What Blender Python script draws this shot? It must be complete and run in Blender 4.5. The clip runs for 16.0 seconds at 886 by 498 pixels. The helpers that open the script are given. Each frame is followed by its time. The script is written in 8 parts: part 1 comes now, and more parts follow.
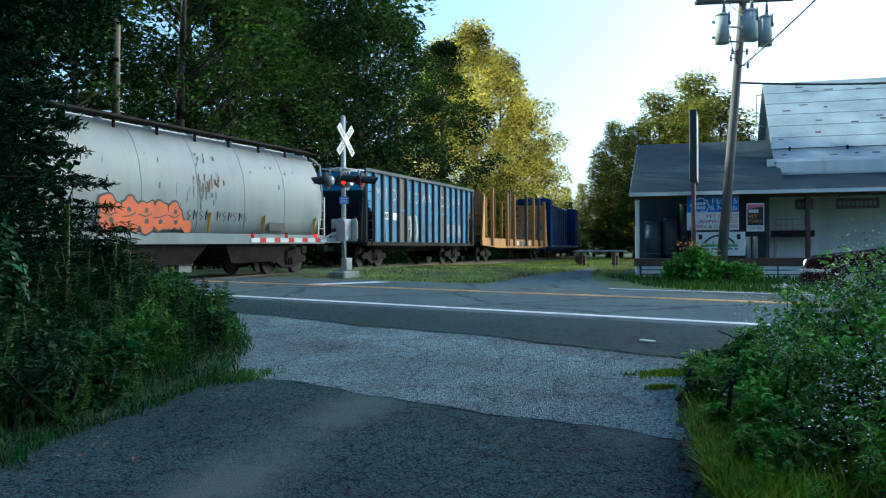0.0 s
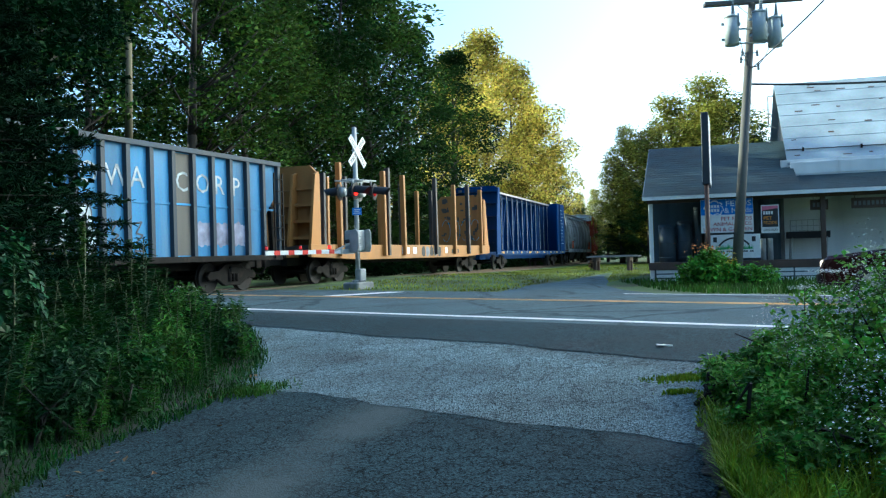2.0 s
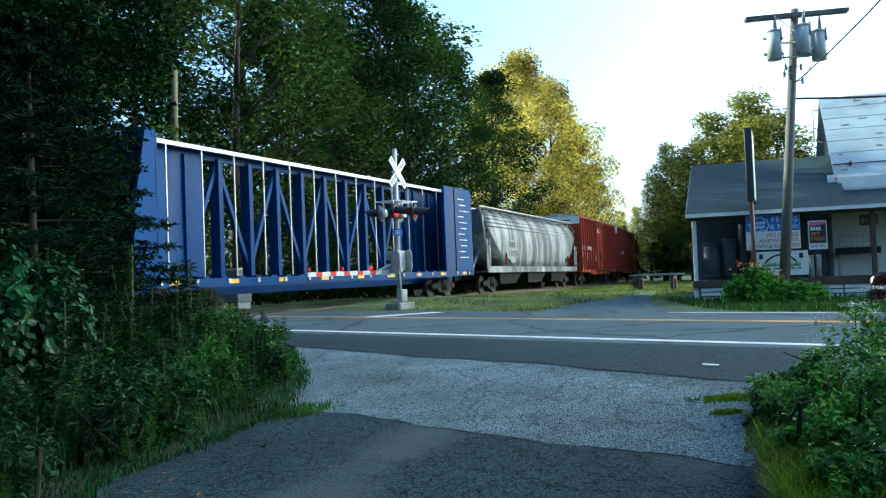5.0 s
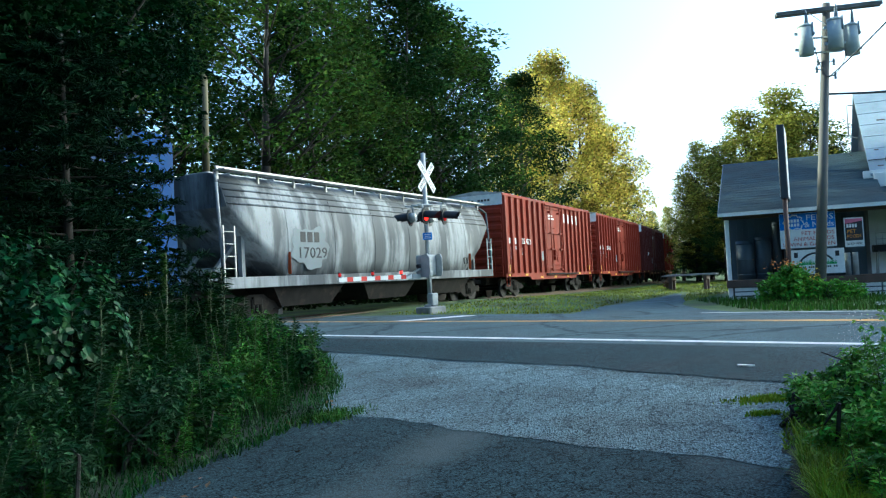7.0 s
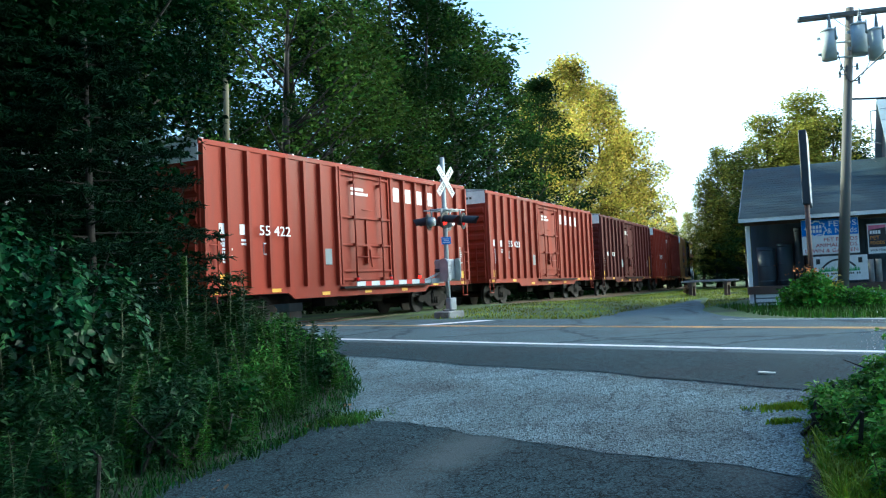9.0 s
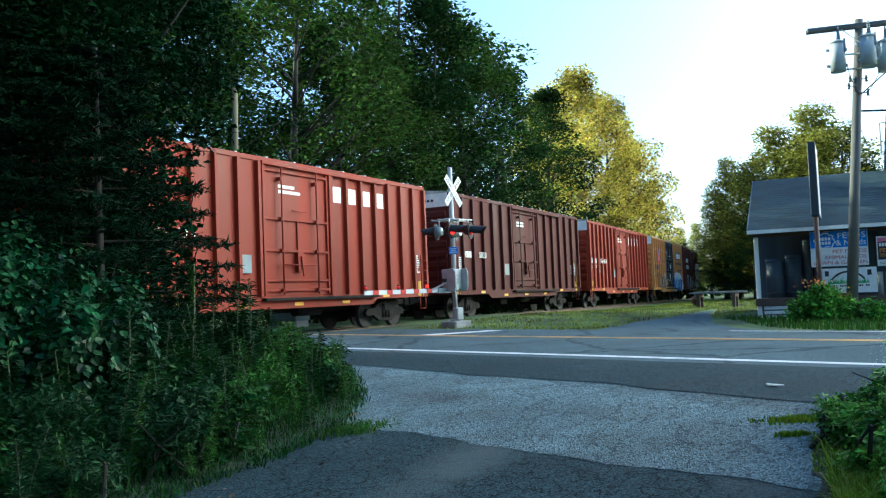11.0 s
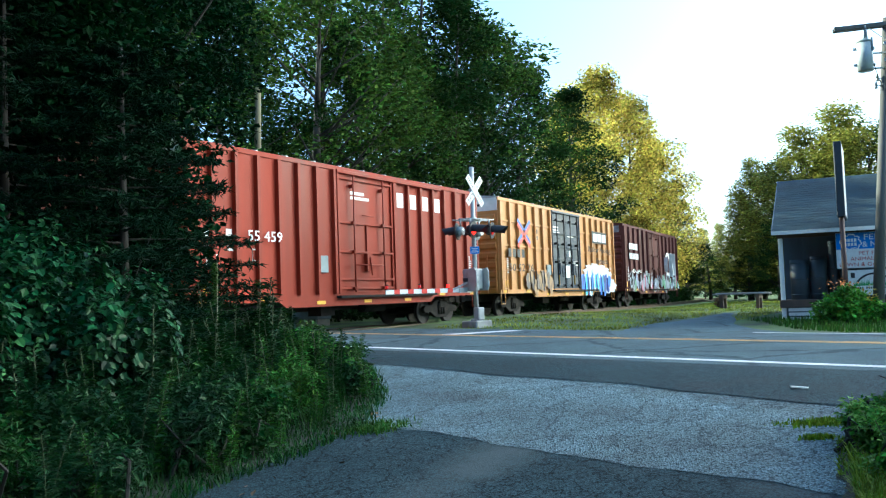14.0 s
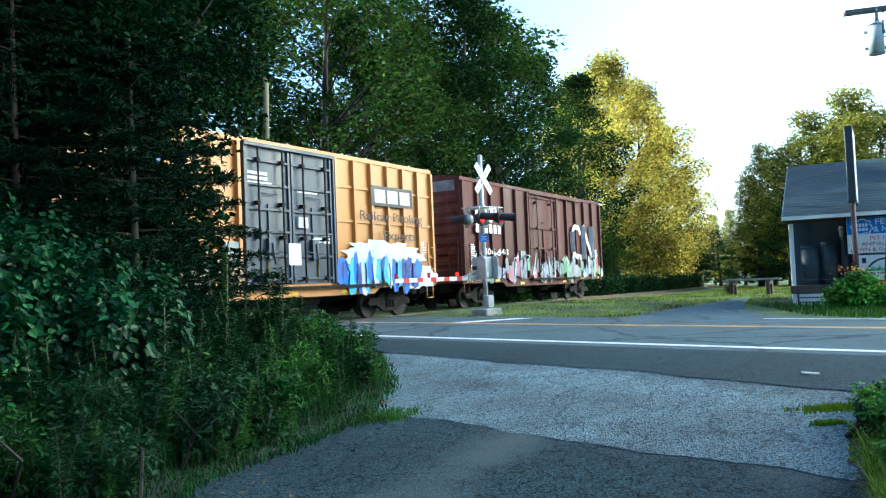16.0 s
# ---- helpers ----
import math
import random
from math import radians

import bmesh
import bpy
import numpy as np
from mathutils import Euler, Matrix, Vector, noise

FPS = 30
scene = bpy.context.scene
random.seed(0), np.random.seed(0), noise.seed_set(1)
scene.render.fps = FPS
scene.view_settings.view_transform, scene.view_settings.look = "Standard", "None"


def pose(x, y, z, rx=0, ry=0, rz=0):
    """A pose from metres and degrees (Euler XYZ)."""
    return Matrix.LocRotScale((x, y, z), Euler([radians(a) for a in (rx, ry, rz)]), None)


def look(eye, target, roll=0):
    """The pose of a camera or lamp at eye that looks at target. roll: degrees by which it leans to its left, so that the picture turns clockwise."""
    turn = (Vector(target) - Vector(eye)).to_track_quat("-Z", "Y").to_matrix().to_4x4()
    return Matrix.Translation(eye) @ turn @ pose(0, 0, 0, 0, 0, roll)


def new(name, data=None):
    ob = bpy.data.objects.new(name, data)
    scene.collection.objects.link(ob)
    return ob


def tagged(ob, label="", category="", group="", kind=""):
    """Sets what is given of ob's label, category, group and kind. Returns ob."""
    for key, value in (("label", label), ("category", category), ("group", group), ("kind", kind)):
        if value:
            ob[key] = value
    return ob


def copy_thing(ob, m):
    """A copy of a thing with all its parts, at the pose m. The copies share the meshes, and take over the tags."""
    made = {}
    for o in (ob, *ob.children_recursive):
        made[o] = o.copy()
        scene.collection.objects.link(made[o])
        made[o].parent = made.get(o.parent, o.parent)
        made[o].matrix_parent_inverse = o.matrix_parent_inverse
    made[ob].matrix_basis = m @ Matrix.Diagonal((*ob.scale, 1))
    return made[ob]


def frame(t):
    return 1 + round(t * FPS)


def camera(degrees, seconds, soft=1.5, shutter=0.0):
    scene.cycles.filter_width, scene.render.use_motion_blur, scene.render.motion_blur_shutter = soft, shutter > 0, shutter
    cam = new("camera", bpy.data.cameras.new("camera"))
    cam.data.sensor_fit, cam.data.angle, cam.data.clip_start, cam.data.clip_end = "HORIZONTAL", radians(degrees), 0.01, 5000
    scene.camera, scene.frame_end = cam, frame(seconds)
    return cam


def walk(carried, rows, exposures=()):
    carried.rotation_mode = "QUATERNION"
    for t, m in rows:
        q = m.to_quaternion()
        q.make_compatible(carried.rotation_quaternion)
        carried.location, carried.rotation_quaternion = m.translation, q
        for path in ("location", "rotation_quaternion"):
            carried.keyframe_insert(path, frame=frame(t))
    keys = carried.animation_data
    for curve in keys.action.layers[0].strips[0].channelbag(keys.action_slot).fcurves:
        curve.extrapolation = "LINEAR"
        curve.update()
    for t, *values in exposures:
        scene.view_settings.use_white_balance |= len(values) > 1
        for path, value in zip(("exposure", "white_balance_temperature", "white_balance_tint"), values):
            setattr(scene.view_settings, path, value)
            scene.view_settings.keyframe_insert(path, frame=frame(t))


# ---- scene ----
# camera: held at one spot, turning slowly to the left
EYE = 1.0
cam = camera(56.0, 16.0, soft=1.25)
PATH = [
    (0.0, pose(0, 0, EYE, 89.67, 0.39, 0.00)),
    (0.5, pose(0, 0, EYE, 89.38, 0.44, 0.48)),
    (1.0, pose(0, 0, EYE, 89.72, 1.05, 1.16)),
    (1.5, pose(0, 0, EYE, 90.19, 1.42, 1.10)),
    (2.0, pose(0, 0, EYE, 90.30, 1.68, 0.93)),
    (2.5, pose(0, 0, EYE, 90.59, 1.97, 1.49)),
    (3.0, pose(0, 0, EYE, 90.61, 2.12, 1.92)),
    (3.5, pose(0, 0, EYE, 90.49, 2.26, 2.36)),
    (4.0, pose(0, 0, EYE, 90.94, 2.18, 2.71)),
    (6.5, pose(0, 0, EYE, 92.11, 2.83, 5.50)),
    (7.0, pose(0, 0, EYE, 92.11, 3.03, 5.84)),
    (7.5, pose(0, 0, EYE, 92.51, 3.07, 6.04)),
    (8.0, pose(0, 0, EYE, 92.74, 3.24, 6.51)),
    (8.5, pose(0, 0, EYE, 92.20, 2.90, 7.19)),
    (9.0, pose(0, 0, EYE, 92.48, 2.68, 7.11)),
    (11.5, pose(0, 0, EYE, 93.18, 2.25, 7.68)),
    (12.0, pose(0, 0, EYE, 92.86, 2.01, 7.46)),
    (12.5, pose(0, 0, EYE, 92.76, 1.70, 7.56)),
    (13.0, pose(0, 0, EYE, 92.92, 1.57, 8.64)),
    (13.5, pose(0, 0, EYE, 92.96, 1.86, 8.79)),
    (14.0, pose(0, 0, EYE, 93.20, 2.00, 9.04)),
    (14.5, pose(0, 0, EYE, 93.01, 2.08, 8.96)),
    (15.0, pose(0, 0, EYE, 92.80, 2.14, 9.36)),
    (15.5, pose(0, 0, EYE, 92.64, 2.27, 9.60)),
    (16.0, pose(0, 0, EYE, 92.42, 2.42, 9.68)),
]
walk(cam, PATH, [(0.0, 1.1, 4900, -9), (1.0, 1.42, 4950, -9), (4.0, 1.42, 4950, -9), (8.0, 1.5, 4900, -9), (9.0, 1.55, 4900, -9), (12.0, 1.4, 4900, -9), (13.5, 1.55, 4900, -9), (15.0, 1.85, 4900, -9), (16.0, 1.82, 4900, -9)])

# world and sun
world = bpy.data.worlds.new("evening_sky")
scene.world = world
world.use_nodes = True
wn = world.node_tree.nodes
sky = wn.new("ShaderNodeTexSky")
sky.sky_type = "NISHITA"
sky.sun_disc = False
sky.sun_elevation = radians(25)
sky.sun_rotation = radians(66)
sky.air_density, sky.dust_density, sky.ozone_density = 0.85, 3.5, 0.4
wn["Background"].inputs["Strength"].default_value = 0.15
world.node_tree.links.new(sky.outputs[0], wn["Background"].inputs["Color"])
sun_data = bpy.data.lights.new("sun", "SUN")
sun_data.energy, sun_data.angle, sun_data.color = 5.0, radians(0.6), (1.0, 0.84, 0.56)
sun = new("sun", sun_data)
SUN_DIR = Vector((-math.sin(radians(66)) * math.cos(radians(25)), math.cos(radians(66)) * math.cos(radians(25)), math.sin(radians(25))))
sun.matrix_world = look(SUN_DIR * 100, (0, 0, 0))

# ---- helpers for meshes and materials ----
rng = np.random.default_rng(7)


def mat(name, color, rough=0.8, metal=0.0, vary=0.25, scale=6.0, bump=0.15, fine=60.0, dirt=None, dirt_amount=0.0, streak=False,
        island=0.0, translucent=0.0, spec=0.5, color2=None):
    """A procedural surface: a base colour with large stains and fine grain, optional dirt and streaks."""
    m = bpy.data.materials.new(name)
    m.use_nodes = True
    nt = m.node_tree
    N, Lk = nt.nodes, nt.links.new
    b = N["Principled BSDF"]
    b.inputs["Roughness"].default_value = rough
    b.inputs["Metallic"].default_value = metal
    b.inputs["Specular IOR Level"].default_value = spec
    tc = N.new("ShaderNodeTexCoord")
    mp = N.new("ShaderNodeMapping")
    mp.inputs["Scale"].default_value = (1, 1, 0.12) if streak else (1, 1, 1)
    Lk(tc.outputs["Object"], mp.inputs[0])
    big = N.new("ShaderNodeTexNoise")
    big.inputs["Scale"].default_value, big.inputs["Detail"].default_value = scale, 6
    Lk(mp.outputs[0], big.inputs["Vector"])
    small = N.new("ShaderNodeTexNoise")
    small.inputs["Scale"].default_value, small.inputs["Detail"].default_value = fine, 3
    Lk(tc.outputs["Object"], small.inputs["Vector"])

    def rgb(c):
        n = N.new("ShaderNodeRGB")
        n.outputs[0].default_value = (*c, 1)
        return n.outputs[0]

    def mix(fac, a, c, kind="MIX"):
        n = N.new("ShaderNodeMix")
        n.data_type, n.blend_type = "RGBA", kind
        if hasattr(fac, "is_linked"):
            Lk(fac, n.inputs[0])
        else:
            n.inputs[0].default_value = fac
        Lk(a, n.inputs[6])
        Lk(c, n.inputs[7])
        return n.outputs[2]

    def ramp(v, lo, hi, a=0.0, c=1.0):
        n = N.new("ShaderNodeMapRange")
        Lk(v, n.inputs[0])
        for i, val in enumerate((lo, hi, a, c)):
            n.inputs[i + 1].default_value = val
        return n.outputs[0]

    dark = tuple(max(0, c * (1 - 1.6 * vary)) for c in color)
    light = tuple(min(1, c * (1 + vary)) for c in color) if color2 is None else color2
    col = mix(ramp(big.outputs[0], 0.33, 0.67), rgb(dark), rgb(light))
    col = mix(0.5 * vary + 0.1, col, mix(1.0, col, small.outputs["Color"], "OVERLAY"))
    if dirt is not None:
        d = N.new("ShaderNodeTexNoise")
        d.inputs["Scale"].default_value, d.inputs["Detail"].default_value = scale * 0.8, 9
        d.inputs["Roughness"].default_value = 0.65
        Lk(mp.outputs[0], d.inputs["Vector"])
        off = N.new("ShaderNodeVectorMath")
        off.inputs[1].default_value = (7.3, 1.9, 4.4)
        Lk(mp.outputs[0], off.inputs[0])
        Lk(off.outputs[0], d.inputs["Vector"])
        col = mix(ramp(d.outputs[0], 0.62 - 0.25 * dirt_amount, 0.75 - 0.15 * dirt_amount, 0, min(1, 0.35 + dirt_amount)), col, rgb(dirt))
    if island:
        g = N.new("ShaderNodeNewGeometry")
        hs = N.new("ShaderNodeHueSaturation")
        Lk(ramp(g.outputs["Random Per Island"], 0, 1, 1 - island, 1 + island), hs.inputs["Value"])
        r2 = N.new("ShaderNodeMath")
        r2.operation = "MULTIPLY"
        r2.inputs[1].default_value = 7.31
        Lk(g.outputs["Random Per Island"], r2.inputs[0])
        r3 = N.new("ShaderNodeMath")
        r3.operation = "FRACT"
        Lk(r2.outputs[0], r3.inputs[0])
        Lk(ramp(r3.outputs[0], 0, 1, 0.47, 0.52), hs.inputs["Hue"])
        Lk(col, hs.inputs["Color"])
        col = hs.outputs[0]
    Lk(col, b.inputs["Base Color"])
    if bump:
        bp = N.new("ShaderNodeBump")
        bp.inputs["Strength"].default_value, bp.inputs["Distance"].default_value = bump, 0.02
        Lk(small.outputs[0], bp.inputs["Height"])
        Lk(bp.outputs[0], b.inputs["Normal"])
    if rough > 0.15:
        Lk(ramp(big.outputs[0], 0.3, 0.7, max(0.05, rough - 0.12), min(1, rough + 0.12)), b.inputs["Roughness"])
    if translucent:
        tr = N.new("ShaderNodeBsdfTranslucent")
        Lk(col, tr.inputs[0])
        ms = N.new("ShaderNodeMixShader")
        ms.inputs[0].default_value = translucent
        Lk(b.outputs[0], ms.inputs[1])
        Lk(tr.outputs[0], ms.inputs[2])
        Lk(ms.outputs[0], N["Material Output"].inputs[0])
    return m


def glow(name, color, strength):
    m = bpy.data.materials.new(name)
    m.use_nodes = True
    b = m.node_tree.nodes["Principled BSDF"]
    b.inputs["Base Color"].default_value = (*color, 1)
    b.inputs["Emission Color"].default_value = (*color, 1)
    b.inputs["Emission Strength"].default_value = strength
    b.inputs["Roughness"].default_value = 0.2
    return m


def box(bm, x0, x1, y0, y1, z0, z1, m=None):
    vs = [Vector((x, y, z)) for z in (z0, z1) for x, y in ((x0, y0), (x1, y0), (x1, y1), (x0, y1))]
    if m is not None:
        vs = [m @ v for v in vs]
    v = [bm.verts.new(p) for p in vs]
    for f in ((3, 2, 1, 0), (4, 5, 6, 7), (0, 1, 5, 4), (1, 2, 6, 5), (2, 3, 7, 6), (3, 0, 4, 7)):
        bm.faces.new([v[i] for i in f])


def bar(bm, p, q, w, h=None):
    """A square bar from p to q."""
    p, q = Vector(p), Vector(q)
    h = w if h is None else h
    d = q - p
    up = Vector((0, 0, 1)) if abs(d.normalized().z) < 0.95 else Vector((0, 1, 0))
    y = up.cross(d).normalized()
    z = d.normalized().cross(y)
    m = Matrix((d.normalized(), y, z)).transposed().to_4x4()
    m.translation = p
    box(bm, 0, d.length, -w / 2, w / 2, -h / 2, h / 2, m)


def tube(bm, p, q, r0, r1=None, seg=10):
    p, q = Vector(p), Vector(q)
    r1 = r0 if r1 is None else r1
    m = (q - p).to_track_quat("Z", "Y").to_matrix()
    rings = []
    for c, r in ((p, r0), (q, r1)):
        rings.append([bm.verts.new(c + m @ Vector((r * math.cos(2 * math.pi * i / seg), r * math.sin(2 * math.pi * i / seg), 0))) for i in range(seg)])
    for i in range(seg):
        j = (i + 1) % seg
        bm.faces.new((rings[0][i], rings[0][j], rings[1][j], rings[1][i])).smooth = seg > 5
    bm.faces.new(rings[0][::-1])
    bm.faces.new(rings[1])


def prism(bm, pts, axis, a0, a1):
    """A polygon of (u, v) pushed along an axis from a0 to a1."""
    def at(u, v, a):
        return {"x": (a, u, v), "y": (u, a, v), "z": (u, v, a)}[axis]
    lo = [bm.verts.new(at(u, v, a0)) for u, v in pts]
    hi = [bm.verts.new(at(u, v, a1)) for u, v in pts]
    n = len(pts)
    for i in range(n):
        bm.faces.new((lo[i], lo[(i + 1) % n], hi[(i + 1) % n], hi[i]))
    bm.faces.new(lo[::-1])
    bm.faces.new(hi)
    bmesh.ops.recalc_face_normals(bm, faces=bm.faces)


def mesh_of(name, bm, material, bevel=0.0):
    if bevel:
        bmesh.ops.bevel(bm, geom=list(bm.edges), offset=bevel, segments=1, affect="EDGES", clamp_overlap=True)
    me = bpy.data.meshes.new(name)
    bm.to_mesh(me)
    bm.free()
    if material is not None:
        me.materials.append(material)
    return me


def part(name, bm, material, parent, label="", bevel=0.0, m=None):
    ob = new(name, mesh_of(name, bm, material, bevel))
    ob.parent = parent
    if m is not None:
        ob.matrix_basis = m
    return tagged(ob, label)


def thing(name, label, category, m=None, group="", kind=""):
    ob = new(name)
    if m is not None:
        ob.matrix_basis = m
    return tagged(ob, label, category, group, kind)


def solo(name, bm, material, label, category, m=None, group="", kind="", bevel=0.0):
    ob = new(name, mesh_of(name, bm, material, bevel))
    if m is not None:
        ob.matrix_basis = m
    return tagged(ob, label, category, group, kind)


def mesh_np(name, verts, faces, material, smooth=False):
    """A mesh from arrays: verts (n, 3), faces (k, 3 or 4)."""
    me = bpy.data.meshes.new(name)
    k, c = faces.shape
    me.vertices.add(len(verts))
    me.vertices.foreach_set("co", np.ascontiguousarray(verts, dtype=np.float32).ravel())
    me.loops.add(k * c)
    me.loops.foreach_set("vertex_index", np.ascontiguousarray(faces, dtype=np.int32).ravel())
    me.polygons.add(k)
    me.polygons.foreach_set("loop_start", np.arange(0, k * c, c, dtype=np.int32))
    me.polygons.foreach_set("loop_total", np.full(k, c, dtype=np.int32))
    me.polygons.foreach_set("use_smooth", np.full(k, smooth))
    me.update(calc_edges=True)
    me.materials.append(material)
    return me


def letters(words, size, material, parent, m, label="", name="lettering", width=None):
    """Words as thin mesh letters, standing on the local x axis and facing -y."""
    cu = bpy.data.curves.new(name, "FONT")
    cu.body, cu.size, cu.extrude, cu.resolution_u = words, size, 0.004, 2
    tmp = new("tmp", cu)
    dg = bpy.context.evaluated_depsgraph_get()
    me = bpy.data.meshes.new_from_object(tmp.evaluated_get(dg))
    bpy.data.objects.remove(tmp)
    me.materials.clear()
    me.materials.append(material)
    if width:
        w = max(v.co.x for v in me.vertices) - min(v.co.x for v in me.vertices)
        me.transform(Matrix.Diagonal((width / w, 1, 1, 1)))
    ob = new(name, me)
    ob.parent = parent
    ob.matrix_basis = m @ pose(0, 0, 0, 90, 0, 0)
    return tagged(ob, label)


# ---- plan: the road runs along m, n is across it; the track runs along s ----
RN, RM = Vector((0.63, 0.777)), Vector((0.777, -0.63))
TH = radians(21.0)
TU, TN = Vector((math.sin(TH), math.cos(TH))), Vector((-math.cos(TH), math.sin(TH)))
S0, BEND, BEND2, TRACK, GRADE = 35.0, 0.00227, 0.009, 16.9, -0.0074


def ss(a, b, x):
    t = min(1, max(0, (x - a) / (b - a)))
    return t * t * (3 - 2 * t)


def track_at(s, off=0.0):
    """Place on the track's centre line (off: metres to its left), height of the rail top, heading in degrees."""
    w, w2 = max(0.0, s - S0), max(0.0, s - 96.0)
    d = (TU + TN * (BEND * w + BEND2 * w2)).normalized()
    left = Vector((-d.y, d.x))
    p = TN * (TRACK + BEND * w * w / 2 + BEND2 * w2 * w2 / 2) + TU * s + left * off
    return p.x, p.y, GRADE * w, math.degrees(math.atan2(d.y, d.x))


def height(x, y):
    """The ground's height."""
    n = 0.63 * x + 0.777 * y
    s = TU.x * x + TU.y * y
    w = max(0.0, s - S0)
    p = -(TN.x * x + TN.y * y) + TRACK + BEND * w * w / 2
    z = -0.42 * (1 - ss(1.5, 9.6, n)) - 0.05 * min(1, abs(n - 13.6) / 3.2) * ss(9, 10.5, n)
    far = ss(17.0, 22.0, n)
    flat = -0.12 + 0.17 * (1 - ss(4.6, 9.0, p)) * (1 - ss(32, 45, s)) + 0.03 * math.sin(x * 0.35) * math.sin(y * 0.29)
    z = z * (1 - far) + flat * far
    z -= far * 0.07 * ss(6, 11, p)
    z += far * GRADE * w * (1 - ss(25, 60, abs(p)))
    z += far * ss(6, 14, -p) * 0.9
    return z


def nm(n, m):
    return RN.x * n + RM.x * m, RN.y * n + RM.y * m


def strip(name, n_of, m0, m1, lift, material, step=0.5, across=6):
    """A sheet laid on the ground between two edges n_of(m) -> (n0, n1)."""
    rows = int((m1 - m0) / step) + 1
    verts, faces = [], []
    for i in range(rows):
        m = m0 + (m1 - m0) * i / (rows - 1)
        a, b = n_of(m)
        for j in range(across + 1):
            x, y = nm(a + (b - a) * j / across, m)
            verts.append((x, y, height(x, y) + lift))
    for i in range(rows - 1):
        for j in range(across):
            k = i * (across + 1) + j
            faces.append((k, k + across + 1, k + across + 2, k + 1))
    ob = new(name, mesh_np(name, np.array(verts), np.array(faces)[:, ::-1], material, True))
    return ob


# ---- materials ----
M_GRASS = mat("ground_grass", (0.07, 0.11, 0.022), 0.95, vary=0.45, scale=0.5, fine=25, bump=0.8, dirt=(0.07, 0.06, 0.04), dirt_amount=0.15)


def paving(name, color, stone, speck, crack, crack_scale, patch_color, patch_amount, bump=0.5):
    """Asphalt or gravel: coarse patches, stone specks, thin cracks."""
    m = mat(name, color, 0.92, spec=0.12, vary=0.16, scale=0.7, fine=110, bump=0, dirt=patch_color, dirt_amount=patch_amount)
    nt = m.node_tree
    N, Lk = nt.nodes, nt.links.new
    b = N["Principled BSDF"]
    base = b.inputs["Base Color"].links[0].from_socket
    tc = N.new("ShaderNodeTexCoord")
    vo = N.new("ShaderNodeTexVoronoi")
    vo.inputs["Scale"].default_value = stone
    Lk(tc.outputs["Object"], vo.inputs["Vector"])
    bw = N.new("ShaderNodeSeparateColor")
    Lk(vo.outputs["Color"], bw.inputs[0])
    mr = N.new("ShaderNodeMapRange")
    for i, v in enumerate((0.0, 1.0, 1 - speck, 1 + speck * 1.3)):
        mr.inputs[i + 1].default_value = v
    Lk(bw.outputs[0], mr.inputs[0])
    vm = N.new("ShaderNodeVectorMath")
    vm.operation = "SCALE"
    Lk(base, vm.inputs[0])
    Lk(mr.outputs[0], vm.inputs[3])
    col = vm.outputs[0]
    if crack:
        nz = N.new("ShaderNodeTexNoise")
        nz.inputs["Scale"].default_value, nz.inputs["Detail"].default_value = 3.0, 5
        Lk(tc.outputs["Object"], nz.inputs["Vector"])
        ad = N.new("ShaderNodeVectorMath")
        ad.operation = "MULTIPLY_ADD"
        ad.inputs[1].default_value = (0.5, 0.5, 0.5)
        Lk(nz.outputs["Color"], ad.inputs[0])
        Lk(tc.outputs["Object"], ad.inputs[2])
        cv = N.new("ShaderNodeTexVoronoi")
        cv.feature = "DISTANCE_TO_EDGE"
        cv.inputs["Scale"].default_value = crack_scale
        Lk(ad.outputs[0], cv.inputs["Vector"])
        cr = N.new("ShaderNodeMapRange")
        for i, v in enumerate((0.008, 0.03, 1 - crack, 1.0)):
            cr.inputs[i + 1].default_value = v
        Lk(cv.outputs["Distance"], cr.inputs[0])
        v2 = N.new("ShaderNodeVectorMath")
        v2.operation = "SCALE"
        Lk(col, v2.inputs[0])
        Lk(cr.outputs[0], v2.inputs[3])
        col = v2.outputs[0]
    Lk(col, b.inputs["Base Color"])
    bp = N.new("ShaderNodeBump")
    bp.inputs["Strength"].default_value, bp.inputs["Distance"].default_value = bump, 0.012
    Lk(vo.outputs["Distance"], bp.inputs["Height"])
    Lk(bp.outputs[0], b.inputs["Normal"])
    return m


M_ROAD = paving("road_asphalt", (0.084, 0.118, 0.132), 130, 0.4, 0.5, 0.35, (0.085, 0.085, 0.09), 0.25, 0.3)
M_DARK = paving("old_asphalt", (0.022, 0.037, 0.044), 85, 0.9, 0.9, 4.2, (0.045, 0.058, 0.062), 0.3, 0.25)


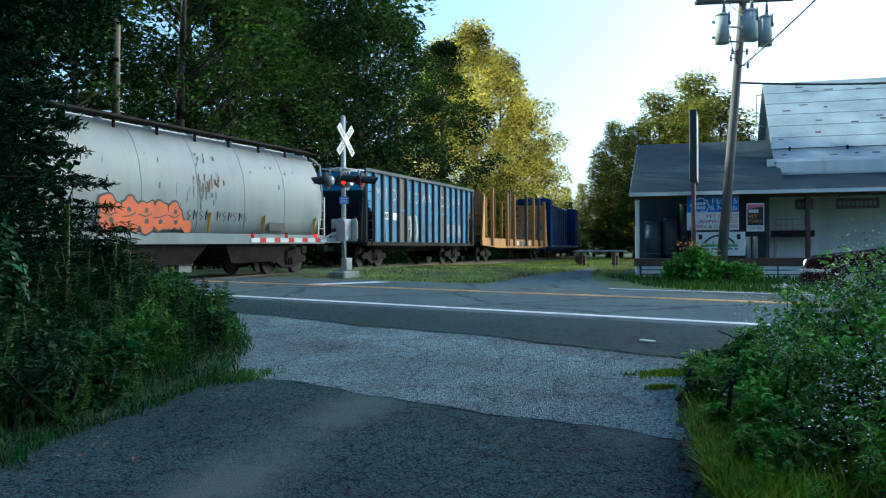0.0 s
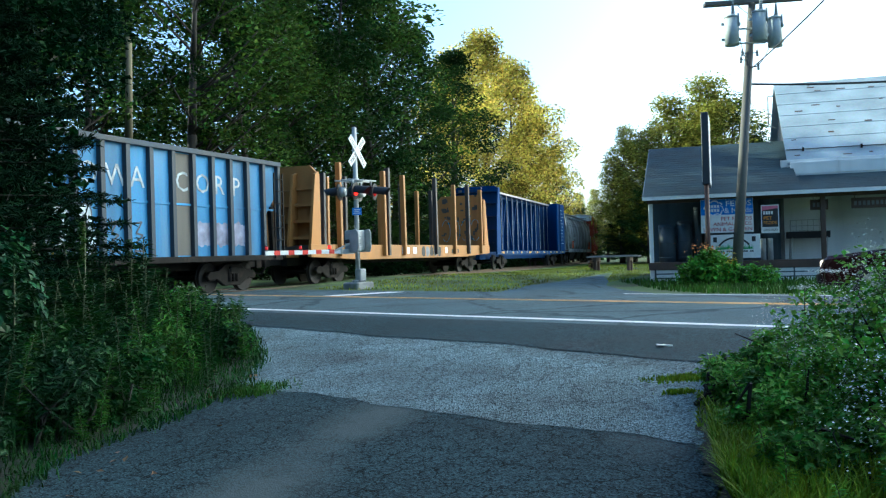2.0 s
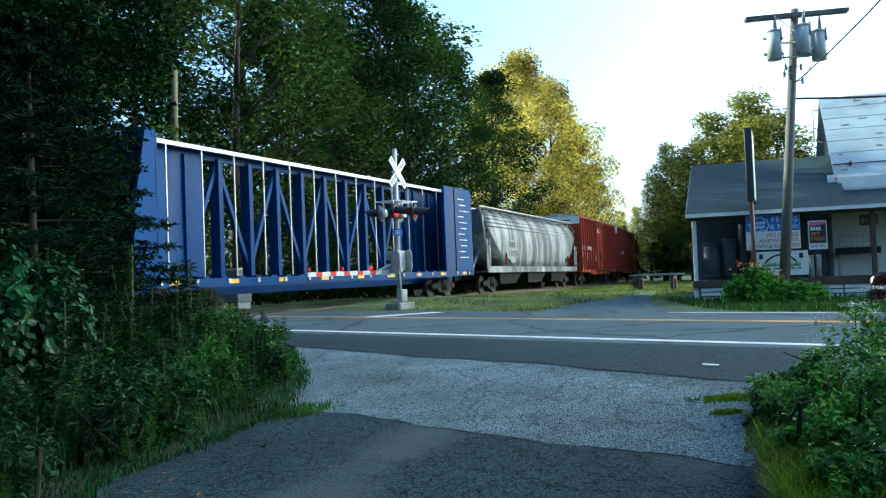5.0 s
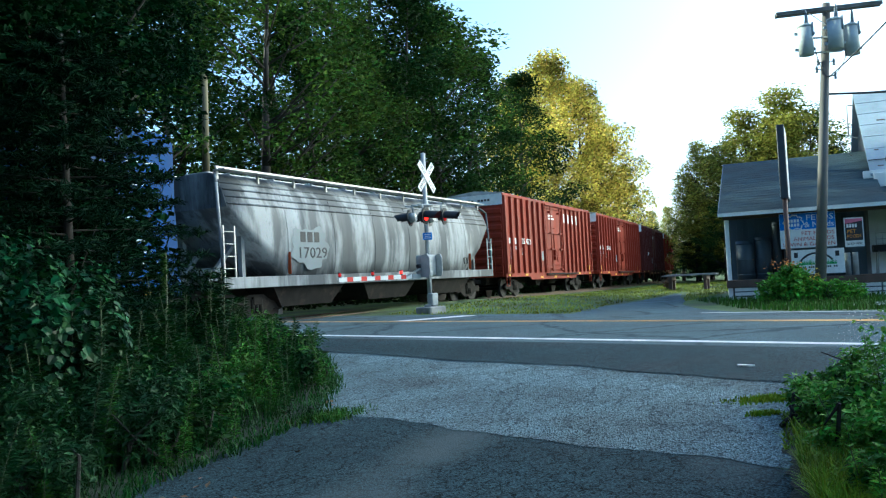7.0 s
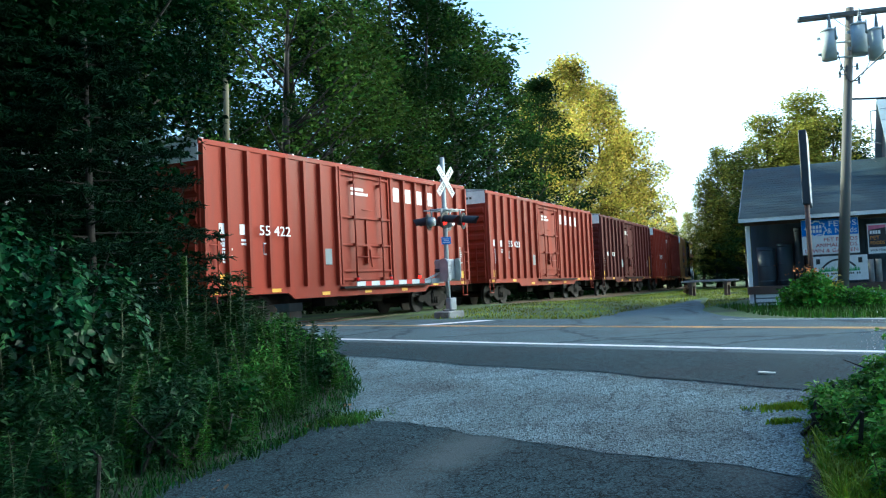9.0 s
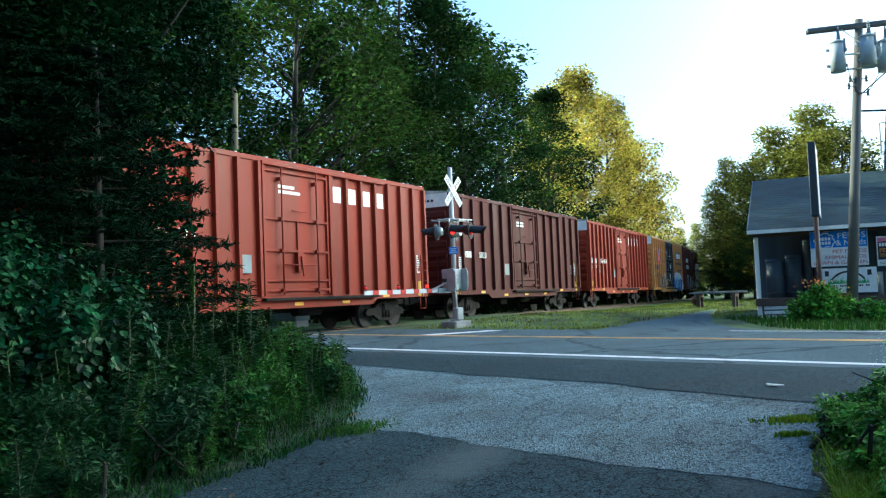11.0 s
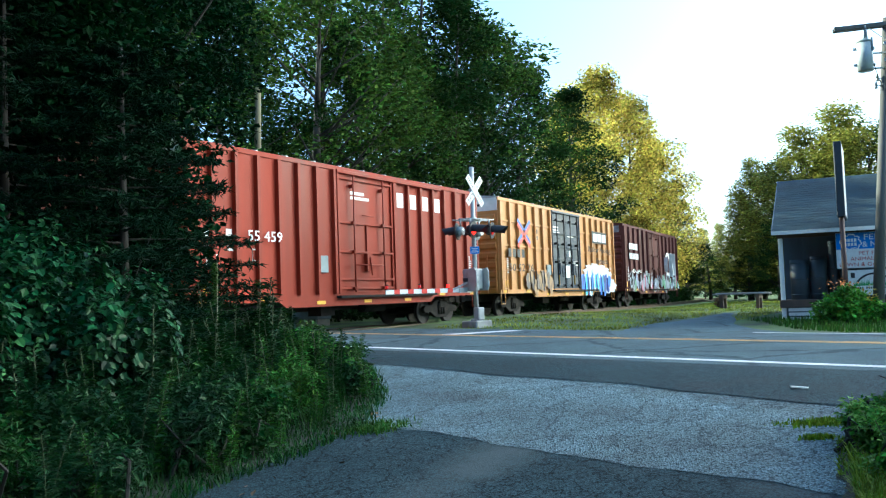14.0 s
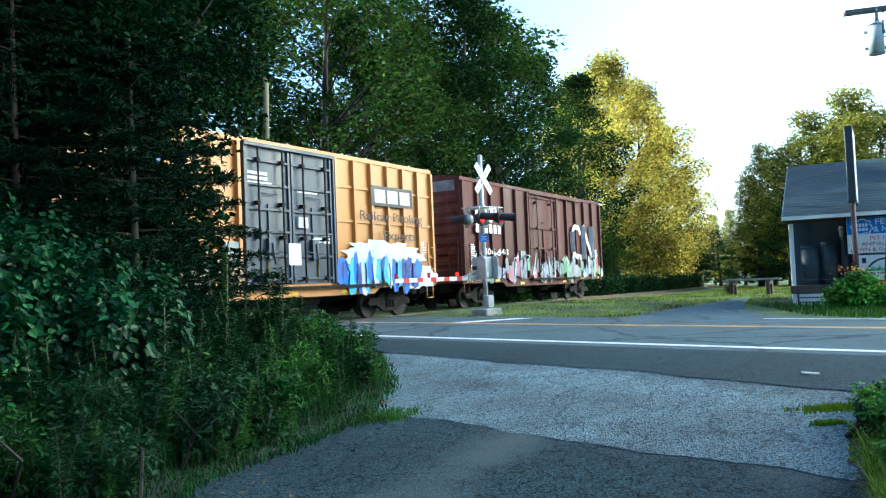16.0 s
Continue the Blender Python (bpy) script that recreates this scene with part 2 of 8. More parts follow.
def wear(m, spots, color):
    """Soft worn spots in a paving: (x, y, half-width, half-length, turn in degrees), broken up by noise."""
    nt = m.node_tree
    N, Lk = nt.nodes, nt.links.new
    b = N["Principled BSDF"]
    col = b.inputs["Base Color"].links[0].from_socket
    tc = N.new("ShaderNodeTexCoord")
    nz = N.new("ShaderNodeTexNoise")
    nz.inputs["Scale"].default_value, nz.inputs["Detail"].default_value, nz.inputs["Roughness"].default_value = 3.5, 9, 0.75
    Lk(tc.outputs["Object"], nz.inputs["Vector"])
    for x, y, w, l, turn in spots:
        mp = N.new("ShaderNodeMapping")
        mp.vector_type = "TEXTURE"
        mp.inputs["Location"].default_value = (x, y, -0.42)
        mp.inputs["Rotation"].default_value = (0, 0, radians(turn))
        mp.inputs["Scale"].default_value = (w, l, 3.0)
        Lk(tc.outputs["Object"], mp.inputs[0])
        gr = N.new("ShaderNodeTexGradient")
        gr.gradient_type = "SPHERICAL"
        Lk(mp.outputs[0], gr.inputs[0])
        mu = N.new("ShaderNodeMath")
        mu.operation = "MULTIPLY"
        Lk(gr.outputs["Fac"], mu.inputs[0])
        Lk(nz.outputs[0], mu.inputs[1])
        mr = N.new("ShaderNodeMapRange")
        for i, v in enumerate((0.1, 0.4, 0.0, 0.7)):
            mr.inputs[i + 1].default_value = v
        Lk(mu.outputs[0], mr.inputs[0])
        mx = N.new("ShaderNodeMix")
        mx.data_type = "RGBA"
        Lk(mr.outputs[0], mx.inputs[0])
        Lk(col, mx.inputs[6])
        mx.inputs[7].default_value = (*color, 1)
        col = mx.outputs[2]
    Lk(col, b.inputs["Base Color"])


wear(M_DARK, ((-0.72, 6.5, 0.6, 1.3, -22), (-1.25, 4.9, 0.65, 1.6, -15), (1.45, 6.2, 0.6, 1.7, -12)), (0.085, 0.102, 0.105))
M_SHOULDER = paving("shoulder_asphalt", (0.026, 0.043, 0.051), 90, 0.8, 0.3, 3.0, (0.035, 0.036, 0.04), 0.2, 0.5)
M_GRAVEL = paving("grey_gravel", (0.128, 0.172, 0.19), 75, 0.75, 0.35, 1.3, (0.06, 0.07, 0.073), 0.5, 1.0)
M_BALLAST = mat("ballast", (0.055, 0.053, 0.05), 0.95, vary=0.4, scale=3, fine=30, bump=1.0)
M_WHITELINE = mat("white_line_paint", (0.75, 0.76, 0.76), 0.7, vary=0.1, scale=3, fine=40, dirt=(0.2, 0.2, 0.2), dirt_amount=0.25)
M_YELLOWLINE = mat("yellow_line_paint", (0.62, 0.33, 0.08), 0.7, vary=0.15, scale=3, fine=40, dirt=(0.15, 0.14, 0.13), dirt_amount=0.45)
M_RAIL = mat("rail_steel", (0.12, 0.09, 0.07), 0.5, 0.8)
M_TIE = mat("tie_wood", (0.06, 0.05, 0.042), 0.9, vary=0.35, scale=4, fine=40)
M_BARK = mat("bark", (0.035, 0.03, 0.025), 0.95, vary=0.4, scale=3, fine=25, bump=1.0, streak=True)
M_LEAF = mat("leaf_green", (0.045, 0.088, 0.014), 0.6, spec=0.05, vary=0.4, scale=0.35, fine=4, bump=0, island=0.6, translucent=0.3)
M_LEAFDARK = mat("leaf_dark_green", (0.017, 0.042, 0.010), 0.65, spec=0.04, vary=0.3, scale=0.4, fine=4, bump=0, island=0.45, translucent=0.25)
# near leaves: the thicket's shade is put into this near-black green
M_LEAFSHADED = mat("leaf_green_in_shade", (0.004, 0.018, 0.005), 0.65, spec=0.03, vary=0.3, scale=0.4, fine=4, bump=0, island=0.45, translucent=0.15)
# green leaves with warm evening sun put into their colour
M_LEAFSUNWARM = mat("leaf_sun_warmed_green", (0.23, 0.24, 0.04), 0.65, spec=0.08, vary=0.35, scale=0.3, fine=4, bump=0, island=0.55, translucent=0.5)
# yellow-green leaves, brightened in colour to stand for low sun
M_LEAFSUNYEL = mat("leaf_sunlit_yellow_green", (0.4, 0.38, 0.05), 0.6, spec=0.1, vary=0.5, scale=0.25, fine=4, bump=0, island=0.6, translucent=0.6, color2=(0.68, 0.6, 0.1))

# ---- ground ----
def build_ground():
    near = np.arange(-50, 50.1, 1.0)
    xs = np.concatenate([[-3000, -900, -350, -160, -90, -65], near, [60, 75, 100, 160, 350, 900, 3000]])
    ys = np.concatenate([[-3000, -900, -300, -120, -60, -30], np.arange(-14, 70.1, 1.0), np.arange(74, 131, 4.0), [150, 200, 350, 900, 3000]])
    v = np.array([(x, y, height(x, y) - 0.02) for y in ys for x in xs])
    w = len(xs)
    f = np.array([(j * w + i, j * w + i + 1, (j + 1) * w + i + 1, (j + 1) * w + i) for j in range(len(ys) - 1) for i in range(w - 1)])
    ob = new("ground", mesh_np("ground", v, f, M_GRASS, True))
    tagged(ob, "rough green grass and earth beside the road", "ground", kind="structure")


build_ground()
wob = lambda m, k, a: a * (math.sin(m * k) + 0.6 * math.sin(m * k * 2.3 + 1.1) + 0.4 * math.sin(m * k * 5.1 + 2.0))
tagged(strip("road", lambda m: (10.0, 17.45), -60, 70, 0.012, M_ROAD, 1.0, 30), "grey two-lane asphalt road with painted lines", "road", kind="structure")
tagged(strip("road_shoulder", lambda m: (7.08 - 0.09 * m + wob(m, 0.9, 0.06) if -12 < m < -2 else 8.2, 10.0), -60, 70, 0.014, M_SHOULDER, 0.25), "dark asphalt shoulder along the road", "road shoulder", kind="structure")


def line(name, n0, n1, m0, m1, material, label):
    tagged(strip(name, lambda m: (n0, n1), m0, m1, 0.02, material, 0.5, 1), label, "road marking", kind="structure")


line("road_edge_line_near", 10.47, 10.67, -60, 70, M_WHITELINE, "white painted edge line on the road")
line("road_edge_line_far", 17.0, 17.12, -9.0, 70, M_WHITELINE, "white painted edge line on the road")
line("road_centre_line_near", 13.80, 13.96, -60, 70, M_YELLOWLINE, "yellow painted centre line on the road")
line("road_centre_line_far", 14.06, 14.22, -60, 70, M_YELLOWLINE, "yellow painted centre line on the road")


def patch(name, n0, n1, left, right, lift, material, step=0.15, across=24, ragged=0.0):
    """A sheet between two wandering side edges m = left(n) .. right(n)."""
    rows = int((n1 - n0) / step) + 1
    verts = []
    for i in range(rows):
        n = n0 + (n1 - n0) * i / (rows - 1)
        a, b = left(n), right(n)
        for j in range(across + 1):
            m = a + (b - a) * j / across
            x, y = nm(n + wob(m, 1.9, ragged) * (1 - i / (rows - 1)) ** 3 + wob(m, 11.7, 0.12 * ragged) * (1 - i / (rows - 1)) ** 3, m)
            verts.append((x, y, height(x, y) + lift))
    w = across + 1
    f = np.array([(i * w + j, i * w + j + 1, (i + 1) * w + j + 1, (i + 1) * w + j) for i in range(rows - 1) for j in range(across)])
    return new(name, mesh_np(name, np.array(verts), f, material, True))


def lerp_of(*pts):
    def fn(v):
        return float(np.interp(v, [p[0] for p in pts], [p[1] for p in pts]))
    return fn


drive_left = lerp_of((-12, -3.0), (0, -5.0), (2.8, -6.0), (3.6, -6.3), (4.7, -6.7), (5.9, -7.8), (8.3, -10.9))
drive_right = lerp_of((-12, 6.0), (0, 0.4), (4.1, -1.7), (4.8, -2.0), (6.0, -2.55), (7.5, -2.4), (8.3, -1.8))
tagged(patch("driveway", -12, 5.6, lambda n: drive_left(n) + wob(n, 1.3, 0.05), lambda n: drive_right(n) + wob(n, 1.7, 0.05), 0.002, M_DARK, 0.25),
       "cracked dark asphalt driveway beside the weeds", "driveway", kind="structure")
tagged(patch("gravel_apron", 5.0, 8.1, lambda n: drive_left(n) + wob(n, 2.3, 0.08), lambda n: drive_right(n) + wob(n, 2.7, 0.08), 0.0065, M_GRAVEL, 0.15, 170, 0.035),
       "worn pale grey gravel apron joining the road", "gravel apron", kind="structure")
# stop bar painted across the far lane before the crossing
tagged(patch("stop_bar", 14.3, 16.95, lambda n: -16.05 - 0.05 * (n - 14), lambda n: -15.45 - 0.05 * (n - 14), 0.019, M_WHITELINE, 0.4, 2), "white painted stop bar on the road", "road marking", kind="structure")
# side lane of worn asphalt beside the track
tagged(patch("side_lane", 17.3, 34, lerp_of((17.3, -12.6), (21.0, -15.0), (25.0, -15.9), (30, -17.6), (34, -19.2)), lerp_of((17.3, -8.3), (23.3, -12.9), (27.0, -14.8), (30, -16.7), (34, -18.8)), 0.012, M_ROAD, 0.25, 10),
       "worn grey lane leading off the road", "lane", kind="structure")


# ---- railway ----
def build_track():
    st = np.arange(-40, 150, 2.5)
    prof = [(-2.6, -0.42), (-1.7, -0.2), (1.7, -0.2), (2.6, -0.42)]
    v, f = [], []
    for s in st:
        for o, z in prof:
            x, y, zz, _ = track_at(s, o)
            v.append((x, y, zz + z + (0.14 if 12 < s < 26 else 0)))
    for i in range(len(st) - 1):
        for j in range(3):
            k = i * 4 + j
            f.append((k, k + 1, k + 5, k + 4))
    track = new("rail_track", mesh_np("rail_track", np.array(v), np.array(f), M_BALLAST, False))
    tagged(track, "single railway track on dark stone ballast", "railway track", kind="structure")
    rail_prof = [(-0.07, -0.18), (0.07, -0.18), (0.07, -0.165), (0.015, -0.14), (0.015, -0.05), (0.036, -0.04), (0.036, 0), (-0.036, 0), (-0.036, -0.04), (-0.015, -0.05), (-0.015, -0.14), (-0.07, -0.165)]
    for o in (-0.76, 0.76):
        v, f = [], []
        for s in st:
            for a, z in rail_prof:
                x, y, zz, _ = track_at(s, o + a)
                v.append((x, y, zz + z))
        k = len(rail_prof)
        for i in range(len(st) - 1):
            for j in range(k):
                f.append((i * k + j, i * k + (j + 1) % k, (i + 1) * k + (j + 1) % k, (i + 1) * k + j))
        ob = new("rail", mesh_np("rail", np.array(v), np.array(f), M_RAIL, False))
        ob.parent = track
    bm = bmesh.new()
    box(bm, -0.11, 0.11, -1.3, 1.3, -0.16, 0)
    me = mesh_of("tie", bm, M_TIE, 0.01)
    for i in range(140):
        s = 24 + i * 0.55
        x, y, z, h = track_at(s)
        ob = new("tie", me)
        ob.parent = track
        ob.matrix_basis = pose(x, y, z - 0.17, 0, 0, h + random.uniform(-1, 1))


build_track()

# ---- train ----
M_REDCAR = mat("boxcar_red_paint", (0.23, 0.03, 0.013), 0.55, spec=0.2, vary=0.16, scale=0.9, fine=30, bump=0.05, dirt=(0.12, 0.04, 0.03), dirt_amount=0.22, streak=True)
M_MAROON = mat("boxcar_maroon_paint", (0.075, 0.016, 0.013), 0.6, spec=0.15, vary=0.18, scale=0.9, fine=30, bump=0.05, dirt=(0.08, 0.035, 0.03), dirt_amount=0.25, streak=True)
M_BROWNCAR = mat("boxcar_brown_paint", (0.085, 0.026, 0.022), 0.6, spec=0.2, vary=0.2, scale=0.9, fine=30, bump=0.05, dirt=(0.2, 0.14, 0.12), dirt_amount=0.2, streak=True)
M_YELCAR = mat("boxcar_yellow_paint", (0.44, 0.2, 0.045), 0.5, vary=0.12, scale=0.9, fine=30, bump=0.05, dirt=(0.3, 0.16, 0.06), dirt_amount=0.18, streak=True)
M_ROOF = mat("galvanised_roof", (0.45, 0.45, 0.44), 0.5, 0.3, vary=0.2, scale=2)
M_WHITEP = mat("white_stencil_paint", (0.78, 0.78, 0.76), 0.6, vary=0.08, scale=4)
M_BLACKP = mat("black_stencil_paint", (0.02, 0.02, 0.022), 0.6, vary=0.1, scale=4)
M_YELMARK = mat("yellow_reflective_tape", (0.75, 0.42, 0.03), 0.4, vary=0.08, scale=4)
M_UNDER = mat("underframe_black", (0.02, 0.018, 0.016), 0.85, spec=0.15, vary=0.3, scale=3, dirt=(0.06, 0.045, 0.035), dirt_amount=0.3)
M_WHEEL = mat("wheel_steel", (0.022, 0.019, 0.017), 0.75, 0.2, vary=0.3, scale=4)
M_BLUEDOOR = mat("dark_blue_door_paint", (0.035, 0.05, 0.075), 0.5, vary=0.2, scale=1.2, dirt=(0.1, 0.1, 0.11), dirt_amount=0.15, streak=True)
M_BOXGREY = mat("grey_box_paint", (0.2, 0.24, 0.25), 0.5, vary=0.1, scale=4)
M_HOPWHITE = mat("hopper_white_paint", (0.195, 0.22, 0.23), 0.5, spec=0.3, vary=0.14, scale=0.8, fine=20, bump=0.04, dirt=(0.13, 0.12, 0.11), dirt_amount=0.2, streak=True)


def streaked(name, pale, grime):
    """Pale paint under long runs of grime with hard edges, with finer streaks inside them."""
    m = mat(name, pale, 0.6, spec=0.2, vary=0.12, scale=0.8, fine=25, bump=0.04)
    nt = m.node_tree
    N, Lk = nt.nodes, nt.links.new
    b = N["Principled BSDF"]
    col = b.inputs["Base Color"].links[0].from_socket
    tc = N.new("ShaderNodeTexCoord")
    for sc, zs, lo, hi, amount, shift in ((0.85, 0.22, 0.43, 0.53, 0.88, 3.1), (3.2, 0.08, 0.5, 0.66, 0.6, 8.7), (9.0, 0.3, 0.58, 0.7, 0.5, 1.3)):
        mp = N.new("ShaderNodeMapping")
        mp.inputs["Location"].default_value = (shift, 0, shift * 0.4)
        mp.inputs["Scale"].default_value = (1, 1, zs)
        Lk(tc.outputs["Object"], mp.inputs[0])
        nz = N.new("ShaderNodeTexNoise")
        nz.inputs["Scale"].default_value, nz.inputs["Detail"].default_value, nz.inputs["Roughness"].default_value = sc, 7, 0.6
        Lk(mp.outputs[0], nz.inputs["Vector"])
        mr = N.new("ShaderNodeMapRange")
        for i, v in enumerate((lo, hi, 0.0, amount)):
            mr.inputs[i + 1].default_value = v
        Lk(nz.outputs[0], mr.inputs[0])
        mx = N.new("ShaderNodeMix")
        mx.data_type = "RGBA"
        Lk(mr.outputs[0], mx.inputs[0])
        Lk(col, mx.inputs[6])
        mx.inputs[7].default_value = (*grime, 1)
        col = mx.outputs[2]
    Lk(col, b.inputs["Base Color"])
    return m


M_HOPGREY = streaked("hopper_grey_paint", (0.31, 0.325, 0.335), (0.07, 0.075, 0.08))
M_GONBLUE = mat("gondola_blue_paint", (0.065, 0.21, 0.42), 0.6, spec=0.25, vary=0.3, scale=0.7, fine=20, bump=0.05, dirt=(0.2, 0.27, 0.33), dirt_amount=0.26, streak=True)
M_RUST = mat("rust_brown", (0.11, 0.06, 0.035), 0.85, vary=0.35, scale=3)
M_STAIN = mat("grey_grime", (0.12, 0.125, 0.125), 0.8, vary=0.3, scale=3)
M_GONRUST = mat("gondola_dark_primer", (0.10, 0.095, 0.085), 0.7, vary=0.3, scale=1.2, dirt=(0.16, 0.12, 0.09), dirt_amount=0.3, streak=True)
# post blue with its dark shading put into the colour, plus dirt
M_GONPOSTSHADE = mat("gondola_post_shaded_blue", (0.04, 0.058, 0.08), 0.7, vary=0.35, scale=1.2, dirt=(0.07, 0.055, 0.045), dirt_amount=0.25, streak=True)
M_FLATYEL = mat("flatcar_orange_paint", (0.4, 0.185, 0.045), 0.6, vary=0.15, scale=0.9, fine=25, bump=0.08, dirt=(0.12, 0.07, 0.04), dirt_amount=0.32, streak=True)
M_STAKE = mat("worn_black_stake", (0.05, 0.045, 0.045), 0.6, vary=0.3, scale=2, dirt=(0.4, 0.19, 0.05), dirt_amount=0.2, streak=True)
M_CBBLUE = mat("centrebeam_blue_paint", (0.006, 0.042, 0.155), 0.6, spec=0.15, vary=0.2, scale=0.9, fine=25, bump=0.05, dirt=(0.05, 0.07, 0.12), dirt_amount=0.2, streak=True)
M_ORANGE = mat("graffiti_orange", (0.45, 0.075, 0.01), 0.6, vary=0.15, scale=2)
M_SPRAYBLUE = mat("graffiti_blue", (0.03, 0.14, 0.6), 0.6, vary=0.25, scale=2)
M_SPRAYCYAN = mat("graffiti_cyan", (0.1, 0.45, 0.65), 0.6, vary=0.2, scale=2)
M_SPRAYWHITE = mat("graffiti_white", (0.55, 0.6, 0.64), 0.6, vary=0.12, scale=2)
M_SPRAYPALE = mat("graffiti_pale", (0.24, 0.26, 0.3), 0.6, vary=0.3, scale=2)
M_SPRAYGREEN = mat("graffiti_green", (0.13, 0.3, 0.16), 0.6, vary=0.3, scale=2)
M_SPRAYPINK = mat("graffiti_pink", (0.4, 0.13, 0.2), 0.6, vary=0.3, scale=2)
M_DEEPBLUE = mat("graffiti_deep_blue", (0.012, 0.05, 0.3), 0.6, vary=0.3, scale=2)
M_GREYSPRAY = mat("graffiti_grey", (0.16, 0.13, 0.11), 0.7, vary=0.35, scale=3)
M_DUSTSPRAY = mat("graffiti_dusty", (0.34, 0.22, 0.11), 0.7, vary=0.3, scale=3)
M_LOGORED = mat("logo_red", (0.6, 0.06, 0.03), 0.5, vary=0.1)
M_LOGOBLUE = mat("logo_blue", (0.05, 0.12, 0.4), 0.5, vary=0.1)
M_FADED = mat("faded_white_paint", (0.38, 0.45, 0.5), 0.6, vary=0.4, scale=2.5)
M_PINKHAZE = mat("faded_pink_spray", (0.22, 0.24, 0.34), 0.6, vary=0.4, scale=2.5)
# dark blue that carries the shadow at the gondola's ends
M_GONENDSHADE = mat("gondola_end_shade", (0.015, 0.03, 0.06), 0.6, vary=0.3, scale=1.5)
WHEELS = []


def shared_truck():
    """One four-wheel freight truck, at its centre, rail top at z 0."""
    t = thing("truck", "black cast-steel freight truck", "")
    for y in (-1.0, 1.0):
        bm = bmesh.new()
        prism(bm, [(-1.25, 0.5), (-1.12, 0.64), (-0.7, 0.66), (-0.35, 0.86), (0.35, 0.86), (0.7, 0.66), (1.12, 0.64), (1.25, 0.5), (1.15, 0.38), (0.8, 0.42), (0.4, 0.2), (-0.4, 0.2), (-0.8, 0.42), (-1.15, 0.38)], "y", y - 0.07, y + 0.07)
        part("side_frame", bm, M_UNDER, t, bevel=0.015)
        for x in (-0.18, 0, 0.18):
            bm = bmesh.new()
            tube(bm, (x, y * 1.06, 0.32), (x, y * 1.06, 0.72), 0.075, seg=8)
            part("spring", bm, M_UNDER, t)
    bm = bmesh.new()
    box(bm, -0.2, 0.2, -1.15, 1.15, 0.55, 0.8)
    part("bolster", bm, M_UNDER, t, bevel=0.02)
    for x in (-0.89, 0.89):
        bm = bmesh.new()
        for y in (-0.76, 0.76):
            k = 1 if y > 0 else -1
            tube(bm, (0, y - 0.06 * k, 0), (0, y - 0.03 * k, 0), 0.49, 0.48, 24)
            tube(bm, (0, y - 0.03 * k, 0), (0, y + 0.07 * k, 0), 0.46, 0.455, 24)
            tube(bm, (0, y + 0.07 * k, 0), (0, y + 0.1 * k, 0), 0.13, 0.12, 12)
            for a in range(3):
                c, s = math.cos(a * 2.1) * 0.27, math.sin(a * 2.1) * 0.27
                tube(bm, (c, y + 0.07 * k, s), (c, y + 0.078 * k, s), 0.05, 0.05, 8)
        tube(bm, (0, -1.05, 0), (0, 1.05, 0), 0.08, seg=10)
        part("wheelset", bm, M_WHEEL, t, m=pose(x, 0, 0.46))
    return t


TRUCK = shared_truck()
CARS = []


def add_running_gear(car, length, inset=2.2):
    first = not CARS
    for x in (-length / 2 + inset, length / 2 - inset):
        t = TRUCK if first and x < 0 else copy_thing(TRUCK, pose(x, 0, 0))
        t.parent = car
        t.matrix_basis = pose(x, 0, 0)
        for o in t.children:
            if o.name.startswith("wheelset"):
                WHEELS.append((o, o.matrix_basis.copy()))
    for x, k in ((-length / 2, -1), (length / 2, 1)):
        bm = bmesh.new()
        box(bm, min(x - 0.5 * k, x + 0.75 * k), max(x - 0.5 * k, x + 0.75 * k), -0.1, 0.1, 0.72, 0.92)
        box(bm, min(x + 0.6 * k, x + 0.92 * k), max(x + 0.6 * k, x + 0.92 * k), -0.16, 0.16, 0.68, 0.98)
        part("coupler", bm, M_UNDER, car, "rusty knuckle coupler", bevel=0.02)
        bm = bmesh.new()
        tube(bm, (x, 0.35, 0.75), (x + 0.5 * k, 0.3, 0.45), 0.03, seg=6)
        tube(bm, (x + 0.5 * k, 0.3, 0.45), (x + 0.95 * k, 0.3, 0.5), 0.03, seg=6)
        part("brake_hose", bm, M_UNDER, car)


def ladder(car, x0, x1, y, z0, z1, material, rungs=5, along=True):
    bm = bmesh.new()
    for i in range(rungs):
        z = z0 + (z1 - z0) * (i + 0.5) / rungs
        if along:
            tube(bm, (x0, y, z), (x1, y, z), 0.018, seg=6)
        else:
            tube(bm, (y, x0, z), (y, x1, z), 0.018, seg=6)
    for x in (x0, x1):
        if along:
            box(bm, x - 0.025, x + 0.025, y - 0.02, y + 0.02, z0, z1)
        else:
            box(bm, y - 0.02, y + 0.02, x - 0.025, x + 0.025, z0, z1)
    part("ladder", bm, material, car)


def blocks(car, x0, z0, count, w, h, gap, y, material, name="lettering", label=""):
    """Plain blocks in place of marks, one behind another along x."""
    for i in range(count):
        bm = bmesh.new()
        box(bm, x0 + i * (w + gap), x0 + i * (w + gap) + w, y - 0.004, y + 0.004, z0, z0 + h)
        part(name, bm, material, car, label)


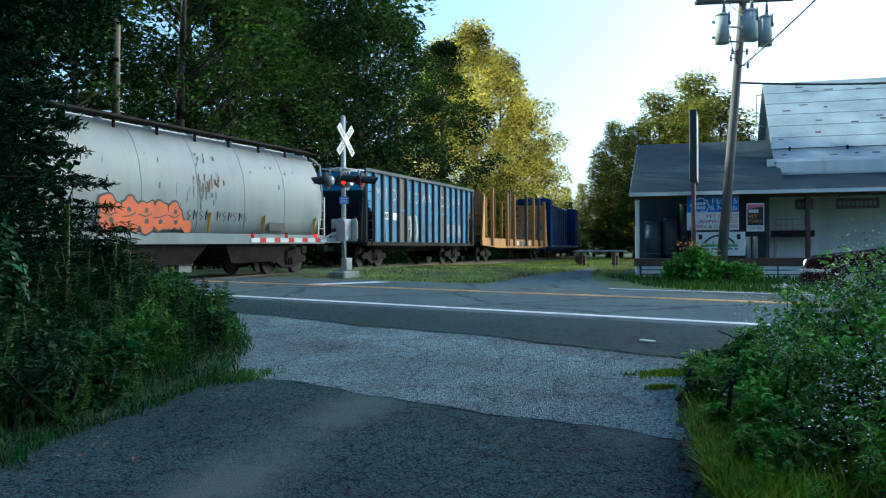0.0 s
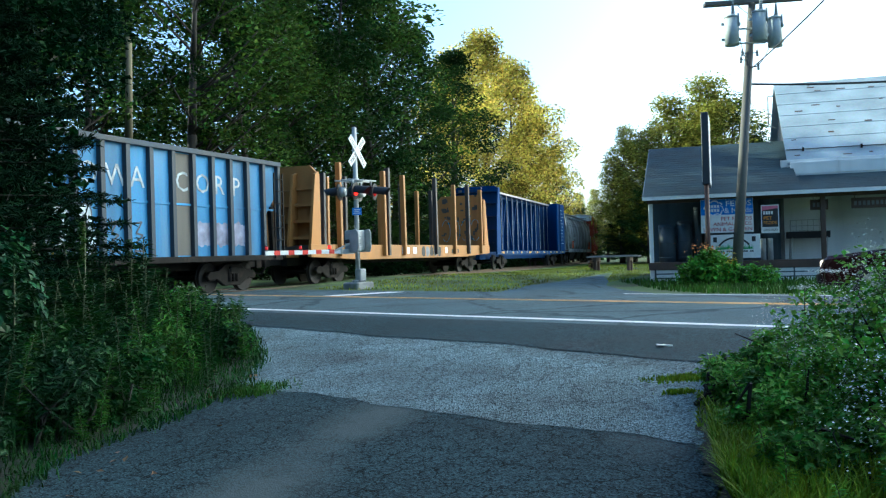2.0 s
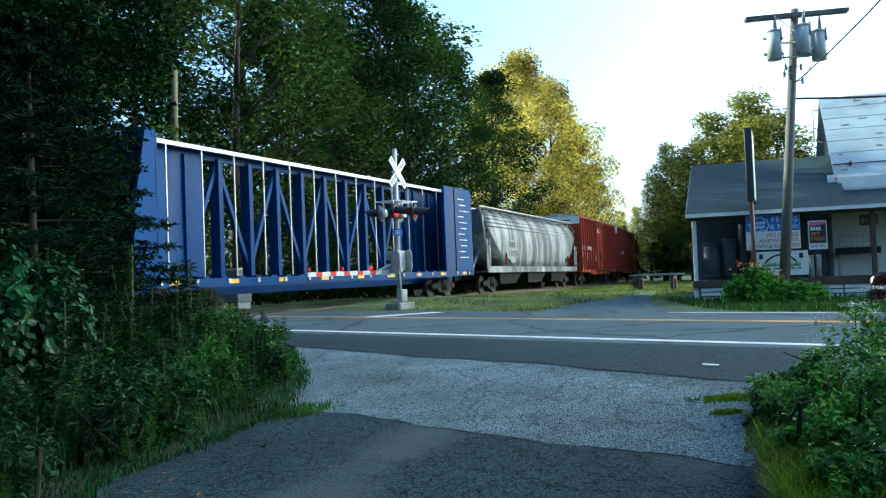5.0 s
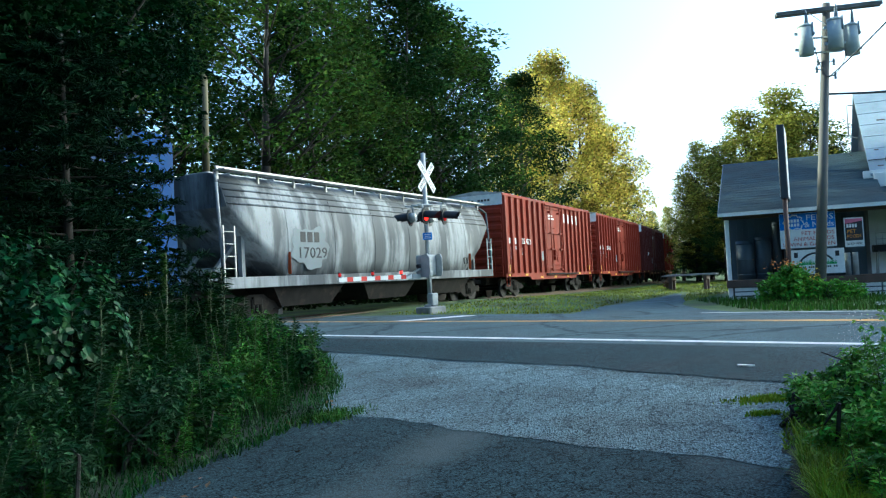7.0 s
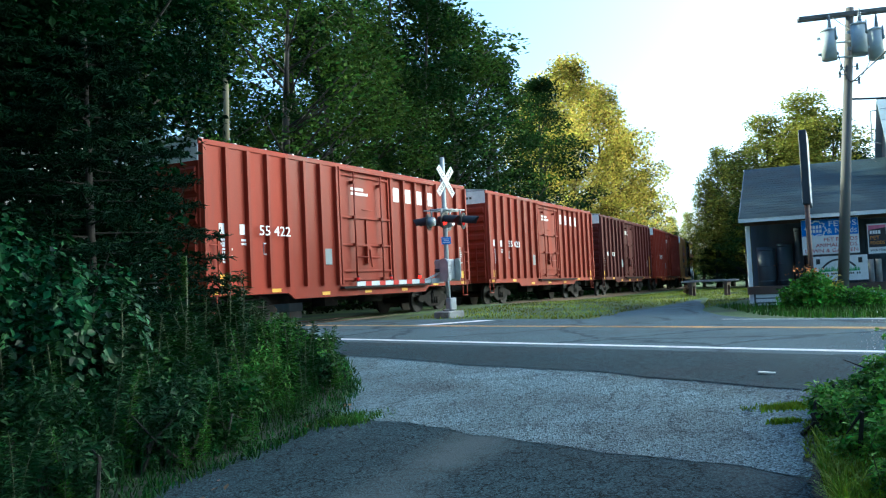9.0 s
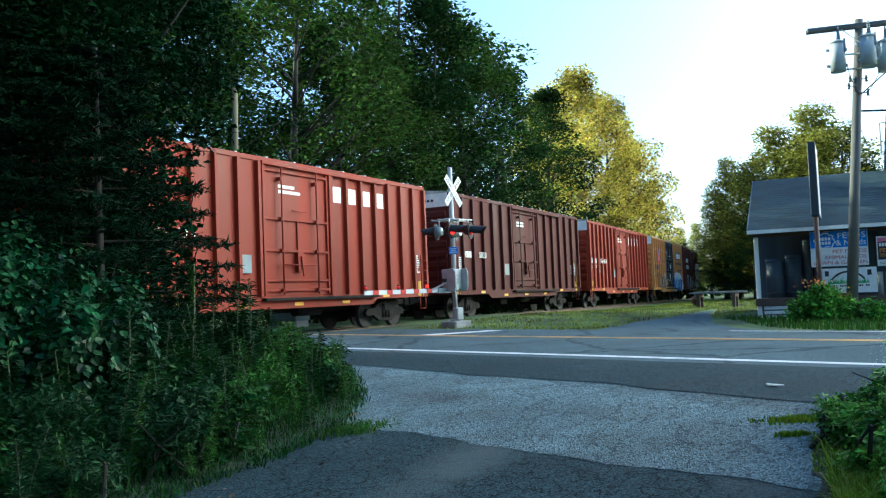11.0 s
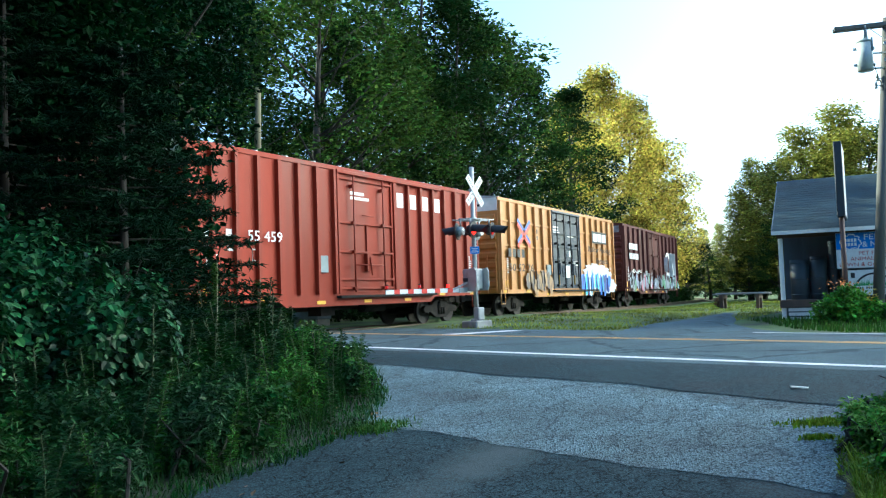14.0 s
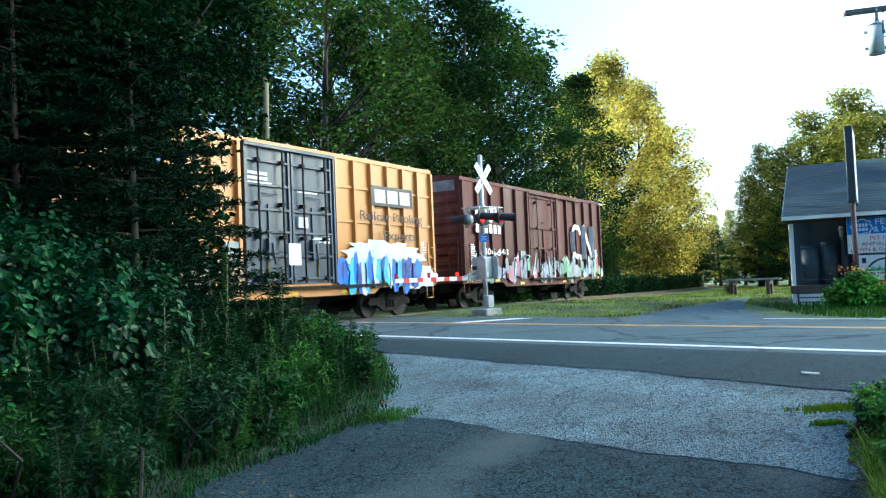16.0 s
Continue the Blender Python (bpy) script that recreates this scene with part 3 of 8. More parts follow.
def blob(car, cx, cz, rx, rz, y, material, seed, name="graffiti", label="", lobes=7, depth=0.0):
    """A painted patch with a lobed outline."""
    r = random.Random(seed)
    bm = bmesh.new()
    ph = [r.uniform(0, 6.28) for _ in range(4)]
    pts = []
    for i in range(48):
        a = 2 * math.pi * i / 48
        k = 1 + 0.10 * math.sin(lobes * a + ph[0]) + 0.07 * math.sin((lobes * 2 + 1) * a + ph[1]) + 0.05 * math.sin(3 * a + ph[2])
        c, s = math.cos(a), math.sin(a)
        e = 0.8
        pts.append((cx + rx * k * math.copysign(abs(c) ** e, c), cz + rz * k * math.copysign(abs(s) ** e, s)))
    vs = [bm.verts.new((u, y, v)) for u, v in pts]
    bm.faces.new(vs)
    bmesh.ops.recalc_face_normals(bm, faces=bm.faces)
    return part(name, bm, material, car, label)


def stroke(car, pts, w, y, material, name="graffiti", label=""):
    bm = bmesh.new()
    for (a, b), (c, d) in zip(pts, pts[1:]):
        bar(bm, (a, y, b), (c, y, d), 0.005, w)
    return part(name, bm, material, car, label)


def small_print(car, x, z, w, h, lines, y, material=None):
    bm = bmesh.new()
    r = random.Random(int(x * 100 + z * 10))
    for i in range(lines):
        zz = z - i * h * 1.7
        box(bm, x, x + w * r.uniform(0.6, 1), y - 0.003, y + 0.003, zz - h, zz)
    tagged(part("stencil", bm, material or M_WHITEP, car), kind="stuff")


def boxcar(label, paint, door_kind, roof_end=True, posts=8, L=15.2, end_paint=None):
    car = thing("boxcar", label, "boxcar", group="cars of the freight train")
    W, z0, z1 = 3.0, 0.80, 5.05
    h = L / 2
    bm = bmesh.new()
    box(bm, -h, h, -W / 2, W / 2, 1.0, z1)
    part("body", bm, paint, car, bevel=0.02)
    # side sill, deeper between the trucks
    for y in (-W / 2 - 0.03, W / 2 - 0.03):
        bm = bmesh.new()
        prism(bm, [(-h, 1.16), (h, 1.16), (h, 0.98), (h - 3.4, 0.98), (h - 3.7, z0), (-h + 3.7, z0), (-h + 3.4, 0.98), (-h, 0.98)], "y", y, y + 0.06)
        part("side_sill", bm, paint, car)
    # top chord and roof with cross ribs
    for y in (-W / 2 - 0.035, W / 2 - 0.025):
        bm = bmesh.new()
        box(bm, -h - 0.01, h + 0.01, y, y + 0.06, z1 - 0.12, z1 + 0.02)
        part("top_chord", bm, paint, car, bevel=0.01)
    bm = bmesh.new()
    prism(bm, [(-W / 2, z1 + 0.0), (0, z1 + 0.16), (W / 2, z1 + 0.0)], "x", -h, h)
    for i in range(13):
        x = -h + 0.15 + i * (L - 0.3) / 12
        prism(bm, [(-W / 2 - 0.02, z1), (-W / 2 - 0.02, z1 + 0.05), (0, z1 + 0.21), (W / 2 + 0.02, z1 + 0.05), (W / 2 + 0.02, z1)], "x", x - 0.04, x + 0.04)
    part("roof", bm, M_ROOF if paint is not M_BROWNCAR else paint, car, "galvanised ribbed roof")
    # outside posts, one mesh shared
    bm = bmesh.new()
    prism(bm, [(-0.075, 0), (-0.055, -0.12), (0.055, -0.12), (0.075, 0)], "z", 1.16, z1 - 0.12)
    me = mesh_of("side_post", bm, paint)
    dw = 1.9 if door_kind == "double" else 1.55
    xs = [dw + 0.12 + (h - dw - 0.22) * i / (posts - 1) for i in range(posts)]
    for x in xs:
        for sx in (-x, x):
            for sy, rot in ((-1, 0), (1, 180)):
                ob = new("side_post", me)
                ob.parent = car
                ob.matrix_basis = pose(sx, sy * W / 2, 0, 0, 0, rot)
    # end: corrugated panels, white top panel
    for k in (-1, 1):
        for i in range(8):
            bm = bmesh.new()
            za = 1.2 + i * 0.4
            prism(bm, [(za + 0.04, 0), (za + 0.12, 0.07), (za + 0.28, 0.07), (za + 0.36, 0)] if k > 0 else [(za + 0.04, 0), (za + 0.12, -0.07), (za + 0.28, -0.07), (za + 0.36, 0)], "y", -W / 2 + 0.1, W / 2 - 0.1)
            for v in bm.verts:
                v.co = Vector((k * h + v.co.z, v.co.y, v.co.x))
            part("end_rib", bm, end_paint or paint, car)
        if roof_end:
            bm = bmesh.new()
            box(bm, k * h - 0.02, k * h + 0.02, -W / 2 + 0.01, W / 2 - 0.01, z1 - 0.55, z1 - 0.01)
            part("end_cap", bm, M_WHITEP, car, "white painted top panel")
            blocks_at_end(car, k * h + 0.022 * k, z1 - 0.34)
    # door: a recessed leaf in a proud frame, with rails, lock bars and a gear box
    for side in (-1, 1):
        f = side * W / 2
        door_paint = M_BLUEDOOR if door_kind == "double" else paint

        def slab(bm, x0, x1, d0, d1, za, zb):
            y0, y1 = sorted((f + side * d0, f + side * d1))
            box(bm, x0, x1, y0, y1, za, zb)

        spans = ((-1.78, -0.02), (0.02, 1.82)) if door_kind == "double" else ((-1.5, 1.5),)
        lo, hi = spans[0][0], spans[-1][1]
        for x in (lo - 0.09, hi + 0.01):
            bm = bmesh.new()
            slab(bm, x, x + 0.08, 0, 0.14, 1.16, z1 - 0.12)
            part("door_jamb", bm, door_paint, car, bevel=0.01)
        bm = bmesh.new()
        slab(bm, lo - 0.1, hi + (0.1 if door_kind == "double" else 3.2), 0.0, 0.16, z1 - 0.2, z1 - 0.1)
        part("door_header", bm, door_paint, car, bevel=0.01)
        for a, b in spans:
            bm = bmesh.new()
            slab(bm, a, b, 0.0, 0.03, 1.18, z1 - 0.2)
            door = part("door", bm, door_paint, car, "plug door with rails and locking bars")
            for zz in ((1.32, 1.95, 2.6, 3.2, 3.85, 4.5) if door_kind == "double" else (1.32, 1.6, 2.45, 3.35, 4.72)):
                bm = bmesh.new()
                slab(bm, a + 0.02, b - 0.02, 0.03, 0.1, zz - 0.035, zz + 0.035)
                part("rail", bm, door_paint, door, bevel=0.008)
            for xx in (a + 0.05, b - 0.05):
                bm = bmesh.new()
                slab(bm, xx - 0.04, xx + 0.04, 0.03, 0.09, 1.2, z1 - 0.22)
                part("stile", bm, door_paint, door)
            mid = (a + b) / 2
            bm = bmesh.new()
            slab(bm, mid - 0.03, mid + 0.03, 0.03, 0.08, 2.45, 3.35)
            part("stile", bm, door_paint, door)
            reach = (b - a) * 0.27
            for xx in (mid - reach, mid + reach):
                bm = bmesh.new()
                tube(bm, (xx, f + side * 0.17, 1.2), (xx, f + side * 0.17, z1 - 0.22), 0.028, seg=8)
                for zz in (1.32, 2.45, 3.35, 4.5):
                    slab(bm, xx - 0.06, xx + 0.06, 0.03, 0.19, zz - 0.05, zz + 0.05)
                part("lock_bar", bm, M_UNDER if door_kind == "double" else door_paint, door)
            bm = bmesh.new()
            slab(bm, mid - 0.13, mid + 0.13, 0.03, 0.16, 1.85, 2.42)
            tube(bm, (mid - reach, f + side * 0.15, 2.05), (mid + reach, f + side * 0.15, 2.05), 0.022, seg=6)
            tube(bm, (mid, f + side * 0.18, 2.3), (mid + 0.05, f + side * 0.2, 1.72), 0.022, seg=6)
            part("gear_box", bm, door_paint, door)
            bm = bmesh.new()
            tube(bm, (mid - 0.32, f + side * 0.12, 3.62), (mid + 0.32, f + side * 0.12, 3.62), 0.016, seg=6)
            part("grab_iron", bm, door_paint, door)
        bm = bmesh.new()
        slab(bm, lo - 0.1, hi + 2.6, 0.02, 0.2, 1.03, 1.11)
        part("door_track", bm, M_UNDER, car, "dark worn lower door track")
    # ladders and grab irons at the corners
    for x in (-h + 0.05, h - 0.5):
        ladder(car, x, x + 0.45, -W / 2 - 0.1, 1.0, 2.5, paint, 4)
    for k in (-1, 1):
        ladder(car, -W / 2 + 0.1, -W / 2 + 0.5, k * (h + 0.12), 1.0, 2.6, paint, 4, along=False)
        bm = bmesh.new()
        tube(bm, (k * (h - 0.1), -W / 2, 1.0), (k * (h - 0.1), -W / 2, 0.55), 0.02, seg=6)
        tube(bm, (k * (h - 0.5), -W / 2, 1.0), (k * (h - 0.5), -W / 2, 0.55), 0.02, seg=6)
        tube(bm, (k * (h - 0.1), -W / 2, 0.55), (k * (h - 0.5), -W / 2, 0.55), 0.02, seg=6)
        part("step", bm, paint, car)
    # underframe and brake gear
    bm = bmesh.new()
    box(bm, -h + 0.2, h - 0.2, -0.35, 0.35, 0.65, 1.0)
    tube(bm, (0.8, -0.7, 0.7), (2.0, -0.7, 0.7), 0.17, seg=10)
    box(bm, -1.6, -0.9, -0.9, -0.4, 0.5, 0.95)
    part("underframe", bm, M_UNDER, car)
    bm = bmesh.new()
    box(bm, -2.55, -2.05, -W / 2 - 0.09, -W / 2 - 0.01, 1.8, 2.3)
    part("placard_box", bm, M_BOXGREY, car, "grey metal route card board", bevel=0.01)
    bm = bmesh.new()
    box(bm, -0.2, 0.2, -0.004, 0.004, -0.05, 0.05)
    me = mesh_of("reflector", bm, M_YELMARK)
    for x in np.linspace(-h + 0.5, h - 0.5, 7):
        ob = new("reflector", me)
        ob.parent = car
        ob.matrix_basis = pose(x, -W / 2 - 0.038, 1.07 if abs(x) > h - 3.4 else 0.92)
    for x in (-h + 0.7, h - 0.5, h - 0.9):
        bm = bmesh.new()
        box(bm, x - 0.12, x + 0.12, -W / 2 - 0.008, -W / 2, 1.25, 1.55)
        part("yellow_stencil", bm, M_YELMARK, car)
    for x in (-h + 0.75, h - 0.85):
        small_print(car, x, 2.5, 0.4, 0.05, 8, -W / 2 - 0.006)
    add_running_gear(car, L)
    return car


def blocks_at_end(car, x, z):
    bm = bmesh.new()
    for i in range(9):
        if i != 4:
            box(bm, x - 0.003, x + 0.003, 0.5 - i * 0.17, 0.62 - i * 0.17, z, z + 0.1)
    part("lettering", bm, M_BLACKP, car)


FACE = -1.5


def red_boxcar(label, digits, white_streaks=False):
    car = boxcar(label, M_REDCAR, "single")
    blocks(car, 1.88, 4.05, 4, 0.42, 0.5, 0.41, FACE - 0.006, M_WHITEP, "lettering", "large white mark above the sill")
    blocks(car, -6.95, 2.62, 2, 0.2, 0.28, 0.05, FACE - 0.006, M_WHITEP)
    blocks(car, -6.15, 2.62, 2, 0.2, 0.28, 0.05, FACE - 0.006, M_WHITEP)
    letters(digits, 0.4, M_WHITEP, car, pose(-5.5, FACE - 0.124, 2.62), "white stencilled car number", width=1.35)
    small_print(car, -6.9, 2.5, 0.4, 0.06, 2, FACE - 0.006)
    small_print(car, -6.1, 2.5, 0.4, 0.06, 2, FACE - 0.006)
    small_print(car, -0.8, 4.35, 1.0, 0.09, 2, FACE - 0.036)
    stroke(car, [(-5.2, 2.1), (-4.95, 2.1), (-4.95, 2.4), (-5.2, 2.4), (-5.2, 2.1)], 0.035, FACE - 0.006, M_WHITEP, "stencil")
    return car


def brown_boxcar():
    car = boxcar("maroon boxcar with plug door and outside posts", M_MAROON, "single", posts=7)
    blocks(car, -6.4, 2.5, 4, 0.2, 0.26, 0.06, FACE - 0.006, M_WHITEP)
    letters("5020", 0.36, M_WHITEP, car, pose(-5.2, FACE - 0.124, 2.5), "white stencilled car number")
    small_print(car, -0.9, 4.3, 1.1, 0.08, 2, FACE - 0.036)
    bm = bmesh.new()
    box(bm, 6.4, 6.9, FACE - 0.01, FACE - 0.002, 1.9, 2.4)
    part("placard", bm, M_WHITEP, car)
    stroke(car, [(7.1, 1.3), (7.1, 2.7)], 0.1, FACE - 0.006, M_YELMARK, "stencil")
    return car


def yellow_boxcar():
    car = boxcar("yellow boxcar with dark blue double doors and painted graffiti", M_YELCAR, "double", posts=7)
    # horizontal stiffeners make square panels
    for z in (2.0, 3.05, 4.1):
        for a, b in ((-7.5, -1.95), (1.95, 7.5)):
            bm = bmesh.new()
            box(bm, a, b, FACE - 0.05, FACE, z - 0.04, z + 0.04)
            part("side_stiffener", bm, M_YELCAR, car)
    bm = bmesh.new()
    box(bm, 3.76, 6.16, FACE - 0.128, FACE - 0.12, 3.6, 4.24)
    part("mark_panel", bm, M_BLACKP, car, "black panel with plain white blocks")
    blocks(car, 3.95, 3.7, 3, 0.58, 0.42, 0.14, FACE - 0.134, M_WHITEP)
    letters("Railcar Pooling", 0.42, M_BLACKP, car, pose(3.1, FACE - 0.126, 3.12), "black painted words", width=3.6)
    letters("Experts", 0.42, M_BLACKP, car, pose(4.35, FACE - 0.126, 2.52), "black painted words", width=1.9)
    for sx in (-1, 1):
        for sz in (-1, 1):
            for off, mtl, lift in ((0.1, M_LOGOBLUE, 0.124), (-0.1, M_LOGORED, 0.128)):
                stroke(car, [(-5.2 + sx * 0.06, 3.62 + off + sz * 0.04), (-5.2 + sx * 0.68, 3.62 + off + sz * 0.5)], 0.17, FACE - lift, mtl, "mark")
    for i in range(2):
        blocks(car, -3.95, 3.72 - i * 0.3, 3, 0.14, 0.2, 0.06, FACE - 0.01, M_BLACKP)
    blocks(car, -6.9, 2.55, 4, 0.3, 0.36, 0.16, FACE - 0.124, M_BLACKP)
    letters("50 52 76", 0.45, M_BLACKP, car, pose(-6.9, FACE - 0.126, 1.95), "black stencilled car number", width=2.6)
    r = random.Random(17)
    blob(car, 4.4, 1.95, 2.2, 0.5, FACE - 0.123, M_SPRAYWHITE, 3, lobes=11)
    blob(car, 6.4, 1.3, 1.1, 0.4, FACE - 0.1235, M_SPRAYWHITE, 4, lobes=7)
    tints = (M_SPRAYBLUE, M_DEEPBLUE, M_SPRAYCYAN, M_SPRAYBLUE, M_SPRAYWHITE, M_DEEPBLUE, M_SPRAYCYAN)
    for i in range(24):
        x = 2.1 + i * 0.185
        blob(car, x + r.uniform(-0.06, 0.06), 1.35 + r.uniform(-0.1, 0.25), r.uniform(0.11, 0.26), r.uniform(0.3, 0.55), FACE - 0.1245 - 0.0004 * i, tints[(i * 5 + i // 3) % 7], 20 + i, lobes=2 + i % 3)
    for i in range(9):
        x = 2.4 + i * 0.45
        stroke(car, [(x, 1.0), (x + r.uniform(-0.08, 0.1), 1.5), (x + r.uniform(-0.1, 0.1), 1.75)], 0.06, FACE - 0.136, M_SPRAYWHITE if i % 2 else M_DEEPBLUE)
    for i in range(10):
        x = -4.9 + i * 0.3
        blob(car, x, 1.45 + r.uniform(-0.2, 0.3), r.uniform(0.12, 0.3), r.uniform(0.25, 0.5), FACE - 0.123 - 0.0005 * i, (M_GREYSPRAY, M_DUSTSPRAY)[i % 2], 140 + i, lobes=3)
    for i in range(7):
        x = -4.8 + i * 0.42
        stroke(car, [(x, 1.1), (x + r.uniform(0, 0.3), 1.6), (x + r.uniform(-0.1, 0.3), 2.0), (x + r.uniform(0, 0.35), 1.4)], 0.05, FACE - 0.13, M_GREYSPRAY)
    for x in (-1.0, 1.1):
        stroke(car, [(x, 1.3), (x, 1.9)], 0.1, FACE - 0.04, M_YELMARK, "stencil")
    small_print(car, -1.65, 4.2, 1.2, 0.08, 3, FACE - 0.04)
    small_print(car, 0.3, 3.8, 1.0, 0.05, 1, FACE - 0.04)
    small_print(car, 0.9, 2.6, 1.0, 0.06, 3, FACE - 0.04)
    bm = bmesh.new()
    box(bm, 0.25, 0.65, FACE - 0.12, FACE - 0.03, 2.75, 3.05)
    part("placard", bm, M_WHITEP, car)
    bm = bmesh.new()
    box(bm, -0.2, 0.3, FACE - 0.12, FACE - 0.03, 1.7, 2.3)
    part("placard", bm, M_WHITEP, car)
    return car


def graffiti_boxcar():
    car = boxcar("dark brown boxcar covered with pale graffiti", M_BROWNCAR, "single", roof_end=False, posts=6)
    blocks(car, -6.6, 3.55, 5, 0.28, 0.38, 0.14, FACE - 0.124, M_WHITEP)
    blocks(car, -6.6, 2.95, 6, 0.24, 0.36, 0.14, FACE - 0.124, M_WHITEP)
    letters("406 448", 0.36, M_WHITEP, car, pose(-6.0, FACE - 0.107, 2.1), "white stencilled car number", width=2.2)
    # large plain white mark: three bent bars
    stroke(car, [(4.5, 3.25), (4.3, 3.55), (3.75, 3.6), (3.45, 3.35), (3.38, 2.8), (3.5, 2.35), (3.85, 2.12), (4.5, 2.1)], 0.24, FACE - 0.124, M_WHITEP, "mark")
    stroke(car, [(4.9, 2.0), (4.9, 3.7), (6.0, 2.1), (6.0, 3.7)], 0.24, FACE - 0.124, M_WHITEP, "mark")
    mats = (M_SPRAYPALE, M_PINKHAZE, M_SPRAYPINK, M_SPRAYPALE, M_PINKHAZE, M_SPRAYPALE, M_SPRAYGREEN, M_SPRAYPALE, M_FADED, M_SPRAYGREEN)
    for i, mt in enumerate(mats):
        for j in range(4):
            blob(car, -6.5 + i * 1.42 + j * 0.36, 1.5 + 0.2 * math.sin(i * 2.1 + j * 1.7), 0.2 + 0.06 * math.sin(i + j), 0.36 + 0.14 * math.sin(i * 3 + j), FACE - 0.125 - 0.0006 * i - 0.0002 * j, mats[(i + 3 * j) % 10] if j % 2 else mt, 40 + i * 4 + j, lobes=2 + j)
    r = random.Random(5)
    for i in range(22):
        x = -6.9 + i * 0.63
        pts = [(x + r.uniform(-0.25, 0.4), 1.1 + r.uniform(0, 1.1)) for _ in range(5)]
        stroke(car, pts, 0.045, FACE - 0.135, (M_SPRAYWHITE, M_BLACKP, M_SPRAYPALE)[i % 3])
    bm = bmesh.new()
    box(bm, -7.62, -7.58, -1.3, 1.3, 4.55, 4.95)
    part("end_cap", bm, M_SPRAYPALE, car, "pale top panel")
    return car


def lofted_hopper(car, L, paint, prof, zlow_end, cut, material_end=None):
    """Round-sided hopper body, its lower corners cut away towards the ends."""
    h = L / 2
    stations = [(-h + 0.35, zlow_end), (-h + 0.36 + cut * 0.45, zlow_end - (zlow_end - 1.35) * 0.5), (-h + 0.35 + cut, 1.35)]
    n = 14
    stations += [(-h + 0.35 + cut + (L - 0.7 - 2 * cut) * i / n, 1.35) for i in range(1, n)]
    stations += [(-x, z) for x, z in stations[2::-1]]
    zz = [p[1] for p in prof]
    yy = [p[0] for p in prof]
    bm = bmesh.new()
    rows = []
    k = 11
    for x, zl in stations:
        zs = [zl + (zz[-1] - zl) * (i / (k - 1)) ** 0.8 for i in range(k)]
        half = [(float(np.interp(z, zz, yy)), z) for z in zs]
        ring = [(-y, z) for y, z in half] + [(y, z) for y, z in half[::-1]]
        rows.append([bm.verts.new((x, y, z)) for y, z in ring])
    for a, b in zip(rows, rows[1:]):
        for i in range(len(a)):
            j = (i + 1) % len(a)
            bm.faces.new((a[i], b[i], b[j], a[j])).smooth = True
    bm.faces.new(rows[0])
    bm.faces.new(rows[-1][::-1])
    bmesh.ops.recalc_face_normals(bm, faces=bm.faces)
    part("body", bm, paint, car)


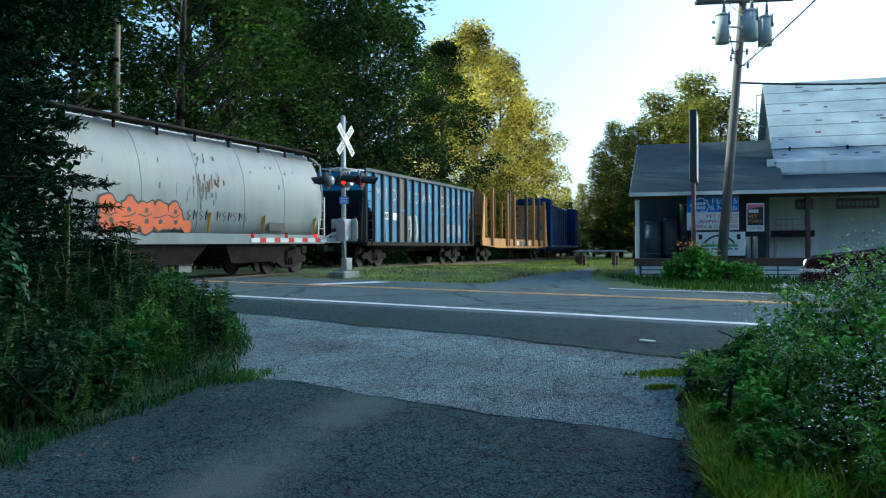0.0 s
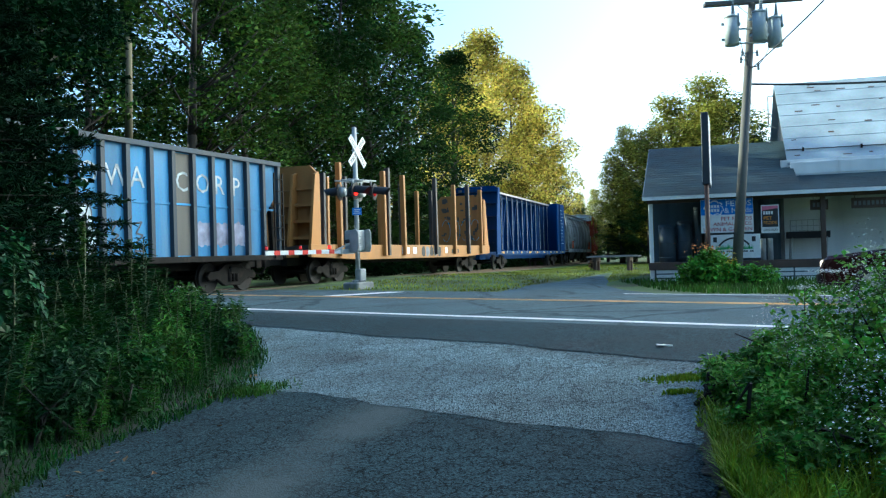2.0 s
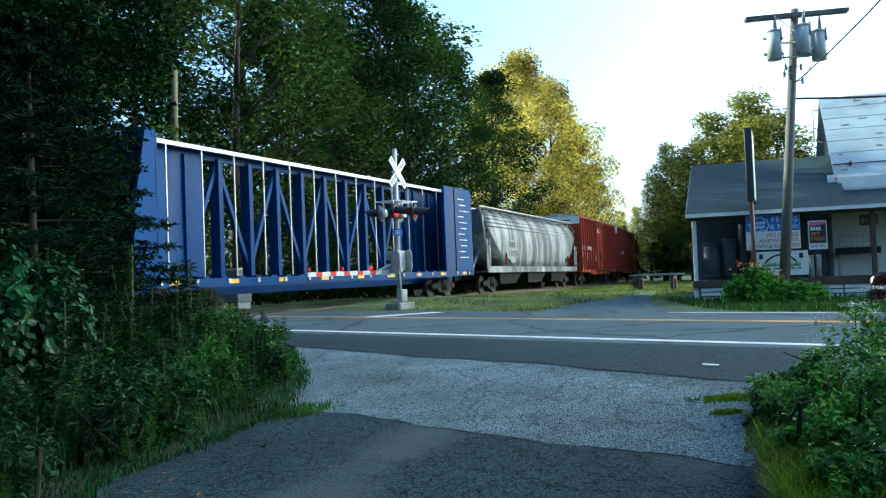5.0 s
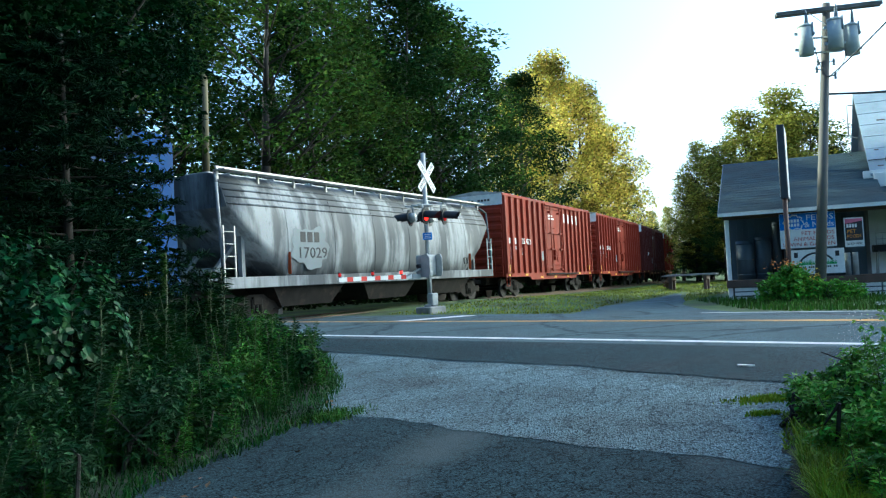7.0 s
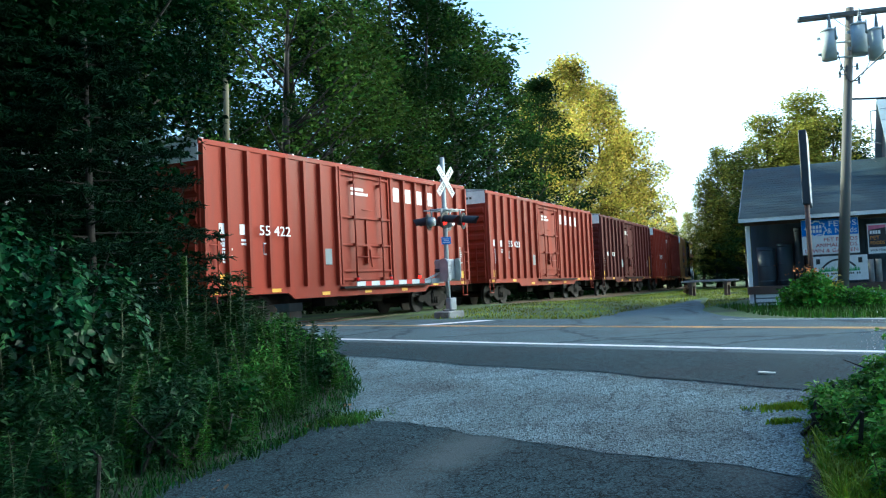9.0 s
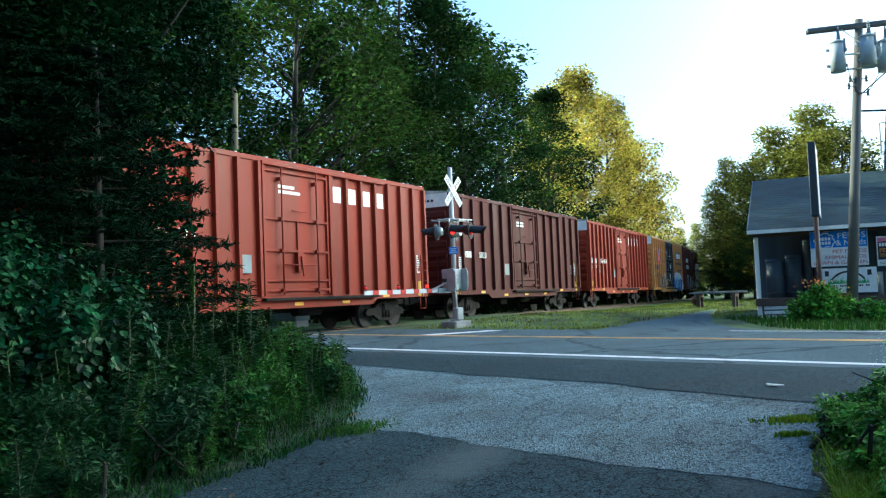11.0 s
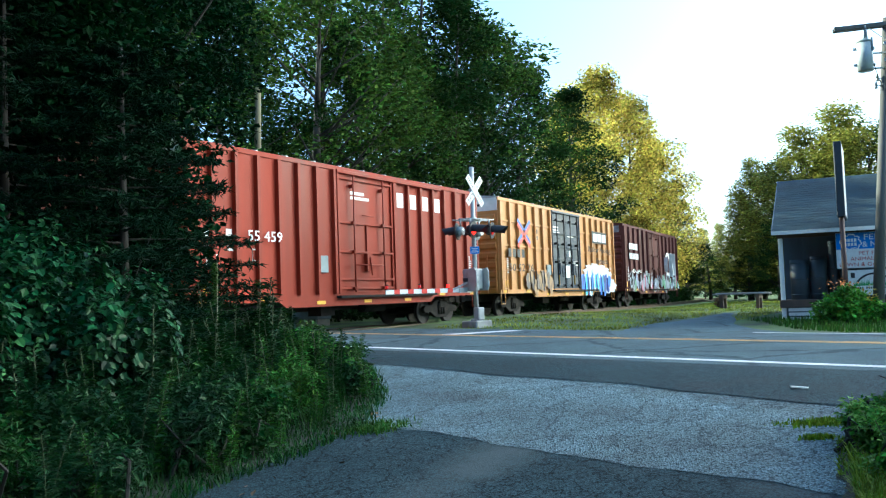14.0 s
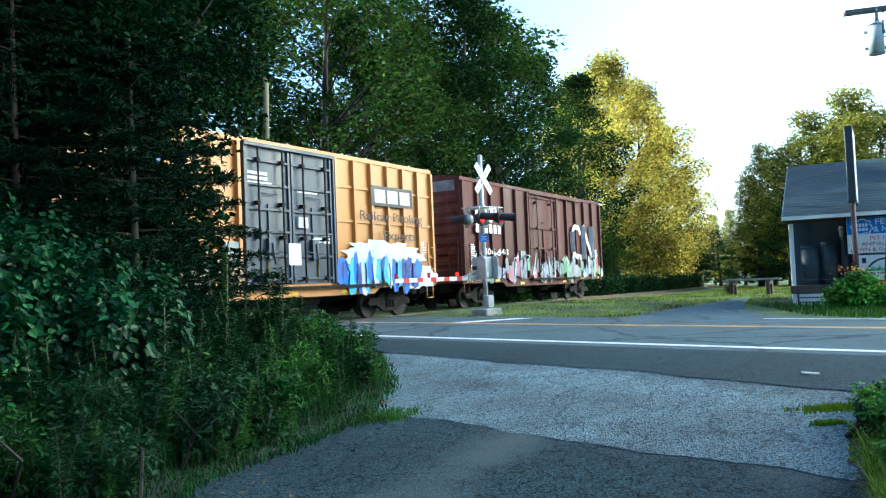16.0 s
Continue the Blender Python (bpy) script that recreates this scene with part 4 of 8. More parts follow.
def hopper(label, paint, L, graffiti):
    car = thing("covered_hopper", label, "hopper car", group="cars of the freight train")
    h = L / 2
    prof = [(1.42, 1.35), (1.5, 1.7), (1.56, 2.4), (1.55, 3.0), (1.47, 3.6), (1.3, 4.15), (1.1, 4.5), (0.9, 4.72)]
    lofted_hopper(car, L, paint, prof, *((1.75, 0.55) if graffiti else (3.6, 2.5)))
    # long stiffeners under the roof edge
    if not graffiti:
        for z in (3.72, 3.95, 4.18, 4.4):
            y = float(np.interp(z, [q[1] for q in prof], [q[0] for q in prof]))
            for sg in (-1, 1):
                bm = bmesh.new()
                tube(bm, (-h + 0.4, sg * y, z), (h - 0.4, sg * y, z), 0.035, seg=6)
                part("long_rib", bm, paint, car)
    for y in (-1.56, 1.46):
        bm = bmesh.new()
        box(bm, -h + 0.1, h - 0.1, y, y + 0.1, 1.05, 1.4)
        part("side_sill", bm, paint, car, bevel=0.01)
    # roof walk: long rails on short posts
    for y in (-1.08, 1.08):
        bm = bmesh.new()
        box(bm, -h + 0.4, h - 0.4, y - 0.02, y + 0.02, 4.86, 4.92)
        box(bm, -h + 0.4, h - 0.4, y - 0.32, y + 0.1, 4.78, 4.81)
        for x in np.linspace(-h + 0.45, h - 0.45, 11):
            box(bm, x - 0.035, x + 0.035, y - 0.03, y + 0.03, 4.5, 4.9)
        part("roof_walk", bm, M_ROOF if paint is M_HOPGREY else M_UNDER, car, "steel running board with posts")
    bm = bmesh.new()
    box(bm, -h + 0.8, h - 0.8, -0.45, 0.45, 4.72, 4.86)
    for x in np.linspace(-h + 1.2, h - 1.2, 9):
        box(bm, x - 0.03, x + 0.03, -0.9, 0.9, 4.72, 4.8)
    part("hatch", bm, M_ROOF, car, bevel=0.02)
    # discharge pockets
    for x in np.linspace(-h + 4.2, h - 4.2, 3):
        bm = bmesh.new()
        top = [bm.verts.new((x + a, b, 1.2)) for a, b in ((-2.0, -1.42), (2.0, -1.42), (2.0, 1.42), (-2.0, 1.42))]
        low = [bm.verts.new((x + a, b, 0.45)) for a, b in ((-1.3, -1.2), (1.3, -1.2), (1.3, 1.2), (-1.3, 1.2))]
        for i in range(4):
            j = (i + 1) % 4
            bm.faces.new((low[i], low[j], top[j], top[i]))
        bm.faces.new(low[::-1])
        bm.faces.new(top)
        part("discharge_pocket", bm, M_UNDER, car)
    bm = bmesh.new()
    box(bm, -h + 0.1, h - 0.1, -0.3, 0.3, 0.75, 1.1)
    part("centre_sill", bm, M_UNDER, car)
    for k in (-1, 1):
        e = k * (h - 0.1)
        bm = bmesh.new()
        # bent corner rail from roof to sill
        tube(bm, (k * (h - 0.45), -1.0, 4.75), (e, -1.35, 4.35), 0.045, seg=8)
        tube(bm, (e, -1.35, 4.35), (e, -1.5, 1.1), 0.045, seg=8)
        part("corner_rail", bm, paint, car)
        bm = bmesh.new()
        tube(bm, (k * (h - 0.45), 1.0, 4.75), (e, 1.35, 4.35), 0.045, seg=8)
        tube(bm, (e, 1.35, 4.35), (e, 1.5, 1.1), 0.045, seg=8)
        part("corner_rail", bm, paint, car)
        bm = bmesh.new()
        for y in (-0.55, 0.55):
            bar(bm, (k * (h - 0.5), y, 1.3), (k * (h - 2.3), y, 3.3), 0.12)
            bar(bm, (k * (h - 1.3), y * 2, 1.2), (k * (h - 1.3), y * 2, 3.0), 0.14)
        box(bm, min(k * (h - 2.6), e), max(k * (h - 2.6), e), -1.45, 1.45, 1.08, 1.14)
        part("end_frame", bm, paint, car)
        x = e - 0.5 if k > 0 else e + 0.05
        ladder(car, min(e, e - 0.45 * k), max(e, e - 0.45 * k), -1.52, 1.1, 3.0, M_ROOF, 5)
        bm = bmesh.new()
        tube(bm, (k * (h - 1.0), -0.4, 1.55), (k * (h - 1.0), 0.5, 1.55), 0.22, seg=12)
        part("brake_reservoir", bm, paint, car)
    # vertical weld seams
    for x in np.linspace(-h + 2.9, h - 2.9, 6):
        bm = bmesh.new()
        for (y0, za), (y1, zb) in zip(prof, prof[1:]):
            bar(bm, (x, -y0 - 0.001, za), (x, -y1 - 0.001, zb), 0.03, 0.012)
        part("seam", bm, paint, car)
    F = -1.565
    if graffiti:
        for i, (x, w) in enumerate(((-2.35, 0.42), (-1.65, 0.36), (-1.05, 0.38), (-0.45, 0.38), (0.12, 0.34))):
            blob(car, x, 1.9, w * 1.05 + 0.05, 0.58 - 0.03 * i, F - 0.004, M_BLACKP, 60 + i, lobes=3)
            blob(car, x, 1.9, w * 0.95, 0.52 - 0.03 * i, F - 0.008 - 0.0008 * i, M_ORANGE, 60 + i, lobes=3)
            for dz, rx in ((0.17, 0.07), (-0.16, 0.08)):
                if (i, dz > 0) not in ((1, False), (3, True)):
                    blob(car, x + 0.03 * (-1) ** i, 1.9 + dz, rx, 0.075, F - 0.0125, M_BLACKP, 300 + i, lobes=2)
            stroke(car, [(x - w * 0.8, 1.95 - 0.1 * (i % 2)), (x - 0.02, 1.88), (x + w * 0.6, 1.98)], 0.035, F - 0.013, M_BLACKP)
        blob(car, 0.62, 1.62, 0.22, 0.2, F - 0.008, M_ORANGE, 77, lobes=3)
        r = random.Random(9)
        for i in range(11):
            if i == 4:
                continue
            x = 0.65 + i * 0.28
            pts = [(x, 1.85), (x + 0.06, 2.15), (x + 0.13, 1.95), (x + 0.19, 2.12)] if i % 2 else [(x + 0.15, 2.15), (x, 2.05), (x + 0.15, 1.95), (x + 0.02, 1.82)]
            stroke(car, pts, 0.035, F - 0.004, M_BLACKP)
        bm = bmesh.new()
        box(bm, 4.9, 5.9, F - 0.006, F, 1.55, 1.85)
        part("stencil", bm, M_BLACKP, car)
        for x in (1.6, 4.5, h - 1.0):
            stroke(car, [(x, 1.45), (x + 0.12, 2.1)], 0.09, F - 0.003, M_YELMARK, "stencil")
        for i in range(90):
            if i < 50:
                x, z = 1.5 + r.gauss(0, 0.55), 3.0 + r.gauss(0, 0.42)
            else:
                x, z = r.uniform(-h + 1.2, h - 1.2), r.uniform(1.7, 3.9)
            z = min(4.0, max(1.6, z))
            y = -float(np.interp(z, [q[1] for q in prof], [q[0] for q in prof])) - 0.006
            blob(car, x, z, r.uniform(0.012, 0.05), r.uniform(0.05, 0.22 if i < 50 else 0.12), y, (M_GONRUST, M_RUST, M_STAIN)[i % 3], 400 + i, "rust_stain", "", 3)
    else:
        blob(car, -h + 4.0, 2.38, 0.95, 0.7, F - 0.002, M_HOPWHITE, 88, "paint_patch", "pale patch behind the number", 5)
        blocks(car, -h + 3.5, 2.55, 3, 0.26, 0.36, 0.1, F - 0.004, M_BLACKP)
        letters("17029", 0.48, M_BLACKP, car, pose(-h + 3.3, F - 0.005, 2.0), "black stencilled car number", width=1.45)
        for x in (-h + 2.9, h - 2.6):
            stroke(car, [(x, 1.45), (x, 2.2)], 0.12, F, M_ORANGE, "stencil")
        stroke(car, [(h - 3.2, 1.7), (h - 2.9, 1.7), (h - 2.9, 2.0), (h - 3.2, 2.0), (h - 3.2, 1.7)], 0.05, F - 0.004, M_BLACKP, "stencil")
    for o in car.children:
        # these cars are lower than the boxcars
        if o.data and abs(o.location.z) < 1e-6:
            for v in o.data.vertices:
                if v.co.z > 1.1:
                    v.co.z = 1.1 + (v.co.z - 1.1) * 0.885
        else:
            o.location.z = 1.1 + (o.location.z - 1.1) * 0.885
    add_running_gear(car, L, 1.9)
    return car


def gondola():
    L = 14.0
    car = thing("gondola", "high-sided blue gondola with dark posts and faded lettering", "gondola car", group="cars of the freight train")
    h = L / 2
    bm = bmesh.new()
    z0, z1 = 1.05, 4.05
    nposts = 17
    pw = (L - 0.2) / (nposts - 1)
    # side sheets, cut away under the sloped ends
    outline = [(-h, 3.25), (-h + pw + 0.1, 2.2), (-h + pw + 0.1, z0), (h - pw - 0.1, z0), (h - pw - 0.1, 2.2), (h, 3.25), (h, z1), (-h, z1)]
    for a, b in ((-1.5, -1.44), (1.44, 1.5)):
        prism(bm, outline, "y", a, b)
    box(bm, -h + 1.6, h - 1.6, -1.44, 1.44, z0, z0 + 0.1)
    part("body", bm, M_GONBLUE, car)
    for k in (-1, 1):
        bm = bmesh.new()
        box(bm, min(k * h, k * (h - 0.05)), max(k * h, k * (h - 0.05)), -1.44, 1.44, 3.25, z1)
        part("end_wall", bm, M_GONBLUE, car)
        # the shadow under the end is painted into this sheet's colour
        bm = bmesh.new()
        prism(bm, [(k * (h - 0.06), 3.3), (k * h, 3.25), (k * (h - 2.0), z0 + 0.05), (k * (h - 2.06), z0 + 0.1)], "y", -1.44, 1.44)
        part("slope_sheet", bm, M_GONENDSHADE, car, "sloped end sheet, its shadow put into dark blue")
    # posts carry their shading in the paint colour
    bm = bmesh.new()
    prism(bm, [(-0.09, 0), (-0.07, -0.12), (0.07, -0.12), (0.09, 0)], "z", z0, z1)
    me = mesh_of("side_post", bm, M_GONPOSTSHADE)
    for i in range(nposts):
        x = -h + 0.1 + (L - 0.2) * i / (nposts - 1)
        for sy, rot in ((-1, 0), (1, 180)):
            ob = new("side_post", me)
            ob.parent = car
            ob.matrix_basis = pose(x, sy * 1.5, 0, 0, 0, rot)
    for y in (-1.64, 1.46):
        bm = bmesh.new()
        box(bm, -h, h, y, y + 0.18, z1 - 0.02, z1 + 0.12)
        part("top_chord", bm, M_GONPOSTSHADE, car, bevel=0.01)
        bm = bmesh.new()
        box(bm, -h, h, y, y + 0.18, 0.95, 1.12)
        part("side_sill", bm, M_UNDER, car, bevel=0.01)
    for i in (4, 10):
        bm = bmesh.new()
        box(bm, -h + 0.1 + pw * i + 0.1, -h + 0.1 + pw * (i + 1) - 0.1, -1.508, -1.502, 1.15, z1 - 0.05)
        part("patched_panel", bm, M_GONRUST, car, "dark primer-painted side panel")
    bm = bmesh.new()
    box(bm, -h + 0.15, h - 0.15, -1.53, -1.5, 2.55, 2.61)
    part("side_stiffener", bm, M_GONBLUE, car)
    words = {1: "M", 2: "I", 3: "D", 5: "I", 6: "O", 7: "W", 8: "A", 10: "C", 11: "O", 12: "R", 13: "P"}
    pale = M_FADED
    for i, c in words.items():
        letters(c, 0.8, pale, car, pose(-h + 0.1 + pw * i + (0.33 if c == "I" else 0.15), -1.512, 2.95), "faded white painted letter")
    bm = bmesh.new()
    box(bm, -h + 0.1 + pw * 3 + 0.1, -h + 0.1 + pw * 4 - 0.1, -1.508, -1.5, 2.1, 2.42)
    part("blank_patch", bm, M_WHITEP, car)
    bm = bmesh.new()
    box(bm, -h + 0.1 + pw * 2 + 0.12, -h + 0.1 + pw * 3 - 0.2, -1.508, -1.5, 2.1, 2.42)
    part("blank_patch", bm, M_WHITEP, car)
    blocks(car, -h + 0.1 + pw * 2 + 0.2, 2.16, 3, 0.1, 0.2, 0.04, -1.512, M_BLACKP)
    for x in (7.5, 8.5):
        cx = -h + 0.1 + pw * x
        stroke(car, [(cx - 0.15, 2.0), (cx + 0.12, 2.05), (cx - 0.1, 1.75), (cx + 0.15, 1.7), (cx - 0.12, 1.5)], 0.05, -1.51, M_BLUEDOOR)
        stroke(car, [(cx - 0.18, 1.3), (cx + 0.2, 1.28)], 0.06, -1.51, M_BLUEDOOR)
    for i, x in enumerate((5.45, 6.35)):
        cx = -h + 0.1 + pw * x
        blob(car, cx, 1.8, 0.4, 0.68, -1.506, M_BLUEDOOR, 80 + i, lobes=2)
        blob(car, cx, 1.8, 0.34, 0.61, -1.510, M_FADED, 80 + i, lobes=2)
        blob(car, cx + 0.03, 1.95, 0.1, 0.22, -1.514, M_BLUEDOOR, 82 + i, lobes=2)
        stroke(car, [(cx - 0.1, 1.2), (cx + 0.05, 1.7)], 0.07, -1.514, M_BLUEDOOR)
    for i, x in enumerate((11.5, 12.5, 13.5)):
        blob(car, -h + 0.1 + pw * x, 1.75, 0.42, 0.35, -1.506, M_PINKHAZE, 90 + i)
    for x in (-h + 0.1 + pw * 2 + 0.25, -h + 0.1 + pw * 5 + 0.2):
        stroke(car, [(x, 1.2), (x, 1.6)], 0.12, -1.51, M_YELMARK, "stencil")
    for k in (-1, 1):
        ladder(car, min(k * h, k * (h - 0.5)), max(k * h, k * (h - 0.5)), -1.68, 1.0, 3.8, M_UNDER, 7)
        # end frame takes underframe black for the same shadow
        bm = bmesh.new()
        for y in (-1.3, -0.5, 0.5, 1.3):
            bar(bm, (k * (h - 0.1), y, 1.1), (k * (h - 0.3), y, 3.9), 0.14)
        box(bm, min(k * (h - 1.4), k * h), max(k * (h - 1.4), k * h), -1.44, 1.44, 1.02, 1.1)
        part("end_frame", bm, M_UNDER, car)
    bm = bmesh.new()
    box(bm, -h + 0.1, h - 0.1, -0.4, 0.4, 0.7, 1.05)
    part("underframe", bm, M_UNDER, car)
    add_running_gear(car, L, 2.0)
    return car


def bulkhead_flat():
    L = 20.0
    car = thing("bulkhead_flatcar", "empty orange bulkhead flatcar with tall side stakes", "flatcar", group="cars of the freight train")
    h = L / 2
    for y in (-1.5, 1.38):
        bm = bmesh.new()
        prism(bm, [(-h, 1.45), (h, 1.45), (h, 1.0), (h - 4, 0.85), (-h + 4, 0.85), (-h, 1.0)], "y", y, y + 0.12)
        part("side_sill", bm, M_FLATYEL, car, bevel=0.01)
    bm = bmesh.new()
    box(bm, -h, h, -1.38, 1.38, 1.25, 1.4)
    for i in range(40):
        x = -h + 0.6 + i * (L - 1.2) / 39
        box(bm, x - 0.2, x + 0.2, -1.36, 1.36, 1.4, 1.45)
    part("deck", bm, M_TIE, car, "worn timber deck")
    bm = bmesh.new()
    box(bm, -h + 0.2, h - 0.2, -0.35, 0.35, 0.7, 1.25)
    part("underframe", bm, M_UNDER, car)
    for k in (-1, 1):
        b = thing("bulkhead", "tall orange end bulkhead with scraped face", "")
        b.parent = car
        x = k * (h - 0.75)
        bm = bmesh.new()
        prism(bm, [(-1.45, 1.45), (1.45, 1.45), (1.45, 4.0), (1.1, 4.35), (-1.1, 4.35), (-1.45, 4.0)], "x", x - 0.05, x + 0.05)
        part("plate", bm, M_FLATYEL, b)
        for y in (-1.42, -0.5, 0.5, 1.42):
            bm = bmesh.new()
            o = 0.05
            pts = [(x + k * o, 1.0), (k * h, 1.0), (x + k * 0.3, 4.0), (x + k * o, 4.1)]
            prism(bm, pts, "y", y - 0.05, y + 0.05)
            part("brace", bm, M_FLATYEL, b)
        bm = bmesh.new()
        for z in (1.7, 2.3, 2.9, 3.5):
            f = (4.0 - z) / 3.0
            xo = x + k * (0.1 + 0.45 * f)
            box(bm, min(x, xo), max(x, xo), -1.4, 1.4, z - 0.05, z + 0.05)
        part("cross_rib", bm, M_FLATYEL, b)
        if k > 0:
            bm = bmesh.new()
            r = random.Random(4)
            for i in range(46):
                yy, zz2 = r.uniform(-1.15, 1.15), 1.8 + abs(r.gauss(1.2, 0.8)) % 2.8
                box(bm, x - 0.058, x - 0.052, yy - r.uniform(0.03, 0.12), yy + r.uniform(0.03, 0.12), zz2 - 0.05, zz2 + r.uniform(0.03, 0.22))
            part("scrape", bm, M_GONRUST, b)
            bm = bmesh.new()
            for yy in (-0.95, -0.35, 0.25, 0.85):
                for a in range(10):
                    a0, a1 = 0.5 + a * 0.5, 1.0 + a * 0.5
                    bar(bm, (x - 0.064, yy + 0.26 * math.cos(a0), 2.35 + 0.62 * math.sin(a0)), (x - 0.064, yy + 0.26 * math.cos(a1), 2.35 + 0.62 * math.sin(a1)), 0.07, 0.01)
            part("graffiti", bm, M_SPRAYCYAN, b)
    bm = bmesh.new()
    box(bm, -0.09, 0.09, -0.1, 0.1, 1.0, 4.55)
    stake = mesh_of("stake", bm, M_FLATYEL, 0.015)
    bm = bmesh.new()
    box(bm, -0.1, 0.1, -0.1, 0.1, 1.0, 4.7)
    stake2 = mesh_of("stake", bm, M_STAKE, 0.015)
    for i, x in enumerate((-7.94, -4.07, -3.75, -2.07, 1.68, 4.2, 6.3, 8.35)):
        for y in (-1.56, 1.56):
            ob = new("stake", stake2 if (i + (y > 0)) % 2 == 0 and i not in (0,) else stake)
            ob.parent = car
            ob.matrix_basis = pose(x + (0.3 if y > 0 else 0), y, 0, random.uniform(-0.6, 0.6), random.uniform(-0.6, 0.6), 0)
    for x, w in ((-2.2, 0.8), (-1.0, 0.4), (3.0, 0.3), (6.4, 0.4)):
        bm = bmesh.new()
        box(bm, x, x + w, -1.508, -1.5, 1.05, 1.35)
        part("stencil", bm, M_WHITEP, car)
    blocks(car, 3.9, 1.05, 5, 0.16, 0.2, 0.05, -1.504, M_BLACKP)
    for i in range(5):
        blob(car, 0.2 + i * 0.5, 1.15, 0.22, 0.24, -1.506, M_SPRAYPALE if i % 2 else M_BLACKP, 120 + i, lobes=3)
    add_running_gear(car, L, 2.3)
    return car


def centrebeam():
    L = 21.65
    car = thing("centrebeam_flatcar", "empty dark blue centrebeam flatcar with open truss", "flatcar", group="cars of the freight train")
    h = L / 2
    for k in (-1, 1):
        b = thing("bulkhead", "solid blue end bulkhead with ribs", "")
        b.parent = car
        x = k * (h - 0.85)
        bm = bmesh.new()
        prism(bm, [(-1.5, 1.1), (1.5, 1.1), (1.5, 4.9), (1.2, 5.1), (-1.2, 5.1), (-1.5, 4.9)], "x", x - 0.06, x + 0.06)
        part("plate", bm, M_CBBLUE, b, bevel=0.01)
        for y in (-1.5, 1.42):
            bm = bmesh.new()
            prism(bm, [(x, 1.1), (k * h, 1.1), (k * (h - 0.1), 3.0), (x + k * 0.35, 4.95), (x, 5.0)], "y", y, y + 0.08)
            part("side_plate", bm, M_CBBLUE, b)
        bm = bmesh.new()
        for z in (1.7, 2.5, 3.3, 4.1, 4.8):
            box(bm, min(x, x + k * 0.4), max(x, x + k * 0.4), -1.42, 1.42, z - 0.06, z + 0.06)
        part("cross_rib", bm, M_CBBLUE, b)
        # inner solid web next to the bulkhead
        bm = bmesh.new()
        a = k * (h - 0.9)
        c = k * (h - 4.2)
        box(bm, min(a, c), max(a, c), -0.09, 0.09, 1.2, 4.9)
        part("web_plate", bm, M_CBBLUE, car)
        if k > 0:
            bm = bmesh.new()
            prism(bm, [(h - 3.3, 1.15), (h - 0.12, 1.15), (h - 0.12, 4.75), (h - 0.3, 4.98), (h - 3.3, 4.98)], "y", -1.52, -1.44)
            part("end_panel", bm, M_CBBLUE, car, "blue side panel with white stencilled print", bevel=0.01)
            for i in range(11):
                small_print(car, h - 1.75 + 0.1 * (i % 3), 4.5 - i * 0.27, 1.1, 0.045, 1, -1.524, M_FADED)
            for x in (h - 3.25, h - 2.1):
                bm = bmesh.new()
                box(bm, x - 0.05, x + 0.05, -1.56, -1.52, 1.15, 4.95)
                part("panel_stiffener", bm, M_CBBLUE, car)
    bm = bmesh.new()
    box(bm, -h + 0.6, h - 0.6, -0.4, 0.4, 4.92, 5.06)
    box(bm, -h + 0.6, h - 0.6, -0.06, 0.06, 4.72, 4.92)
    part("top_beam", bm, M_CBBLUE, car, bevel=0.01)
    bm = bmesh.new()
    box(bm, -h + 0.6, h - 0.6, -0.402, -0.396, 4.93, 5.05)
    part("edge_strip", bm, M_ROOF, car, "worn bare steel edge")
    n = 13
    xs = [-h + 2.0 + i * (L - 4.0) / (n - 1) for i in range(n)]
    bm = bmesh.new()
    box(bm, -0.1, 0.1, -0.18, 0.18, 1.2, 4.8)
    me = mesh_of("post", bm, M_CBBLUE, 0.01)
    bm = bmesh.new()
    box(bm, -0.02, 0.02, -0.4, -0.36, 1.2, 4.95)
    me2 = mesh_of("tie_rod", bm, M_ROOF)
    for i, x in enumerate(xs):
        ob = new("post", me)
        ob.parent = car
        ob.matrix_basis = pose(x, 0, 0)
        for dx in (0.4,):
            ob = new("tie_rod", me2)
            ob.parent = car
            ob.matrix_basis = pose(x + dx, 0, 0)
        if i < n - 1 and i % 2 == 0:
            bm = bmesh.new()
            bar(bm, (x, 0, 4.7), (xs[i + 1], 0, 1.4), 0.14, 0.14)
            part("diagonal", bm, M_CBBLUE, car)
        elif i < n - 1:
            bm = bmesh.new()
            bar(bm, (x, 0, 1.4), (xs[i + 1], 0, 4.7), 0.14, 0.14)
            part("diagonal", bm, M_CBBLUE, car)
    for y in (-1.5, 1.42):
        bm = bmesh.new()
        prism(bm, [(-h, 1.15), (h, 1.15), (h, 0.95), (h - 3, 0.9), (-h + 3, 0.9), (-h, 0.95)], "y", y, y + 0.08)
        part("side_sill", bm, M_CBBLUE, car)
    bm = bmesh.new()
    for i in range(26):
        x = -h + 1.2 + i * (L - 2.4) / 25
        box(bm, x - 0.12, x + 0.12, -1.42, 1.42, 1.12, 1.2)
    box(bm, -h + 0.1, h - 0.1, -0.35, 0.35, 0.65, 1.15)
    part("deck_rib", bm, M_CBBLUE, car)
    bm = bmesh.new()
    box(bm, -0.22, 0.22, -0.004, 0.004, -0.06, 0.06)
    me = mesh_of("reflector", bm, M_YELMARK)
    for i, x in enumerate(np.linspace(-h + 1.4, h - 1.2, 9)):
        ob = new("reflector", me)
        ob.parent = car
        ob.matrix_basis = pose(x, -1.506, 1.05)
    for x in np.linspace(-h + 0.9, h - 0.7, 16):
        bm = bmesh.new()
